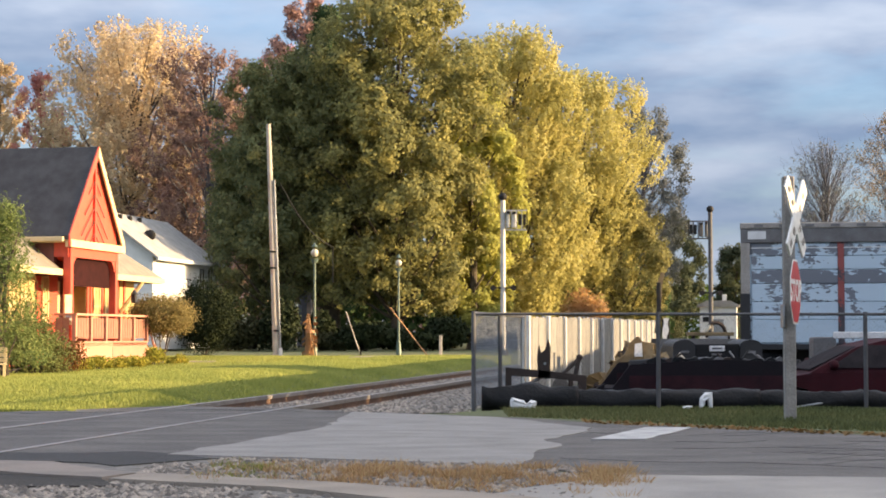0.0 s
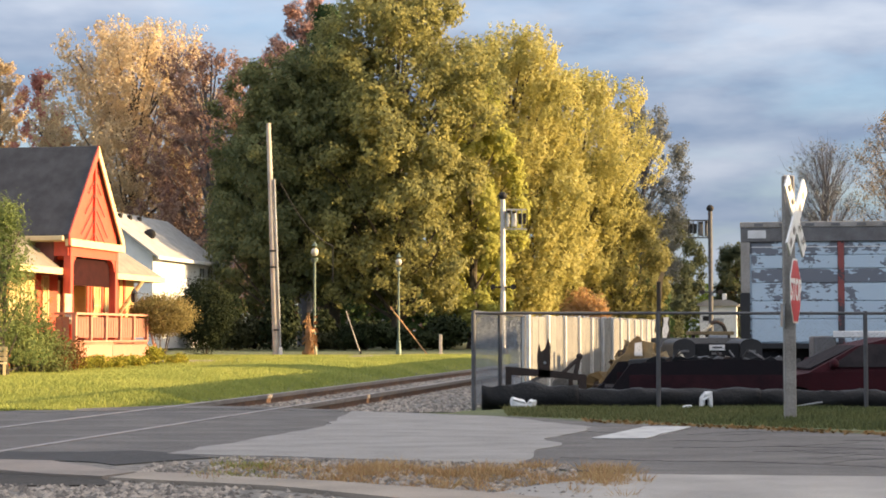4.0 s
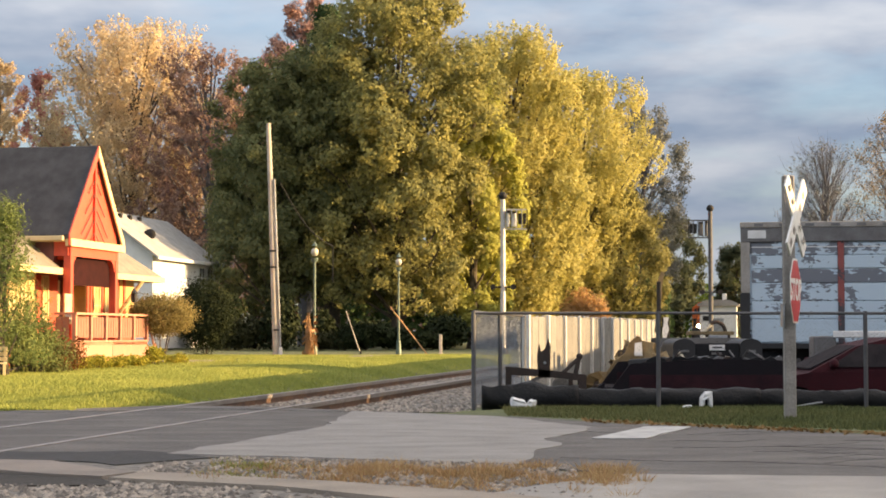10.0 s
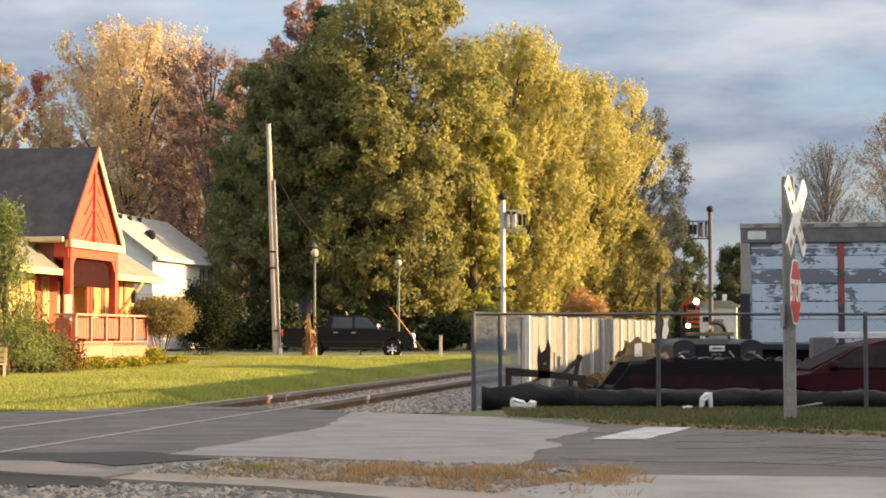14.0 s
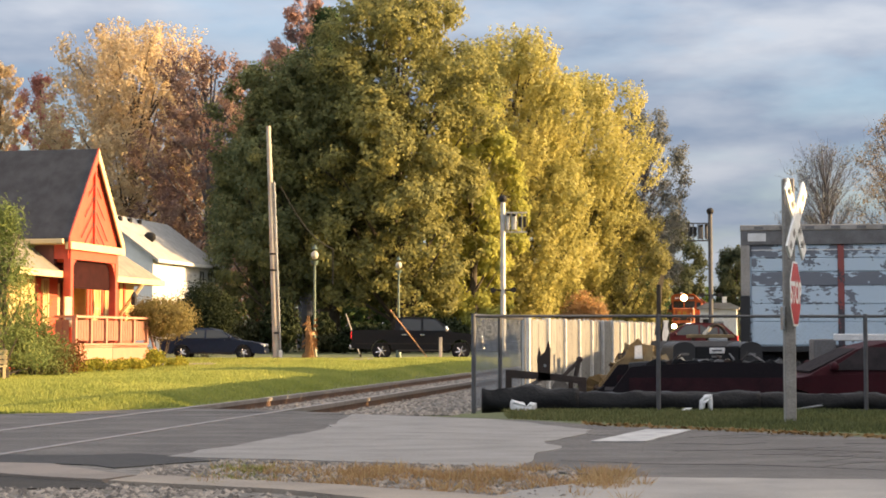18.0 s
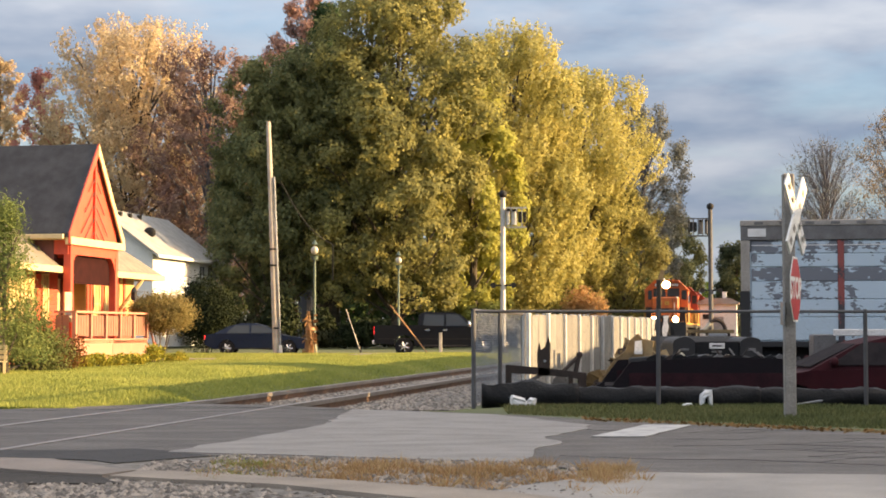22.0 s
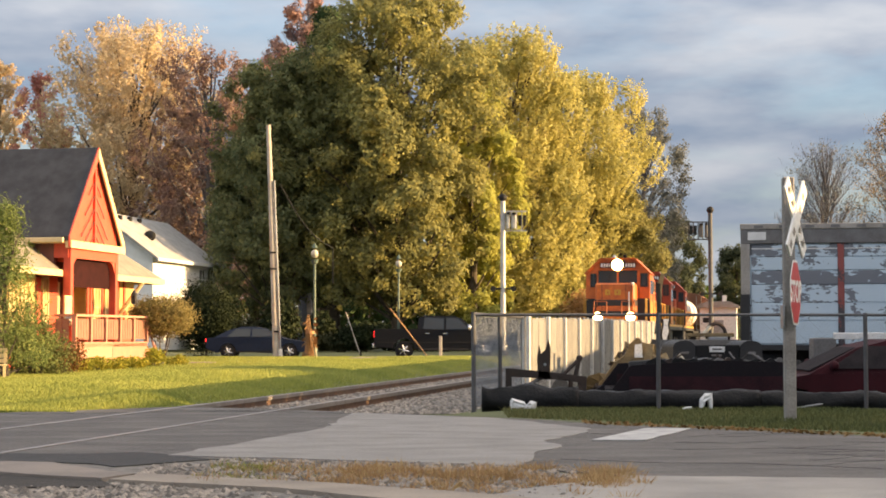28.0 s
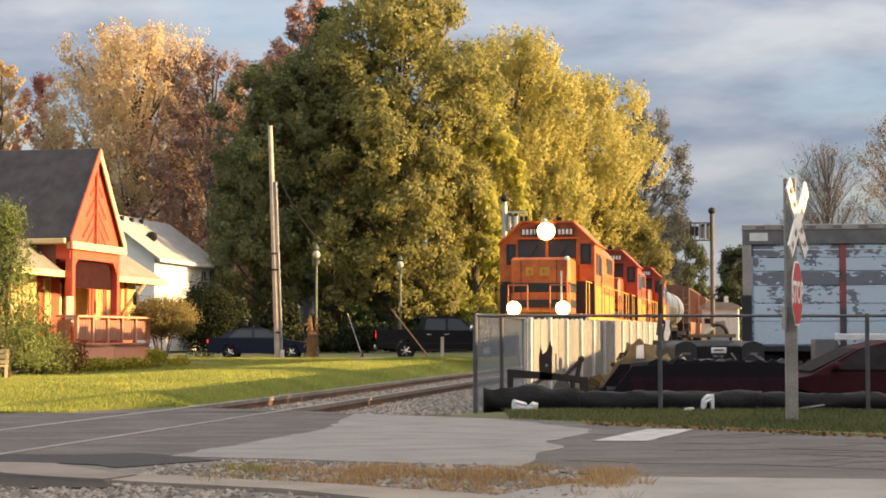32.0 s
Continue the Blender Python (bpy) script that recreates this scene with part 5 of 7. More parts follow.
def utility_pole():
    top = thing("utility_pole", pose(-7.14, 73.0, -0.15), "tall leaning sun-bleached wooden utility pole", "pole")
    part("pole", rod(B(), (0, 0, -0.5), (-0.417, 0, 10.17), 0.15, 0.098, 12), CEDAR, top)
    part("conduit", rod(B(), (0.165, -0.08, 0.1), (-0.15, -0.06, 7.75), 0.05, seg=8), STEEL, top, "grey conduit strapped to the pole")
    for z in (1.2, 3.9, 4.6):
        part("strap", rod(B(), (-0.04 * z, 0, z), (-0.04 * z, 0, z + 0.08), 0.155, 0.155, 12), DARKMETAL, top)
    part("reflector", box(B(), 0.10, 0.26, -0.26, -0.2, 0.15, 0.5, 0.02), WHITE_MARK, top)
    bm = B()
    pts = [(0.1 + 2.1 * k / 6, 0.5 * k, 7.6 - 2.6 * (k / 6) - 0.5 * math.sin(math.pi * k / 6)) for k in range(7)]
    for a, b in zip(pts, pts[1:]):
        rod(bm, a, b, 0.028, seg=5)
    rod(bm, pts[-1], (pts[-1][0], pts[-1][1], pts[-1][2] - 1.6), 0.028, seg=5)
    part("wire", bm, BLACK, top)


def lamp_post(x, y, z, tall, material):
    top = thing("lamp_post", pose(x, y, z), "slim green park lamp post with a white globe", "street lamp", "park lamp posts")
    part("base", rod(B(), (0, 0, 0), (0, 0, 0.7), 0.15, 0.10, 12), material, top)
    part("shaft", rod(B(), (0, 0, 0.6), (0, 0, tall - 0.75), 0.065, 0.05, 10), material, top)
    part("collar", rod(B(), (0, 0, tall - 0.8), (0, 0, tall - 0.62), 0.12, 0.17, 12), material, top)
    g = part("globe", ball(B(), (0, 0, tall - 0.38), 0.165, (1, 1, 1.15)), LANTERN, top, "frosted globe", smooth=True)
    part("finial", rod(B(), (0, 0, tall - 0.12), (0, 0, tall + 0.08), 0.13, 0.02, 10), material, g)
    return top


def corn_stalks():
    rng = random.Random(7)
    top = thing("corn_stalk_bundle", pose(-5.65, 72.74, -0.15), "autumn bundle of dried corn stalks tied to the lamp post", "decoration")
    for k in range(46):
        a, r = rng.uniform(0, 6.28), rng.uniform(0.02, 0.3)
        bm = rod(B(), (r * math.cos(a), r * math.sin(a), 0), (r * 0.45 * math.cos(a) - 0.1, r * 0.45 * math.sin(a), rng.uniform(1.1, 2.0)), 0.02, 0.012, 5)
        part("stalk", bm, STALK, top)
    for k in range(40):
        a, z = rng.uniform(0, 6.28), rng.uniform(0.2, 1.8)
        d = Vector((math.cos(a), math.sin(a), rng.uniform(-0.6, 0.5)))
        p = Vector((0.18 * d.x - 0.05, 0.18 * d.y, z))
        bm = B()
        slab(bm, p + Vector((0, 0, 0.03)), p - Vector((0, 0, 0.03)), p + d * 0.16 - Vector((0, 0, 0.10)), p + d * 0.16, 0.006)
        part("husk", bm, STALK, top)
    part("ribbon", rod(B(), (-0.04, 0, 1.15), (-0.04, 0, 1.27), 0.2, 0.2, 12), GUY, top)


def signal_mast(x, y, tall, side, material, label):
    """A railway crossing mast with a short bracket of lamps at its top."""
    top = thing("crossing_signal", pose(x, y, -0.05), label, "signal mast", "crossing signals on the side street")
    part("mast", rod(B(), (0, 0, 0), (0, 0, tall - 0.25), 0.115, 0.105, 12), material, top)
    part("foot", rod(B(), (0, 0, -0.1), (0, 0, 0.35), 0.24, 0.2, 12), DARKMETAL, top)
    part("cap", ball(B(), (0, 0, tall - 0.1), 0.18), DARKMETAL, top, "dark ball cap", smooth=True)
    flash = part("flasher_bar", rod(B(), (-0.46, -0.05, 2.98), (0.46, -0.05, 2.98), 0.035, seg=8), DARKMETAL, top)
    for fx in (-0.44, 0.44):
        part("flasher_lamp", rod(B(), (fx, -0.22, 2.98), (fx, 0.12, 2.98), 0.12, 0.10, 14), DARKMETAL, flash)
    z = tall - 1.1
    arm = part("bracket", box(B(), min(0, side * 1.05), max(0, side * 1.05), -0.03, 0.03, z - 0.46, z - 0.40), material, top)
    part("upper_bar", box(B(), min(0, side * 1.05), max(0, side * 1.05), -0.03, 0.03, z + 0.38, z + 0.44), material, arm)
    for k in range(5):
        xx = side * (0.14 + 0.225 * k)
        part("bar", box(B(), xx - 0.02, xx + 0.02, -0.04, 0.04, z - 0.42, z + 0.4), material if k < 4 else DARKMETAL, arm)
    for a, b, up in ((0.15, 0.28, 0.36), (0.38, 0.56, 0.34)):
        part("lamp_box", box(B(), min(side * a, side * b), max(side * a, side * b), -0.16, -0.02, z - up, z + up, 0.02), material, arm)
        part("hood", box(B(), min(side * a, side * b), max(side * a, side * b), -0.26, -0.16, z + up - 0.1, z + up, 0.01), DARKMETAL, arm)
    for k in range(2):
        part("back_plate", box(B(), min(side * (0.66 + 0.2 * k), side * (0.80 + 0.2 * k)), max(side * (0.66 + 0.2 * k), side * (0.80 + 0.2 * k)), -0.08, 0.02, z - 0.22, z + 0.24, 0.015), DARKMETAL, arm)
    return top


def guys():
    for a, b, m, nm in (((-2.294, 73.5, 2.1), (-0.678, 73.5, 0.02), GUY, "faded orange guy-wire guard slanting to the grass"), ((-4.95, 86.5, 2.1), (-4.2, 86.5, -0.1), CEDAR, "pale leaning stake beside the street")):
        top = thing("guy_guard", pose(0, 0, 0), nm, "guy wire")
        part("guard", rod(B(), a, b, 0.027, seg=8), m, top)
        part("anchor", rod(B(), (b[0], b[1], -0.35), (b[0], b[1], 0.06), 0.05, seg=6), DARKMETAL, top)
    top = thing("marker_post", pose(-0.104, 73.4, -0.2), "short wooden marker post on the grass", "post")
    part("post", box(B(), -0.07, 0.07, -0.07, 0.07, 0, 1.05, 0.015), CEDAR, top)
    part("cap", box(B(), -0.08, 0.08, -0.08, 0.08, 1.05, 1.1, 0.01), CEDAR, top)


def crossing_sign():
    """The wooden post with crossbuck and stop sign; both face the traffic from the right."""
    top = thing("crossing_post", pose(3.88, 19.0, 0, 0, 0, 0), "weathered wooden post carrying a crossbuck and stop sign", "sign post")
    part("post", box(B(), -0.065, 0.060, -0.06, 0.06, -0.3, 2.72, 0.012), WOODGREY, top)
    turn = pose(0.055, -0.10, 2.25, 0, 0, -27)
    for k in (-1, 1):
        bm = box(B(), -0.012 + 0.014 * (k > 0), 0.012 + 0.014 * (k > 0), -0.52, 0.52, -0.10, 0.10, 0.004)
        bmesh.ops.rotate(bm, verts=bm.verts, matrix=Matrix.Rotation(radians(47) * k, 3, "X"))
        bmesh.ops.transform(bm, verts=bm.verts, matrix=turn)
        blade = part("crossbuck_blade", bm, SIGNWHITE, top, "white crossbuck blade with worn lettering")
        for j in range(5):
            if j == 2:
                continue
            bm = box(B(), 0.028, 0.031, -0.45 + 0.19 * j, -0.37 + 0.19 * j, -0.035, 0.035)
            bmesh.ops.rotate(bm, verts=bm.verts, matrix=Matrix.Rotation(radians(47) * k, 3, "X"))
            bmesh.ops.transform(bm, verts=bm.verts, matrix=turn)
            part("letter_bar", bm, WOODGREY, blade)
    turn = pose(0.045, -0.10, 1.42, 0, 0, -20.5)

    def octagon(r, x0, x1):
        bm = prism(B(), [(r * math.cos(math.pi / 8 + math.pi / 4 * i), r * math.sin(math.pi / 8 + math.pi / 4 * i)) for i in range(8)], "x", x0, x1)
        bmesh.ops.transform(bm, verts=bm.verts, matrix=turn)
        return bm
    part("back_plate", box(B(), -0.090, -0.066, -0.1, 0.06, 1.02, 1.28, 0.004), STEEL, top)
    edge = part("stop_sign", octagon(0.39, 0, 0.006), SIGNWHITE, top, "red stop sign with a white edge")
    part("sign_face", octagon(0.365, 0.0065, 0.009), SIGNRED, edge)
    cu = bpy.data.curves.new("stop_word", "FONT")
    cu.body, cu.size, cu.align_x, cu.align_y, cu.offset, cu.extrude = "STOP", 0.33, "CENTER", "CENTER", 0.010, 0.001
    tmp = new("stop_word", cu)
    dg = bpy.context.evaluated_depsgraph_get()
    me = bpy.data.meshes.new_from_object(tmp.evaluated_get(dg))
    bpy.data.objects.remove(tmp)
    me.materials.clear()
    me.materials.append(SIGNWHITE)
    me.transform(turn @ pose(0.0105, 0, 0, 90, 0, 90))
    word = new("stop_word", me)
    word.parent = edge


FENCEPIPE = mat("weathered_fence_pipe", (0.10, 0.10, 0.107), (0.065, 0.065, 0.07), 0.65, 0.3, scale=6, fine=40, bump=0.1)


def fence():
    """Chain link on pipes along the verge, turning the corner to run beside the railway."""
    c = Vector((0.39, 21.6, 0))
    top = thing("chain_link_fence", pose(*c), "grey galvanised chain-link fence with pipe posts", "fence", kind="structure")

    def run(a, b, tall, posts, step_=0.062, wire=0.00045, wire_mat=None):
        a, b = Vector(a), Vector(b)
        n = b - a
        ln_ = n.length
        n.normalize()
        for k in posts:
            p = a + n * k
            part("post", rod(B(), (p.x, p.y, -0.3), (p.x, p.y, tall + 0.03), 0.028, seg=8), FENCEPIPE, top)
        part("top_rail", rod(B(), (a.x, a.y, tall), (b.x, b.y, tall), 0.019, seg=8), FENCEPIPE, top)
        bm = B()
        m = int(ln_ / step_)
        for k in range(-int(tall / step_), m):
            for sg in (1, -1):
                x0 = k * step_ if sg > 0 else k * step_ + tall
                h0, h1 = 0.03, tall
                q0, q1 = x0, x0 + sg * (tall - 0.03)
                lo, hi = min(q0, q1), max(q0, q1)
                cl, ch = max(lo, 0), min(hi, ln_)
                if ch - cl < 0.03:
                    continue
                za = h0 + (h1 - h0) * ((cl - q0) / (q1 - q0))
                zb = h0 + (h1 - h0) * ((ch - q0) / (q1 - q0))
                p, q = a + n * cl, a + n * ch
                off = Vector((-n.y, n.x, 0)) * 0.03
                rod(bm, (p.x + off.x, p.y + off.y, za), (q.x + off.x, q.y + off.y, zb), wire, seg=3)
        part("chain_link", bm, wire_mat or DARKMETAL, top, kind="stuff")
    run((0, 0, 0), (10.4, 0.35, 0), 1.205, (0, 2.36, 5.03, 7.7, 10.4))
    e = D * 36.5
    run((0, 0, 0), (e.x * 0.125, e.y * 0.125, 0), 1.22, (2.2, 4.5), wire=0.0025, wire_mat=WIRE)
    # pale sheet panels fixed to posts beside the railway
    wall = thing("sheet_fence", pose(*(c + D * 4.45), 0, 0, TURN), "fence of pale ribbed metal sheets in the evening sun", "fence", kind="structure")
    rnd = random.Random(3)
    for k in range(40):
        y = 0.81 * k
        part("batten", box(B(), -0.012, 0.03, y - 0.012, y + 0.016, -0.1, 1.25 + 0.004 * k + rnd.uniform(-0.02, 0.02), 0.004), SIGNGREY, wall)
        if k % 3 == 0:
            part("post", box(B(), 0.055, 0.12, y - 0.04, y + 0.04, -0.5, 1.24 + 0.004 * k, 0.01), SIGNGREY, wall)
        bm = B()
        out = []
        for j in range(7):
            yy = y + 0.035 + j * 0.125
            out.append((0.03 + (0.018 if j % 2 else 0.0), yy))
        pts = out + [(p[0] + 0.006, p[1]) for p in out[::-1]]
        prism(bm, pts, "z", -0.05 + rnd.uniform(0, 0.06), 1.22 + 0.004 * k + rnd.uniform(-0.015, 0.015))
        part("sheet", bm, SHEET, wall)


WIRE = mat("dull_fence_wire", (0.21, 0.235, 0.265), (0.15, 0.165, 0.19), 0.7, 0.0, bump=0)
SIGNGREY = mat("pale_grey_post", (0.62, 0.61, 0.58), (0.48, 0.47, 0.45), 0.6, bump=0.1)
SHEET = mat("pale_metal_sheet", (0.20, 0.196, 0.182), (0.135, 0.133, 0.128), 0.6, 0.0, scale=3, fine=25, bump=0.15, per="object")
utility_pole()
lamp_post(-5.53, 73.0, -0.15, 4.97, GREENPOST)
lamp_post(-2.25, 86.0, -0.12, 5.05, GREENPOST)
corn_stalks()
MASTGREY = mat("dull_grey_mast", (0.095, 0.094, 0.097), (0.065, 0.064, 0.066), 0.7, 0.1, bump=0.1)
signal_mast(2.586, 73.0, 7.02, 1, ALUM, "white crossing signal mast with a short bracket")
signal_mast(12.95, 82.0, 7.15, -1, MASTGREY, "grey crossing signal mast with a short bracket")
guys()
crossing_sign()
fence()

# ---- vehicles on the side street
CARBLACK = mat("black_car_paint", (0.010, 0.010, 0.013), (0.008, 0.008, 0.010), 0.38, 0.0, bump=0, coat=0.05, gloss=0.16)
CARBLUE = mat("dark_blue_car_paint", (0.012, 0.020, 0.045), (0.010, 0.016, 0.035), 0.38, 0.0, bump=0, coat=0.05, gloss=0.16)
CARRED = mat("red_car_paint", (0.062, 0.009, 0.014), (0.05, 0.008, 0.011), 0.38, 0.0, bump=0, coat=0.05, gloss=0.16)
CHROME = mat("bright_alloy", (0.65, 0.65, 0.66), (0.5, 0.5, 0.51), 0.25, 0.9, bump=0)
TAIL = mat("tail_lamp", (0.55, 0.02, 0.02), (0.45, 0.02, 0.02), 0.2, bump=0, glow=1.5)
BEAM = mat("car_headlamp", (1.0, 0.95, 0.88), (1.0, 0.95, 0.88), bump=0, glow=14)
LENS = mat("unlit_lamp_lens", (0.55, 0.56, 0.57), (0.45, 0.46, 0.47), 0.15, bump=0)


def wheel(parent, x, y, r, wide):
    """A wheel under its car; it spins about its own axle."""
    hub = new("wheel")
    hub.parent = parent
    hub.empty_display_size = 0.1
    hub.location = (x, y, r)
    s = 1 if y > 0 else -1
    part("tyre", rod(B(), (0, -wide / 2, 0), (0, wide / 2, 0), r, r, 22), BLACK, hub)
    bm = B()
    rod(bm, (0, s * wide * 0.42, 0), (0, s * wide * 0.52, 0), r * 0.62, r * 0.60, 20)
    rim = part("rim", bm, DARKMETAL, hub)
    for k in range(6):
        a = k * math.pi / 3
        part("spoke", rod(B(), (0, s * wide * 0.54, 0), (math.cos(a) * r * 0.6, s * wide * 0.54, math.sin(a) * r * 0.6), r * 0.10, r * 0.08, 5), CHROME, rim)
    return hub


def body_of(bm, side, half, tuck=0.0, zt=1.0):
    """A body drawn by its side outline (x, z); it narrows by tuck above zt."""
    n = len(side)
    ring = []
    for y in (-half, half):
        row = []
        for x, z in side:
            k = 1 - tuck * step(zt, zt + 0.55, z)
            row.append(bm.verts.new((x, y * k, z)))
        ring.append(row)
    bm.faces.new(ring[0])
    bm.faces.new(ring[1][::-1])
    for i in range(n):
        bm.faces.new((ring[0][i], ring[1][i], ring[1][(i + 1) % n], ring[0][(i + 1) % n]))
    return bm


def arch(x, r, z, n=7):
    return [(x + r * math.cos(math.pi * k / (n - 1)), z + r * math.sin(math.pi * k / (n - 1))) for k in range(n)]


def pickup():
    """Nose at x = 0, tail at x = -5.9."""
    top = thing("pickup_truck", Matrix(), "black crew-cab pickup truck with lit headlamps", "car")
    side = [(-5.88, 0.55), (-5.0, 0.48)] + arch(-4.55, 0.48, 0.45)[::-1] + [(-1.55, 0.42)] + arch(-0.98, 0.48, 0.45)[::-1] + [(-0.15, 0.42), (0, 0.55), (0, 1.02), (-0.12, 1.14), (-1.35, 1.27), (-3.95, 1.36), (-5.88, 1.35)]
    body = part("body", body_of(B(), side, 0.98), CARBLACK, top)
    roof = [(-1.30, 1.22), (-2.05, 1.86), (-2.4, 1.94), (-3.6, 1.95), (-3.88, 1.86), (-3.95, 1.22)]
    cab = part("cab", body_of(B(), roof, 0.96, 0.12, 1.3), CARBLACK, top)
    for s in (-1, 1):
        for x0, x1, x2, x3 in ((-1.62, -2.12, -2.66, -2.66), (-2.76, -2.76, -3.62, -3.7)):
            bm = B()
            lo, hi = s * 0.955, s * 0.872
            vs = [bm.verts.new(p) for p in ((x0, lo, 1.33), (x1, hi, 1.82), (x2, hi, 1.85), (x3, lo, 1.33))]
            back = [bm.verts.new((v.co.x, v.co.y - s * 0.03, v.co.z)) for v in vs]
            bm.faces.new(vs)
            bm.faces.new(back[::-1])
            for i in range(4):
                bm.faces.new((vs[i], back[i], back[(i + 1) % 4], vs[(i + 1) % 4]))
            part("side_window", bm, GLASS, cab)
        part("mirror", ball(B(), (-1.62, s * 1.08, 1.40), 0.14, (0.6, 0.8, 1.1)), CHROME, cab, "bright door mirror", smooth=True)
        for x in (-2.7, -3.5):
            part("door_handle", box(B(), x - 0.1, x + 0.1, s * 0.985 - 0.02, s * 0.985 + 0.02, 1.12, 1.17), CHROME, body)
        part("trim_strip", box(B(), -5.7, -0.3, s * 0.985 - 0.012, s * 0.985 + 0.012, 0.72, 0.77), DARKMETAL, body)
        part("step_bar", rod(B(), (-3.8, s * 0.98, 0.42), (-1.7, s * 0.98, 0.42), 0.05, seg=8), DARKMETAL, body)
        part("headlamp", box(B(), -0.16, 0.015, s * 0.72 - 0.2, s * 0.72 + 0.2, 0.88, 1.08, 0.03), BEAM, body, "lit headlamp")
        part("tail_lamp", box(B(), -5.9, -5.72, s * 0.86 - 0.1, s * 0.86 + 0.13, 0.95, 1.30, 0.02), TAIL, body, "red tail lamp")
    part("windscreen", slab(B(), (-1.40, -0.8, 1.36), (-1.40, 0.8, 1.36), (-2.0, 0.74, 1.84), (-2.0, -0.74, 1.84), 0.03), GLASS, cab)
    part("grille", box(B(), -0.04, 0.03, -0.48, 0.48, 0.72, 1.05, 0.02), CHROME, body)
    part("bumper", box(B(), -0.1, 0.1, -0.95, 0.95, 0.45, 0.65, 0.04), CHROME, body)
    part("rear_bumper", box(B(), -5.98, -5.85, -0.95, 0.95, 0.5, 0.68, 0.03), CHROME, body)
    part("tailgate", box(B(), -5.9, -5.86, -0.7, 0.7, 0.75, 1.2, 0.01), CARBLACK, body)
    part("bed", box(B(), -5.8, -4.0, -0.8, 0.8, 1.262, 1.268), BLACK, body)
    wheels = [wheel(top, x, y, 0.40, 0.27) for x in (-0.98, -4.55) for y in (-0.84, 0.84)]
    return top, wheels


def saloon(paint, name, label, tall=1.45, long=4.7, wagon=False):
    """Nose at x = 0."""
    top = thing(name, Matrix(), label, "car")
    L = long
    r = 0.33 if not wagon else 0.36
    if wagon:
        side = [(-L, 0.5), (-L + 0.45, 0.35)] + arch(-L + 0.95, 0.43, 0.38)[::-1] + [(-1.5, 0.32)] + arch(-0.95, 0.43, 0.38)[::-1] + [(-0.1, 0.35), (0, 0.55), (-0.03, 0.88), (-0.35, 1.02), (-1.25, 1.10), (-L + 0.05, 1.12)]
        roof = [(-1.15, 1.08), (-2.0, 1.62), (-2.6, tall), (-L + 0.7, tall - 0.04), (-L + 0.1, 1.1)]
    else:
        side = [(-L, 0.5), (-L + 0.45, 0.28)] + arch(-L + 1.0, 0.38, 0.34)[::-1] + [(-1.5, 0.25)] + arch(-0.95, 0.38, 0.34)[::-1] + [(-0.1, 0.28), (0, 0.45), (-0.03, 0.65), (-0.3, 0.78), (-1.25, 0.92), (-3.9, 0.98), (-L + 0.05, 0.95)]
        roof = [(-1.15, 0.9), (-1.95, 1.32), (-2.5, tall), (-3.1, tall), (-3.7, 1.28), (-4.35, 0.95)]
    body = part("body", body_of(B(), side, 0.9), paint, top)
    cab = part("cabin", body_of(B(), roof, 0.88, 0.2, 0.95 if not wagon else 1.1), paint, top)
    z0 = 1.0 if not wagon else 1.14
    for s in (-1, 1):
        quads = (((-1.5, -2.05, -2.62, -2.62), (-2.7, -2.7, -3.35, -3.75)) if not wagon else ((-1.5, -2.1, -2.65, -2.65), (-2.73, -2.73, -3.55, -3.55), (-3.63, -3.63, -L + 0.75, -L + 0.4)))
        for x0, x1, x2, x3 in quads:
            zt = tall - 0.10
            k0, k1 = 0.88 * (1 - 0.2 * step(z0 - 0.04, z0 + 0.51, z0)) + 0.008, 0.88 * (1 - 0.2 * step(0.95 if not wagon else 1.1, 1.5 if not wagon else 1.65, zt)) + 0.008
            bm = B()
            vs = [bm.verts.new(p) for p in ((x0, s * k0, z0), (x1, s * k1, zt), (x2, s * k1, zt), (x3, s * k0, z0))]
            back = [bm.verts.new((v.co.x, v.co.y - s * 0.03, v.co.z)) for v in vs]
            bm.faces.new(vs)
            bm.faces.new(back[::-1])
            for i in range(4):
                bm.faces.new((vs[i], back[i], back[(i + 1) % 4], vs[(i + 1) % 4]))
            part("side_window", bm, GLASS, cab)
        part("mirror", ball(B(), (-1.55, s * 0.96, z0 + 0.05), 0.10, (0.7, 0.9, 0.8)), paint, cab, smooth=True)
        part("headlamp", box(B(), -0.3, 0.01, s * 0.68 - 0.17, s * 0.68 + 0.17, 0.6 if not wagon else 0.78, 0.74 if not wagon else 0.95, 0.03), BEAM if wagon else LENS, body, "lit headlamp" if wagon else "")
        part("tail_lamp", box(B(), -L - 0.01, -L + 0.2, s * 0.7 - 0.18, s * 0.7 + 0.18, 0.75 if not wagon else 0.85, 0.9 if not wagon else 1.1, 0.02), TAIL, body, "red tail lamp")
        part("sill_trim", box(B(), -3.4, -1.4, s * 0.905 - 0.01, s * 0.905 + 0.01, 0.3, 0.36), DARKMETAL, body)
    zb = tall - 0.04
    xs = (-1.22, -1.95) if not wagon else (-1.22, -2.0)
    part("windscreen", slab(B(), (xs[0], -0.72, z0 - 0.02), (xs[0], 0.72, z0 - 0.02), (xs[1], 0.62, 1.33 if not wagon else 1.63), (xs[1], -0.62, 1.33 if not wagon else 1.63), 0.02), GLASS, cab)
    part("bumper", box(B(), -0.12, 0.05, -0.8, 0.8, 0.3, 0.5, 0.05), paint, body)
    part("grille", box(B(), -0.05, 0.02, -0.4, 0.4, 0.52, 0.62, 0.01), DARKMETAL, body)
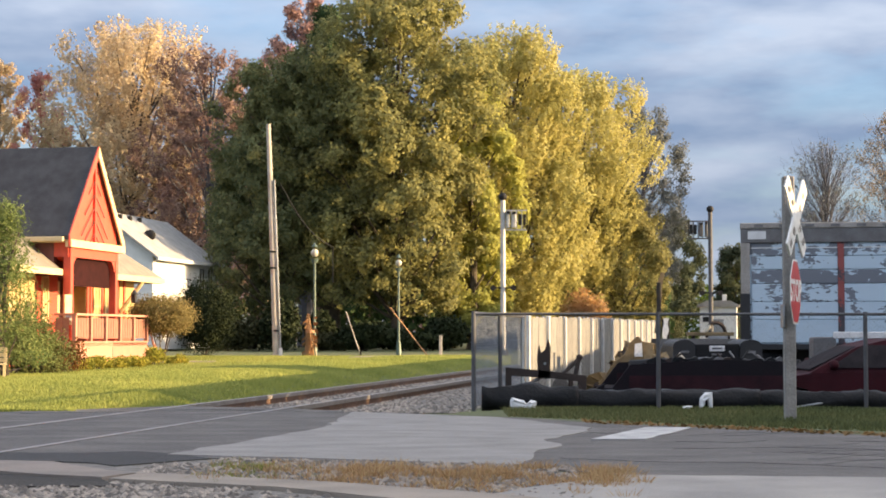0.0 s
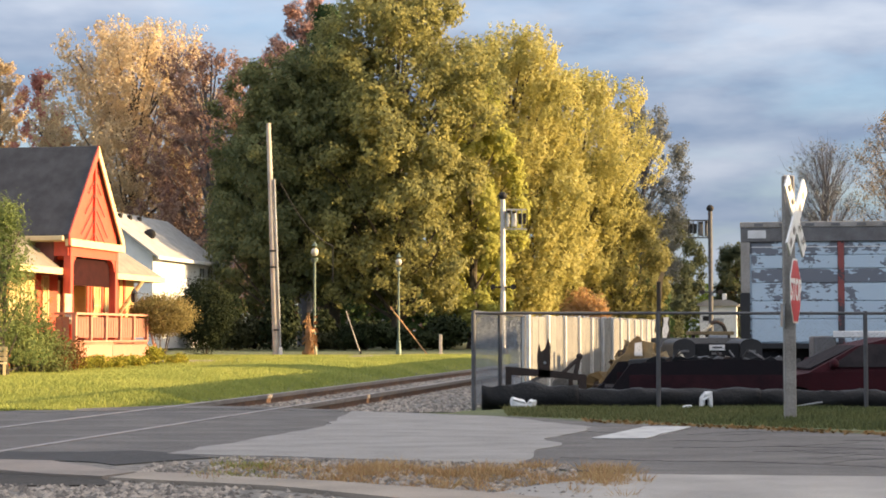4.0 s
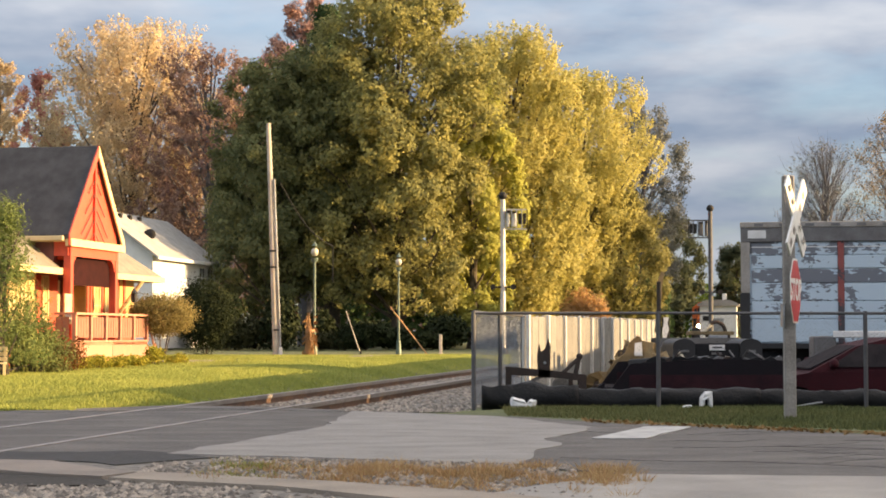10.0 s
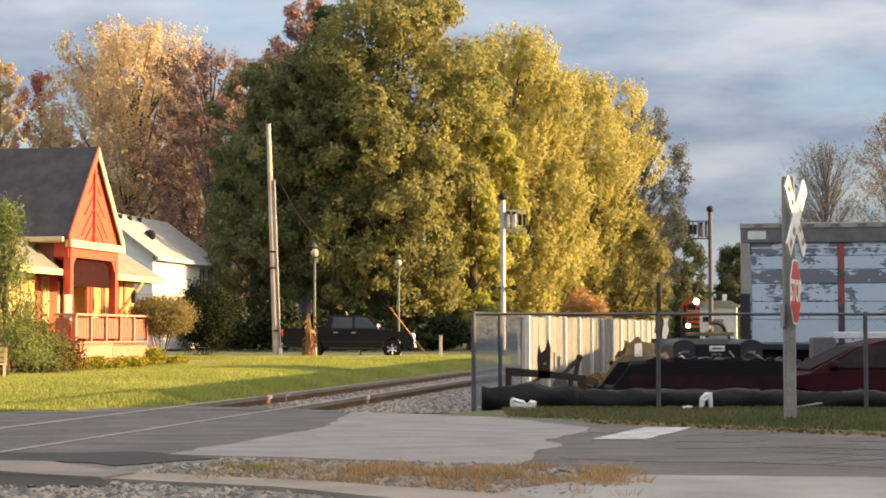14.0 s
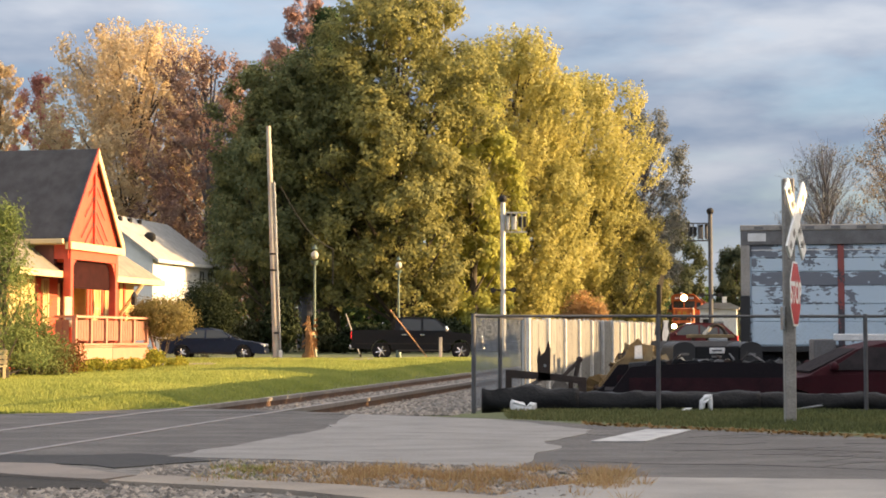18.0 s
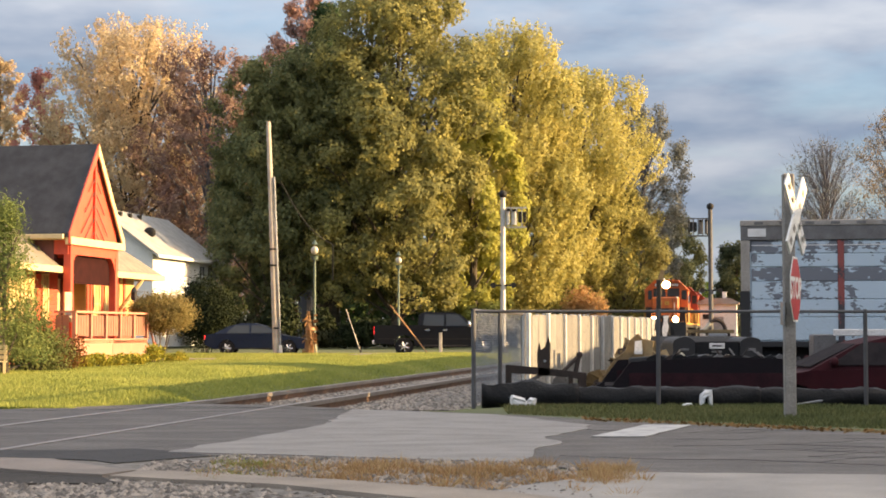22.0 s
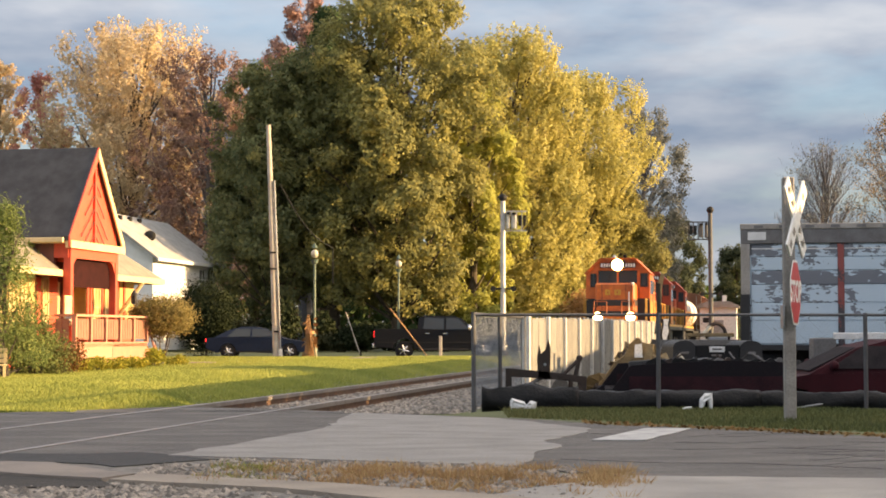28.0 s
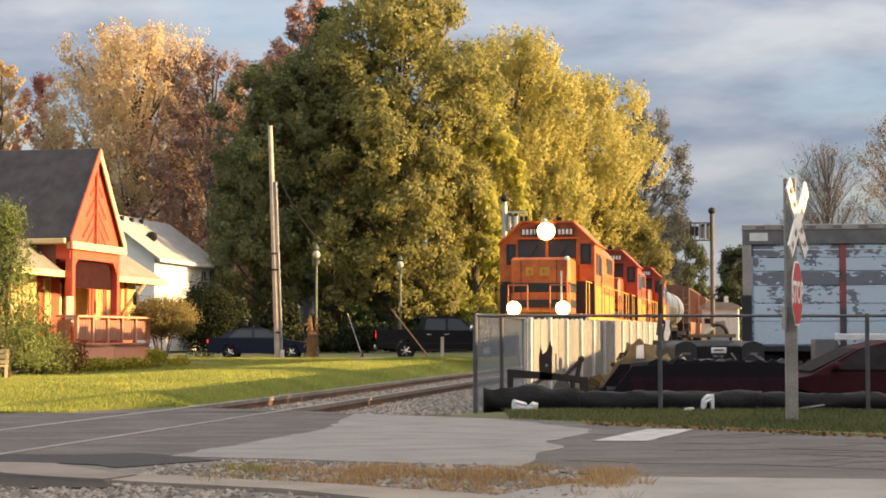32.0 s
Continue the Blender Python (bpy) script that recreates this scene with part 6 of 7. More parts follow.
    wheels = [wheel(top, x, y, r, 0.22) for x in (-0.95, -L + (1.0 if not wagon else 0.95)) for y in (-0.79, 0.79)]
    return top, wheels


TRUCK, TRUCK_WHEELS = pickup()
SALOON, SALOON_WHEELS = saloon(CARBLUE, "saloon_car", "dark blue saloon car waiting on the street")
SUV, SUV_WHEELS = saloon(CARRED, "red_suv", "dark red sport utility car with lit headlamps", 1.72, 4.5, True)

# ---- the scrap yard behind the fence
PAINTED, PEELED, WORN = (mat(n, (0.42, 0.525, 0.615), (0.14, 0.155, 0.185), 0.75, scale=1.3, fine=9, bump=0.3) for n in ("pale_trailer_paint", "peeling_pale_paint", "worn_off_pale_paint"))
streaky(PAINTED, (1.3, 1.0, 2.2), 0.84, 0.86)
streaky(PEELED, (0.9, 1.0, 2.0), 0.755, 0.775)
streaky(WORN, (0.8, 1.0, 1.6), 0.64, 0.67)
RUSTYPOST = mat("rust_streaked_post", (0.24, 0.065, 0.06), (0.055, 0.05, 0.06), 0.8, scale=1.6, fine=14, bump=0.3)
streaky(RUSTYPOST, (1.0, 1.0, 1.2), 0.66, 0.72)
TRIMGREY = mat("grey_trailer_rail", (0.17, 0.17, 0.175), (0.11, 0.105, 0.107), 0.6, 0.3, scale=3, fine=30, bump=0.2)
TARP = mat("black_plastic", (0.0125, 0.013, 0.0145), (0.010, 0.0105, 0.0115), 0.6, scale=5, fine=20, bump=0.8, gloss=0.18)
CARDBOARD = mat("tan_board", (0.25, 0.19, 0.105), (0.15, 0.11, 0.065), 0.9, scale=4, fine=30, bump=0.3, gloss=0.1)
# maroon made darker, so the paint holds the shade over the parked car
MAROONCAR = mat("maroon_car_paint", (0.045, 0.008, 0.012), (0.028, 0.006, 0.009), 0.75, 0.0, scale=3, fine=30, bump=0.1, gloss=0.12)
# yard steel taken near black: the yard's shade is put into it
YARDSTEEL = mat("shade_black_yard_steel", (0.0115, 0.0115, 0.014), (0.015, 0.0115, 0.0145), 0.9, scale=3, fine=30, bump=0.1, gloss=0.08)
REDSTRIP = mat("dark_red_strip_steel", (0.038, 0.014, 0.018), (0.021, 0.010, 0.013), 0.9, scale=4, fine=30, bump=0.1, gloss=0.08)
PLASTICWHITE = mat("white_plastic_bag", (0.70, 0.70, 0.70), (0.58, 0.58, 0.58), 0.5, scale=6, fine=40, bump=0.3)
# near-black matte panes, so that no bright sky reflects in them
MATTEGLASS = mat("matte_dark_window", (0.020, 0.018, 0.02), (0.035, 0.03, 0.032), 0.9, scale=4, fine=40, bump=0.05, gloss=0.04)
HOSE = mat("pale_hose", (0.55, 0.50, 0.40), (0.42, 0.38, 0.30), 0.6, bump=0.1)


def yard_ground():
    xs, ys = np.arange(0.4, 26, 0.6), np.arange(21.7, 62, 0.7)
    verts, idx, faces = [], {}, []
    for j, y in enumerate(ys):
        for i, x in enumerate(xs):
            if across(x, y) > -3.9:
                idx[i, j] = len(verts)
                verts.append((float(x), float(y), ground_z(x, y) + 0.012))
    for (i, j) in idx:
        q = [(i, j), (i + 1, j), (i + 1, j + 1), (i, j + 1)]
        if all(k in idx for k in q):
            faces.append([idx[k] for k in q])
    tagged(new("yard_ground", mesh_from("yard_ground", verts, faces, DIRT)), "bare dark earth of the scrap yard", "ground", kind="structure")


def box_trailer():
    """An old box trailer standing broadside."""
    top = thing("box_trailer", pose(6.68, 38.0, -0.45, 0, 0, TURN), "old pale box trailer with peeling paint, broadside in the yard", "trailer")
    L, z0, z1 = 8.2, 1.18, 3.88
    body = part("body", box(B(), 0.05, L, 0.05, 2.5, z0, z1), PEELED, top)
    cols = (0.24, 2.12, 2.26, 4.2, 4.34, 6.2, 6.34, 8.1)
    for c in range(0, 8, 2):
        zs = (1.2, 1.72, 2.12, 2.52, 2.84, 3.14, 3.42)
        for a, b, paint in zip(zs, zs[1:], (PAINTED, PAINTED, PEELED, WORN if c != 4 else PEELED, PAINTED, PEELED)):
            part("panel", box(B(), cols[c], cols[c + 1], 0.02, 0.06, a + 0.008, b - 0.008, 0.006), paint, body)
        part("seam_strip", box(B(), cols[c], cols[c + 1], 0.012, 0.022, 3.315, 3.335), PLASTICWHITE, body)
    for x in cols[2::2]:
        part("side_post", box(B(), x - 0.14, x, 0.0, 0.06, z0, 3.44, 0.008), RUSTYPOST, body, "rusty side post")
    part("top_rail", box(B(), 0, L + 0.05, -0.02, 2.52, 3.44, 3.76, 0.01), TRIMGREY, top)
    part("cap_rail", box(B(), -0.01, L + 0.06, -0.035, 2.53, 3.76, 3.885, 0.01), GREYCAR, top)
    for k in range(14):
        part("rivet_plate", box(B(), 0.3 + 0.56 * k, 0.5 + 0.56 * k, -0.045, -0.03, 3.79, 3.85), TRIMGREY, top)
    part("label_plate", box(B(), 0.16, 0.56, -0.032, -0.018, 3.52, 3.70), PLASTICWHITE, top, "white label plate")
    part("corner_post", box(B(), 0.0, 0.2, -0.01, 0.1, 2.3, 3.76, 0.01), GREYCAR, top, "pale corner post")
    # black box paints the shadow on the lower corner of the trailer
    part("corner_post_shadow", box(B(), -0.02, 0.2, -0.02, 0.3, 1.05, 2.3, 0.01), BLACK_PAINT, top)
    part("sill", box(B(), 0, L, 0.0, 2.5, 1.05, z0, 0.01), BLACK_PAINT, top)
    for x in (0.6, 1.9):
        for y in (0.35, 2.15):
            part("landing_wheel", rod(B(), (x, y - 0.14, 0.5), (x, y + 0.14, 0.5), 0.5, 0.5, 20), BLACK, top)
    part("axle_frame", box(B(), 0.2, 3.4, 0.6, 1.9, 0.55, 1.05), DARKMETAL, top)
    part("landing_leg", box(B(), 6.4, 6.6, 0.3, 0.5, 0, 1.05), DARKMETAL, top)
    part("landing_leg", box(B(), 6.4, 6.6, 2.0, 2.2, 0, 1.05), DARKMETAL, top)




def black_roll():
    """A long sagging roll of black plastic along the foot of the fence."""
    for x0, x1, r in ((0.5, 1.75, 0.17), (1.7, 4.1, 0.145), (4.05, 7.6, 0.13)):
        bm = B()
        n = int((x1 - x0) / 0.07)
        ring = []
        for k in range(n + 1):
            x = x0 + (x1 - x0) * k / n
            rr = r * (1 + 0.24 * noise.noise(Vector((x * 2.3, 1, 0))))
            cz = -0.02 + rr * 0.8 + 0.03 * noise.noise(Vector((x * 1.1, 5, 0)))
            cy = 22.0 + 0.05 * noise.noise(Vector((x * 1.3, 9, 0)))
            row = []
            for a in range(12):
                q = rr * (1 + 0.26 * noise.noise(Vector((x * 3, a * 0.9, 2))) + 0.18 * noise.noise(Vector((x * 9, a * 1.7, 5))))
                row.append(bm.verts.new((x, cy + q * math.cos(a * math.pi / 6), cz + q * math.sin(a * math.pi / 6))))
            ring.append(row)
        for p, q in zip(ring, ring[1:]):
            for a in range(12):
                bm.faces.new((p[a], q[a], q[(a + 1) % 12], p[(a + 1) % 12]))
        bm.faces.new(ring[0])
        bm.faces.new(ring[-1][::-1])
        solo("plastic_roll", bm, TARP, Matrix(), "sagging roll of black plastic along the fence foot", "plastic roll", "rolls along the fence", smooth=True)


def crumple(name, x, y, z, outline, label, seed):
    """A crumpled sheet lying about: its outline drawn out in several uneven layers."""
    rnd = random.Random(seed)
    bm = B()
    rows = []
    for k in range(4):
        d, shrink = -0.05 + 0.035 * k, (0.8, 1.0, 0.96, 0.7)[k]
        rows.append([bm.verts.new((px * shrink + rnd.uniform(-0.008, 0.008), d + rnd.uniform(-0.018, 0.018), pz * shrink + rnd.uniform(0, 0.008))) for px, pz in outline])
    n = len(outline)
    for a, b in zip(rows, rows[1:]):
        for i in range(n):
            bm.faces.new((a[i], b[i], b[(i + 1) % n], a[(i + 1) % n]))
    bm.faces.new(rows[0])
    bm.faces.new(rows[-1][::-1])
    return solo(name, bm, PLASTICWHITE, pose(x, y, z), label, "rubbish")


def steel_frame():
    top = thing("steel_frame", pose(0.95, 22.55, -0.04), "rusted dark steel frame of some old machine", "machine frame")
    part("beam", prism(B(), [(-0.12, 0.44), (-0.12, 0.55), (0.45, 0.50), (0.95, 0.44), (0.95, 0.35), (0.45, 0.41)], "y", -0.05, 0.05), RUST, top)
    part("leg", box(B(), -0.12, -0.04, -0.05, 0.05, 0, 0.45, 0.006), RUST, top)
    part("leg", box(B(), 0.84, 0.95, -0.05, 0.05, 0, 0.37, 0.006), RUST, top)
    part("rear_leg", box(B(), 0.74, 0.80, 0.3, 0.36, 0, 0.40, 0.006), RUST, top)
    part("low_beam", prism(B(), [(0.05, 0.22), (0.05, 0.29), (0.70, 0.19), (0.70, 0.12)], "y", 0.1, 0.16), RUST, top)
    part("brace", rod(B(), (0.0, 0.0, 0.24), (0.36, 0.0, 0.42), 0.026, seg=6), WOODGREY, top, "pale wooden brace")
    part("arm", rod(B(), (0.62, 0.0, 0.44), (0.86, 0.1, 0.66), 0.026, seg=6), RUST, top)
    part("prop", rod(B(), (0.80, 0.05, 0.38), (0.87, 0.1, 0.70), 0.032, seg=6), RUST, top)
    part("knuckle", ball(B(), (0.87, 0.1, 0.68), 0.045), RUST, top)
    part("pulley", rod(B(), (0.62, 0.18, 0.30), (0.62, 0.24, 0.30), 0.11, 0.11, 14), GREYCAR, top, "pale dusty pulley")
    st = part("stump", prism(B(), [(0.31, 0.40), (0.30, 0.70), (0.325, 0.85), (0.35, 0.74), (0.41, 0.79), (0.45, 0.93), (0.475, 0.82), (0.47, 0.40)], "y", -0.05, 0.05), RUST, top, "torn upright plate")
    part("bolt", rod(B(), (0.4, -0.06, 0.6), (0.4, -0.04, 0.6), 0.02), STEEL, st)


def flat_trailer():
    top = thing("scrap_trailer", pose(2.35, 24.6, -0.45), "low box trailer coloured near black, loaded with black scrap", "trailer")
    part("deck", box(B(), 0, 2.7, 0, 1.7, 0.52, 0.62, 0.015), YARDSTEEL, top)
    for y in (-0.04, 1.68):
        side = part("side_panel", prism(B(), [(-0.05, 0.42), (2.75, 0.42), (2.75, 1.0), (1.6, 1.03), (0.36, 0.96)], "y", y, y + 0.06), YARDSTEEL, top)
        part("low_strip", box(B(), 0.34, 2.7, y - 0.012, y - 0.002, 0.52, 0.80), REDSTRIP, side, "dark red lower strip")
    part("tail_board", box(B(), 2.70, 2.75, 0.02, 1.68, 0.5, 0.98, 0.01), YARDSTEEL, top)
    part("nose_rail", prism(B(), [(-0.6, 0.35), (0.0, 0.68), (0.0, 0.5), (-0.5, 0.28)], "y", 0.1, 0.2), YARDSTEEL, top)
    rnd = random.Random(12)
    for k in range(44):
        x, zz = rnd.uniform(0.8, 2.5), 0.80 + 0.12 * rnd.random()
        w, h, d = rnd.uniform(0.1, 0.4), rnd.uniform(0.03, 0.11), rnd.uniform(0.1, 0.4)
        bm = box(B(), -w, w, -d, d, -h, h, 0.02)
        bmesh.ops.transform(bm, verts=bm.verts, matrix=pose(x, 0.5 + 0.9 * rnd.random(), zz, rnd.uniform(-16, 16), rnd.uniform(-16, 16), rnd.uniform(0, 90)))
        part("scrap_piece", bm, (BLACK, BLACK_PAINT, BLACK, YARDSTEEL)[k % 4], top)
    for k in range(26):
        x, a = rnd.uniform(0.45, 2.65), rnd.uniform(-0.5, 0.5)
        h = rnd.uniform(0.03, 0.10)
        w = rnd.uniform(0.05, 0.22)
        bm = prism(B(), [(x - w, 0.9), (x - w * 0.8, 0.98 + h * 0.4), (x - w * 0.1, 0.98 + h), (x + w * 0.5, 0.98 + h * 0.7 * (1 + a)), (x + w, 0.92)], "y", 0.04 + 0.02 * (k % 5), 0.12 + 0.02 * (k % 5))
        part("scrap_edge", bm, (BLACK, BLACK_PAINT, TRIMGREY, BLACK, RUST, BLACK)[k % 6], top)
    for k in range(9):
        x = rnd.uniform(0.5, 2.5)
        part("scrap_rod", rod(B(), (x, 0.1, 0.9), (x + rnd.uniform(-0.4, 0.4), 0.2, rnd.uniform(1.05, 1.18)), 0.014, seg=6), (TRIMGREY, RUST, DARKMETAL)[k % 3], top)
    for x in (1.0, 1.6):
        part("wheel", rod(B(), (x, -0.1, 0.3), (x, 0.1, 0.3), 0.3, 0.3, 18), BLACK, top)
        part("axle", rod(B(), (x, 0, 0.3), (x, 1.7, 0.3), 0.05, seg=8), DARKMETAL, top)


def scrap_mound():
    top = thing("scrap_mound", pose(3.35, 29.5, -0.45), "mound of tan boards, sacks and scrap", "scrap heap")
    rnd = random.Random(6)
    for k in range(24):
        a = rnd.uniform(0, 6.28)
        q = rnd.random()
        part("lump", ball(B(), (0.1 + 0.9 * q * math.cos(a), 0.5 + 0.5 * q * math.sin(a), 0.95 * (1 - q) ** 0.8 + 0.1), 0.24, (1, 0.8, rnd.uniform(0.5, 1.0)), 2, 1.3, k), (CARDBOARD, CARDBOARD, RUST)[k % 3], top)
    part("torn_board", prism(B(), [(-0.62, 0.3), (-0.52, 0.72), (-0.39, 0.91), (-0.20, 1.06), (-0.13, 1.23), (0.02, 1.36), (0.08, 1.30), (0.12, 1.0), (0.17, 0.76), (0.1, 0.3)], "y", -0.16, -0.05), CARDBOARD, top, "torn tan board on edge")
    part("board", slab(B(), (-0.35, -0.2, 0.55), (0.15, -0.35, 0.55), (0.30, -0.1, 1.22), (0.05, 0.05, 1.28), 0.04), CARDBOARD, top)
    part("sheet", slab(B(), (-0.05, -0.22, 1.03), (0.09, -0.22, 1.03), (0.08, -0.2, 1.25), (-0.04, -0.2, 1.23), 0.02), PLASTICWHITE, top, "pale blue-white sheet")
    part("pail", rod(B(), (0.27, -0.4, 0.5), (0.27, -0.4, 0.74), 0.08, 0.1, 14), PLASTICWHITE, top, "white pail")
    part("plank", rod(B(), (0.5, -0.5, 0.75), (1.5, -0.6, 0.45), 0.06, seg=6), CARDBOARD, top)


def bent_panel():
    top = thing("bent_panel", pose(4.64, 36.8, -0.43), "bent white panel standing beside a dark post", "scrap panel")
    bm = B()
    out = [(0.12 + 0.02 * math.sin(k * 0.9), 1.02 + 0.07 * k) for k in range(11)]
    prism(bm, out + [(p[0] + 0.11 + 0.03 * math.sin(i * 1.3), p[1]) for i, p in reversed(list(enumerate(out)))], "y", -0.09, -0.06)
    part("panel", bm, PLASTICWHITE, top)
    part("post", box(B(), 0.0, 0.085, -0.05, 0.05, 0, 2.5, 0.01), DARKMETAL, top)
    part("back_plate", box(B(), 0.1, 0.27, -0.05, 0.0, 0.6, 1.72, 0.01), BLACK, top)
    part("hook", prism(B(), [(0.0, 2.2), (0.02, 2.5), (0.10, 2.72), (0.17, 2.70), (0.12, 2.45), (0.085, 2.2)], "y", -0.04, 0.04), CARDBOARD, top, "brown bent hook")
    part("brace", rod(B(), (0.08, 0, 2.3), (-0.02, 0, 1.4), 0.04, seg=6), RUST, top)


def old_truck():
    """Rear of a dark pickup among the scrap."""
    top = thing("scrap_pickup", pose(5.41, 33.5, -0.45), "dark old pickup seen from behind in the yard", "car")
    bed = part("bed", box(B(), -0.86, 0.86, 0, 2.2, 0.55, 1.16, 0.05), BLACK_PAINT, top)
    part("tailgate", box(B(), -0.44, 0.44, -0.03, 0.0, 0.74, 1.2, 0.015), BLACK, bed)
    part("cab", prism(B(), [(2.2, 0.55), (2.2, 1.15), (2.4, 1.3), (3.6, 1.3), (4.1, 1.1), (4.1, 0.55)], "x", -0.85, 0.85), BLACK_PAINT, top)
    part("bumper", box(B(), -0.9, 0.9, -0.14, 0.0, 0.5, 0.68, 0.03), DARKMETAL, bed)
    for x in (-0.66, 0.66):
        pod = [(x + 0.22 * math.cos(a * math.pi / 8), 1.16 + 0.13 * math.sin(a * math.pi / 8)) for a in range(9)]
        fender = part("fender", prism(B(), pod + [(x - 0.22, 0.8), (x + 0.22, 0.8)], "y", -0.06, 1.6), BLACK_PAINT, bed)
        part("reflector", box(B(), x - 0.09, x + 0.09, -0.075, -0.062, 1.02, 1.07, 0.004), TRIMGREY, fender)
        for y in (0.9, 3.7):
            part("wheel", rod(B(), (x * 1.2 - 0.1, y, 0.36), (x * 1.2 + 0.1, y, 0.36), 0.36, 0.36, 18), BLACK, top)
    plate = part("plate", box(B(), -0.16, 0.14, -0.05, -0.032, 1.06, 1.17, 0.005), PLASTICWHITE, bed, "white plate")
    part("mark", box(B(), -0.11, 0.09, -0.056, -0.051, 1.10, 1.135), TRIMGREY, plate)
    part("lower_mark", box(B(), -0.12, 0.08, -0.05, -0.032, 0.98, 1.02, 0.004), TRIMGREY, bed)
    part("lens", ball(B(), (-0.21, -0.05, 0.87), 0.07, (1, 0.4, 0.9)), PLASTICWHITE, bed, "white lamp lens", smooth=True)
    part("lens", ball(B(), (0.19, -0.05, 0.89), 0.08, (1, 0.4, 0.8)), HOSE, bed, "dull lamp lens", smooth=True)


def yard_clutter():
    top = thing("plank_rack", pose(5.2, 36.2, -0.45), "pale plank lying across a rack with a coiled hose", "rack")
    part("plank", box(B(), 0, 1.0, -0.1, 0.1, 1.36, 1.44, 0.01), CARDBOARD, top)
    for x in (0.1, 0.85):
        part("leg", box(B(), x, x + 0.07, -0.04, 0.04, 0, 1.36), RUST, top)
    bm = B()
    for k in range(12):
        a, b = k * 0.3, (k + 1) * 0.3
        rod(bm, (0.62 + 0.2 * math.cos(a), -0.02, 1.42 + 0.22 * math.sin(a)), (0.62 + 0.2 * math.cos(b), -0.02, 1.42 + 0.22 * math.sin(b)), 0.045, seg=6)
    part("hose", bm, RUST, top, "bent brown hose")
    part("pale_hose", rod(B(), (0.35, -0.05, 1.42), (0.5, -0.05, 1.58), 0.05, seg=6), HOSE, top)
    part("box", box(B(), 0.45, 0.85, -0.12, 0.12, 1.05, 1.36, 0.01), STEEL, top)
    for i, (x, y, w, z, h) in enumerate(((4.2, 31.2, 0.55, 0.25, 0.35), (4.75, 30.8, 0.4, 0.2, 0.3), (6.6, 30.2, 0.9, 0.3, 0.45), (7.6, 31.0, 0.8, 0.35, 0.4), (5.6, 31.6, 0.8, 0.2, 0.5), (3.6, 33.0, 0.7, 0.2, 0.5))):
        bm = B()
        box(bm, -w, w, -0.4, 0.4, 0, z + h, 0.06)
        for k in range(4):
            rod(bm, (-w + 0.4 * k, -0.42, z + h), (-w + 0.5 * k + 0.2, -0.3, z + h + 0.18), 0.05, seg=6)
        solo("scrap_block", bm, (BLACK, BLACK_PAINT, BLACK)[i % 3], pose(x, y, -0.45, 0, 0, 17 * i), "dark block of crushed scrap metal", "scrap", "scrap blocks")
    rnd = random.Random(31)
    for k in range(46):
        x, y = rnd.uniform(2.6, 9.5), rnd.uniform(28.5, 35)
        if across(x, y) < -2.6:
            continue
        w, d, h = rnd.uniform(0.08, 0.45), rnd.uniform(0.08, 0.4), rnd.uniform(0.2, 0.75)
        bm = B()
        if k % 3 == 0:
            rod(bm, (-w, -d, 0), (w, d, h), 0.05, seg=6)
            box(bm, -w, w * 0.4, -d, d, 0, h * 0.6, 0.02)
        elif k % 3 == 1:
            prism(bm, [(-w, 0), (w, 0), (w * 0.7, h * 0.7), (0.1 * w, h), (-w * 0.8, h * 0.55)], "y", -d, d)
        else:
            rod(bm, (0, -0.12, h * 0.5), (0, 0.12, h * 0.5), h * 0.5, h * 0.5, 14)
        solo("scrap_piece", bm, (DARKMETAL, RUST, BLACK, YARDSTEEL, BLACK_PAINT)[k % 5], pose(x, y, -0.45, 0, 0, rnd.uniform(0, 180)), "dark rusty piece of scrap in the yard", "scrap", "loose scrap pieces")
    for k in range(34):
        x, y = rnd.uniform(3.6, 8.6), rnd.uniform(28.2, 30.8)
        if across(x, y) < -2.4:
            continue
        w, h = rnd.uniform(0.12, 0.4), rnd.uniform(0.5, 0.88)
        bm = B()
        if k % 2:
            prism(bm, [(-w, 0), (w, 0), (w * 0.9, h * 0.8), (0.3 * w, h * 0.86), (0.1 * w, h), (-w * 0.5, h * 0.9), (-w * 0.8, h * 0.7)], "y", -0.2, 0.2)
        else:
            box(bm, -w, w, -0.25, 0.25, 0, h * 0.82, 0.04)
            rod(bm, (-w, -0.2, h * 0.8), (w * 1.4, -0.1, h), 0.03, seg=6)
            rod(bm, (w * 0.3, -0.22, h * 0.7), (w * 0.6, -0.2, h * 1.05), 0.04, seg=6)
        solo("scrap_piece", bm, (BLACK, BLACK_PAINT, BLACK, YARDSTEEL)[k % 4], pose(x, y, -0.45, 0, 0, rnd.uniform(-40, 40)), "near-black piece of scrap metal standing in the yard", "scrap", "loose scrap pieces")
    solo("oil_drum", rod(B(), (0, 0, 0), (0, 0, 0.96), 0.22, 0.22, 16), BLACK_PAINT, pose(4.6, 37.0, -0.45), "dark dented oil drum in the scrap", "drum")
    jug = ball(B(), (0, 0, 0.1), 0.10, (1, 1, 1.0), 2, 0.15, 3)
    solo("plastic_jug", jug, PLASTICWHITE, pose(4.52, 36.9, 0.51), "white plastic jug standing on the drum", "jug", smooth=True)
    solo("white_board", box(B(), 0, 1.6, -0.04, 0.04, -0.06, 0.06, 0.01), PLASTICWHITE, pose(6.9, 30.0, 0.93), "long white board lying on the scrap", "board")
    solo("grey_cabinet", box(B(), -0.2, 0.2, -0.2, 0.2, 0, 1.35, 0.02), TRIMGREY, pose(6.75, 30.2, -0.45), "grey metal cabinet in the scrap", "cabinet")
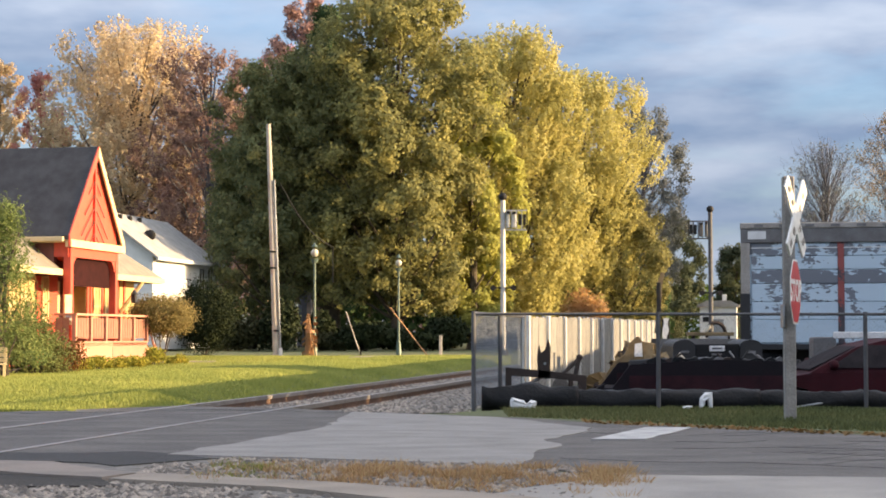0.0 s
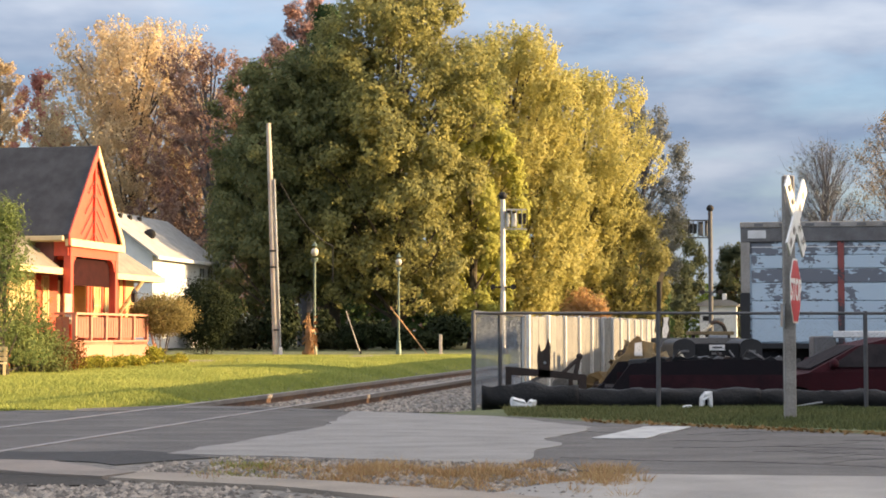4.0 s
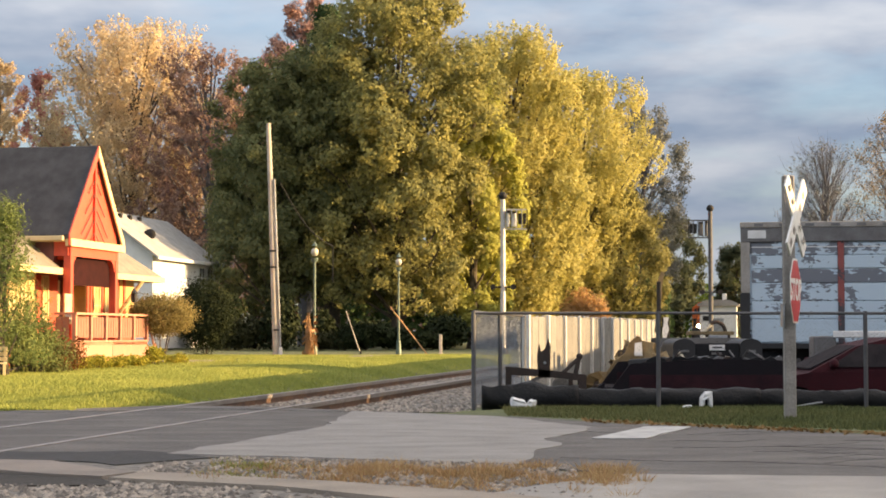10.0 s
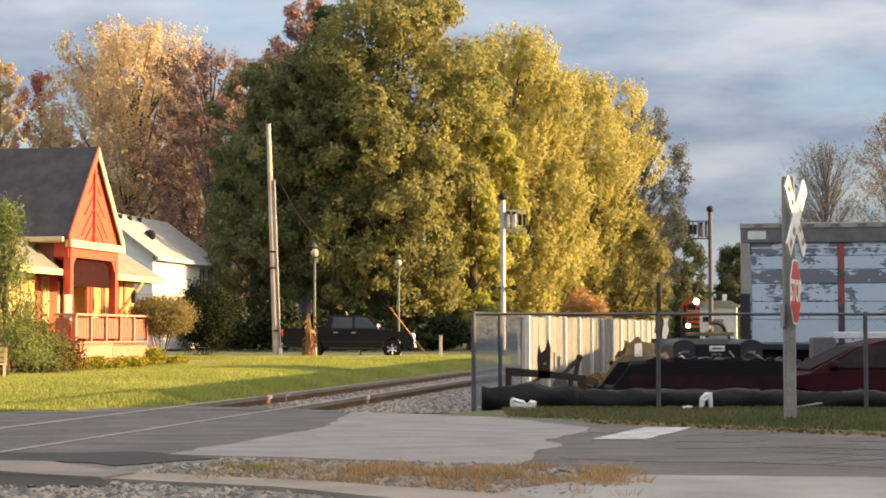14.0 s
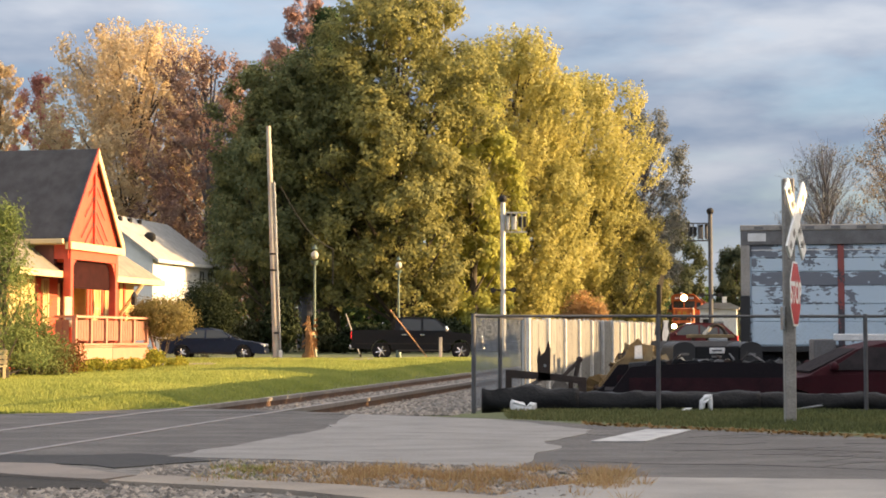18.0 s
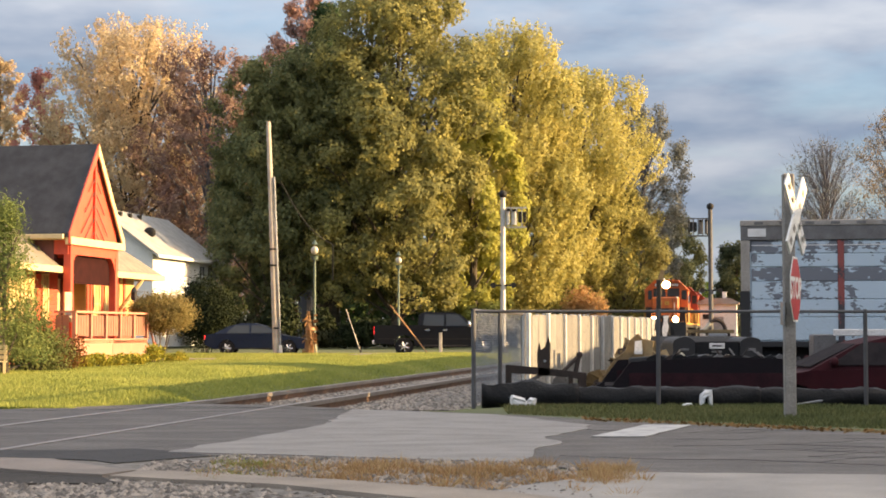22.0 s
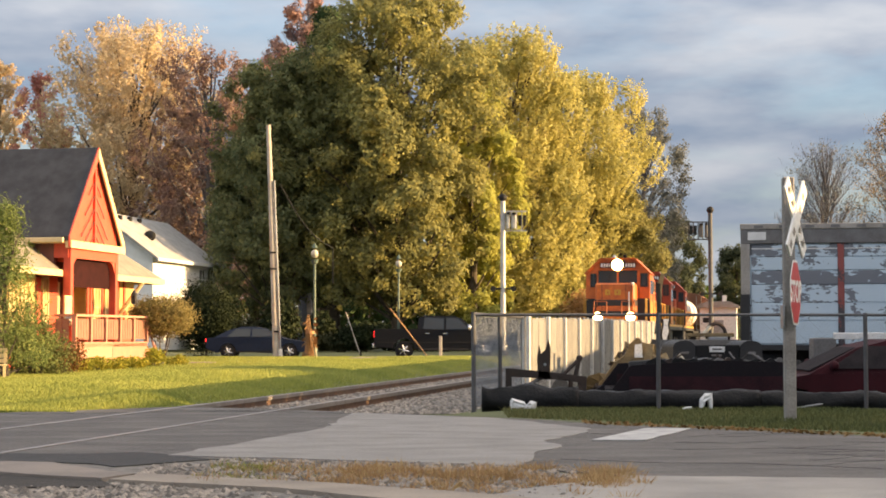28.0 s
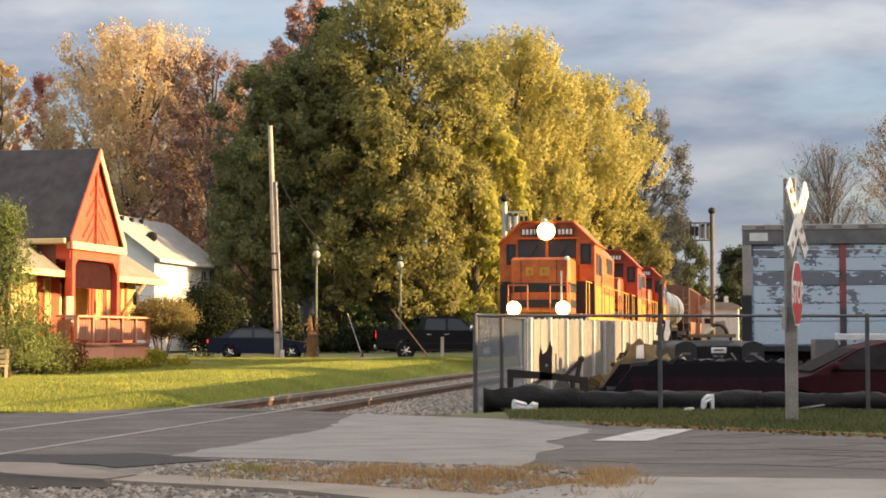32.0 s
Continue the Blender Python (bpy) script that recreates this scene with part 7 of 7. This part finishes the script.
    for x, y, z, ln_, a in ((4.25, 29.4, 0.35, 0.55, -25), (4.5, 29.2, 0.28, 0.4, -12), (8.6, 26.4, 0.5, 1.2, 8)):
        solo("pale_strip", box(B(), -ln_ / 2, ln_ / 2, -0.04, 0.04, -0.03, 0.03, 0.01), HOSE, pose(x, y, z, 0, a, 0), "pale bent strip of trim on the scrap", "scrap", "strips")
    bm = B()
    bend = [(4.02, 0.62), (4.12, 0.50), (4.24, 0.44), (4.36, 0.42), (4.44, 0.36)]
    for a, b in zip(bend, bend[1:]):
        rod(bm, (a[0], 29.0, a[1]), (b[0], 29.0, b[1]), 0.035, seg=6)
    rod(bm, (4.30, 29.0, 0.43), (4.44, 29.0, 0.43), 0.03, seg=6)
    solo("bent_trim", bm, HOSE, Matrix(), "pale bent bumper trim lying on the scrap", "scrap", "strips")
    solo("long_pipe", rod(B(), (4.35, 21.85, -0.02), (5.35, 21.9, 0.14), 0.014, seg=8), STEEL, Matrix(), "thin grey pipe leaning by the fence", "pipe")
    crumple("plastic_bag", 1.02, 21.66, -0.01, [(-0.165, 0.0), (-0.17, 0.12), (-0.15, 0.15), (-0.06, 0.125), (0.02, 0.105), (0.045, 0.065), (0.10, 0.12), (0.165, 0.10), (0.17, 0.02), (0.05, 0.0)], "crumpled white plastic bag by the fence", 2)
    crumple("plastic_strip", 3.36, 21.74, 0.0, [(-0.085, 0.0), (-0.075, 0.13), (-0.02, 0.205), (0.08, 0.205), (0.09, 0.12), (0.085, 0.0), (0.045, 0.0), (0.05, 0.13), (0.015, 0.16), (-0.03, 0.12), (-0.045, 0.0)], "twisted white plastic strip over the black roll", 5)
    crumple("paper_scrap", 3.10, 21.55, 0.0, [(-0.06, 0.0), (-0.07, 0.02), (-0.02, 0.035), (0.05, 0.04), (0.06, 0.01)], "flat white scrap on the grass", 8)


def maroon_car():
    top, _ = saloon(MAROONCAR, "maroon_car", "old maroon saloon car parked behind the fence")
    top.matrix_world = pose(4.45, 27.0, -0.57, 0, 0, 180)
    for ob in top.children_recursive:
        if ob.type == "MESH" and ob.data.materials[0] == GLASS:
            ob.data.materials[0] = MATTEGLASS
    return top


def hut():
    top = thing("trackside_hut", pose(21.42, 132.0, 0, 0, 0, TURN), "small white railway equipment hut with a low roof", "hut")
    part("wall", box(B(), -1.42, 1.42, 0, 2.4, 0, 3.1, 0.02), WHITEWALL, top)
    part("roof", prism(B(), [(-1.62, 3.06), (1.62, 3.06), (1.62, 3.2), (0.9, 3.55), (-0.9, 3.55), (-1.62, 3.2)], "y", -0.25, 2.65), GREYCAR, top)
    part("door", box(B(), -0.5, 0.4, -0.03, 0.0, 0.1, 2.1), STEEL, top)
    part("vent", box(B(), -1.2, -0.7, -0.03, 0.0, 1.9, 2.3), DARKMETAL, top)
    part("chimney", box(B(), 0.3, 0.62, 1.0, 1.3, 3.4, 4.05), WHITEWALL, top)


def shade_sheds():
    """Plain sheds out of view, added at right to shade crossing, yard and undergrowth."""
    for x0, x1, y0, y1, h in ((14.0, 26.0, -24.0, 18.9, 4.2), (14.0, 22.0, 19.2, 24.4, 3.4), (14.0, 17.0, 24.9, 35.5, 2.6), (38.0, 52.0, 95.0, 116.5, 9.6)):
        top = thing("roadside_shed", pose((x0 + x1) / 2, (y0 + y1) / 2, 0), "plain grey unseen shed added to cast shade", "building")
        w, d = (x1 - x0) / 2, (y1 - y0) / 2
        part("wall", box(B(), -w, w, -d, d, 0, h - 0.3), CONCRETE, top)
        part("roof", box(B(), -w - 0.3, w + 0.3, -d - 0.3, d + 0.3, h - 0.3, h), TRIMGREY, top)


yard_ground()
box_trailer()
black_roll()
steel_frame()
flat_trailer()
scrap_mound()
bent_panel()
old_truck()
yard_clutter()
maroon_car()
hut()
shade_sheds()


# ---- shrubs round the station
OLIVE = leafy("olive_shrub_leaves", [(0.085, 0.10, 0.038), (0.15, 0.165, 0.058), (0.23, 0.225, 0.085)])
CEDAR_LEAF = leafy("young_cedar_leaves", [(0.09, 0.125, 0.045), (0.155, 0.20, 0.065), (0.26, 0.28, 0.09)])


def garden():
    shrub("round_shrub", -11.48, 69.0, 3.0, 2.8, 2.8, TANBUSH, "clipped round golden shrub on bare stems", 24000, 0.08, 3, -0.2, 0.95, 6, n=26, clipped=True)
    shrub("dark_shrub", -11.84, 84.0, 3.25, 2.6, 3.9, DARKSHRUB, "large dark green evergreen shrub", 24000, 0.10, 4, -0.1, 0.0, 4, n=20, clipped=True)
    tree("cedar_tree", -13.0, 50.0, 5.3, 3.0, 0.3, CEDAR_LEAF, "young green evergreen beside the station", 9000, 0.14, 5, "cone", -0.35, 40)
    shrub("garden_shrub", -12.83, 53.5, 2.4, 1.6, 2.15, OLIVE, "olive green garden shrub beside the station", 6000, 0.09, 6, -0.35)
    shrub("garden_shrub", -13.5, 53.2, 2.0, 1.4, 1.7, OLIVE, "low olive green shrub against the station wall", 4500, 0.09, 8, -0.35)
    shrub("garden_shrub", -12.3, 55.5, 1.4, 1.2, 1.1, RUSTBUSH, "rusty brown shrub beside the porch", 2200, 0.09, 7, -0.3)
    for i, (x, y) in enumerate(((-12.3, 57.8), (-11.85, 58.6), (-11.4, 59.6), (-10.95, 60.8), (-10.55, 62.2), (-10.0, 63.6))):
        shrub("flower_clump", x, y, 1.0, 0.9, 0.48 if i != 4 else 0.8, FLOWER, "yellow-green flowering plants below the porch", 1100, 0.09, 20 + i, -0.28, 0, 3)
    bench = thing("park_bench", pose(-13.2, 49.0, -0.36, 0, 0, 12), "cream park bench on the lawn", "bench")
    for k in range(3):
        part("seat_slat", box(B(), -0.6, 0.6, -0.25 + 0.17 * k, -0.1 + 0.17 * k, 0.42, 0.46, 0.006), CREAM, bench)
        part("back_slat", box(B(), -0.6, 0.6, 0.27, 0.31, 0.5 + 0.15 * k, 0.62 + 0.15 * k, 0.006), CREAM, bench)
    for x in (-0.55, 0.5):
        part("leg", box(B(), x, x + 0.06, -0.25, -0.19, 0, 0.42), CREAM, bench)
        part("leg", box(B(), x, x + 0.06, 0.25, 0.31, 0, 0.92), CREAM, bench)


garden()


# ---- what moves
def roll(wheels, rows, r):
    """Turn each wheel with the way its car has gone; rows of (t, x)."""
    for w in wheels:
        loc, out = Vector(w.location), []
        for (t0, x0), (t1, x1) in zip(rows, rows[1:]):
            n = max(1, int(abs(x1 - x0) / (r * 1.3)) + 1)
            for k in range(n):
                out.append((t0 + (t1 - t0) * k / n, x0 + (x1 - x0) * k / n))
        out.append(rows[-1])
        out = [p for i, p in enumerate(out) if i == 0 or i == len(out) - 1 or frame(p[0]) > frame(out[i - 1][0])]
        walk(w, [(t, pose(loc.x, loc.y, loc.z, 0, math.degrees((x - rows[0][1]) / r), 0)) for t, x in out])


def drive(car, wheels, rows, y, z, heading, r):
    walk(car, [(t, pose(x, y, z, 0, 0, heading)) for t, x in rows])
    roll(wheels, [(t, x if heading == 0 else -x) for t, x in rows], r)


def motions():
    # the train comes on at a steady 6.85 m a second
    for unit, behind in TRAIN:
        walk(unit, [(t, pose(*spot(TRACK_U - 0.14, 51.9 - 0.5 + 6.85 * (32 - t) + behind, 0.013), 0, 0, TURN)) for t in (0, 8, 16, 24, 32)])
    drive(TRUCK, TRUCK_WHEELS, [(0, -66), (4, -44.5), (8, -25.0), (10.4, -13.2), (10.8, -10.9), (11.2, -8.6), (11.6, -7.15), (12, -5.65), (12.5, -4.1), (13, -2.95), (13.5, -2.2),
                                (14, -1.3), (14.5, -0.5), (15.5, 0.75), (16.5, 1.45), (17.5, 1.7), (19, 2.1), (20, 2.7), (20.5, 2.8), (32, 2.8)], 77.0, -0.13, 0, 0.40)
    drive(SALOON, SALOON_WHEELS, [(0, -100), (6, -60), (12, -24), (14.5, -14.6), (15.5, -11.9), (16.5, -9.6), (17, -8.85), (17.5, -8.25), (18, -7.98), (19, -7.65), (20, -7.48), (20.3, -7.3),
                                  (20.7, -6.8), (21, -6.35), (21.5, -6.08), (22, -5.97), (23, -5.92), (32, -5.92)], 76.8, -0.13, 0, 0.33)
    drive(SUV, SUV_WHEELS, [(0, 190), (19.4, -2.8), (20.0, -8.05), (20.7, -15.0), (23, -36.5), (32, -120)], 80.2, -0.13, 180, 0.36)


motions()
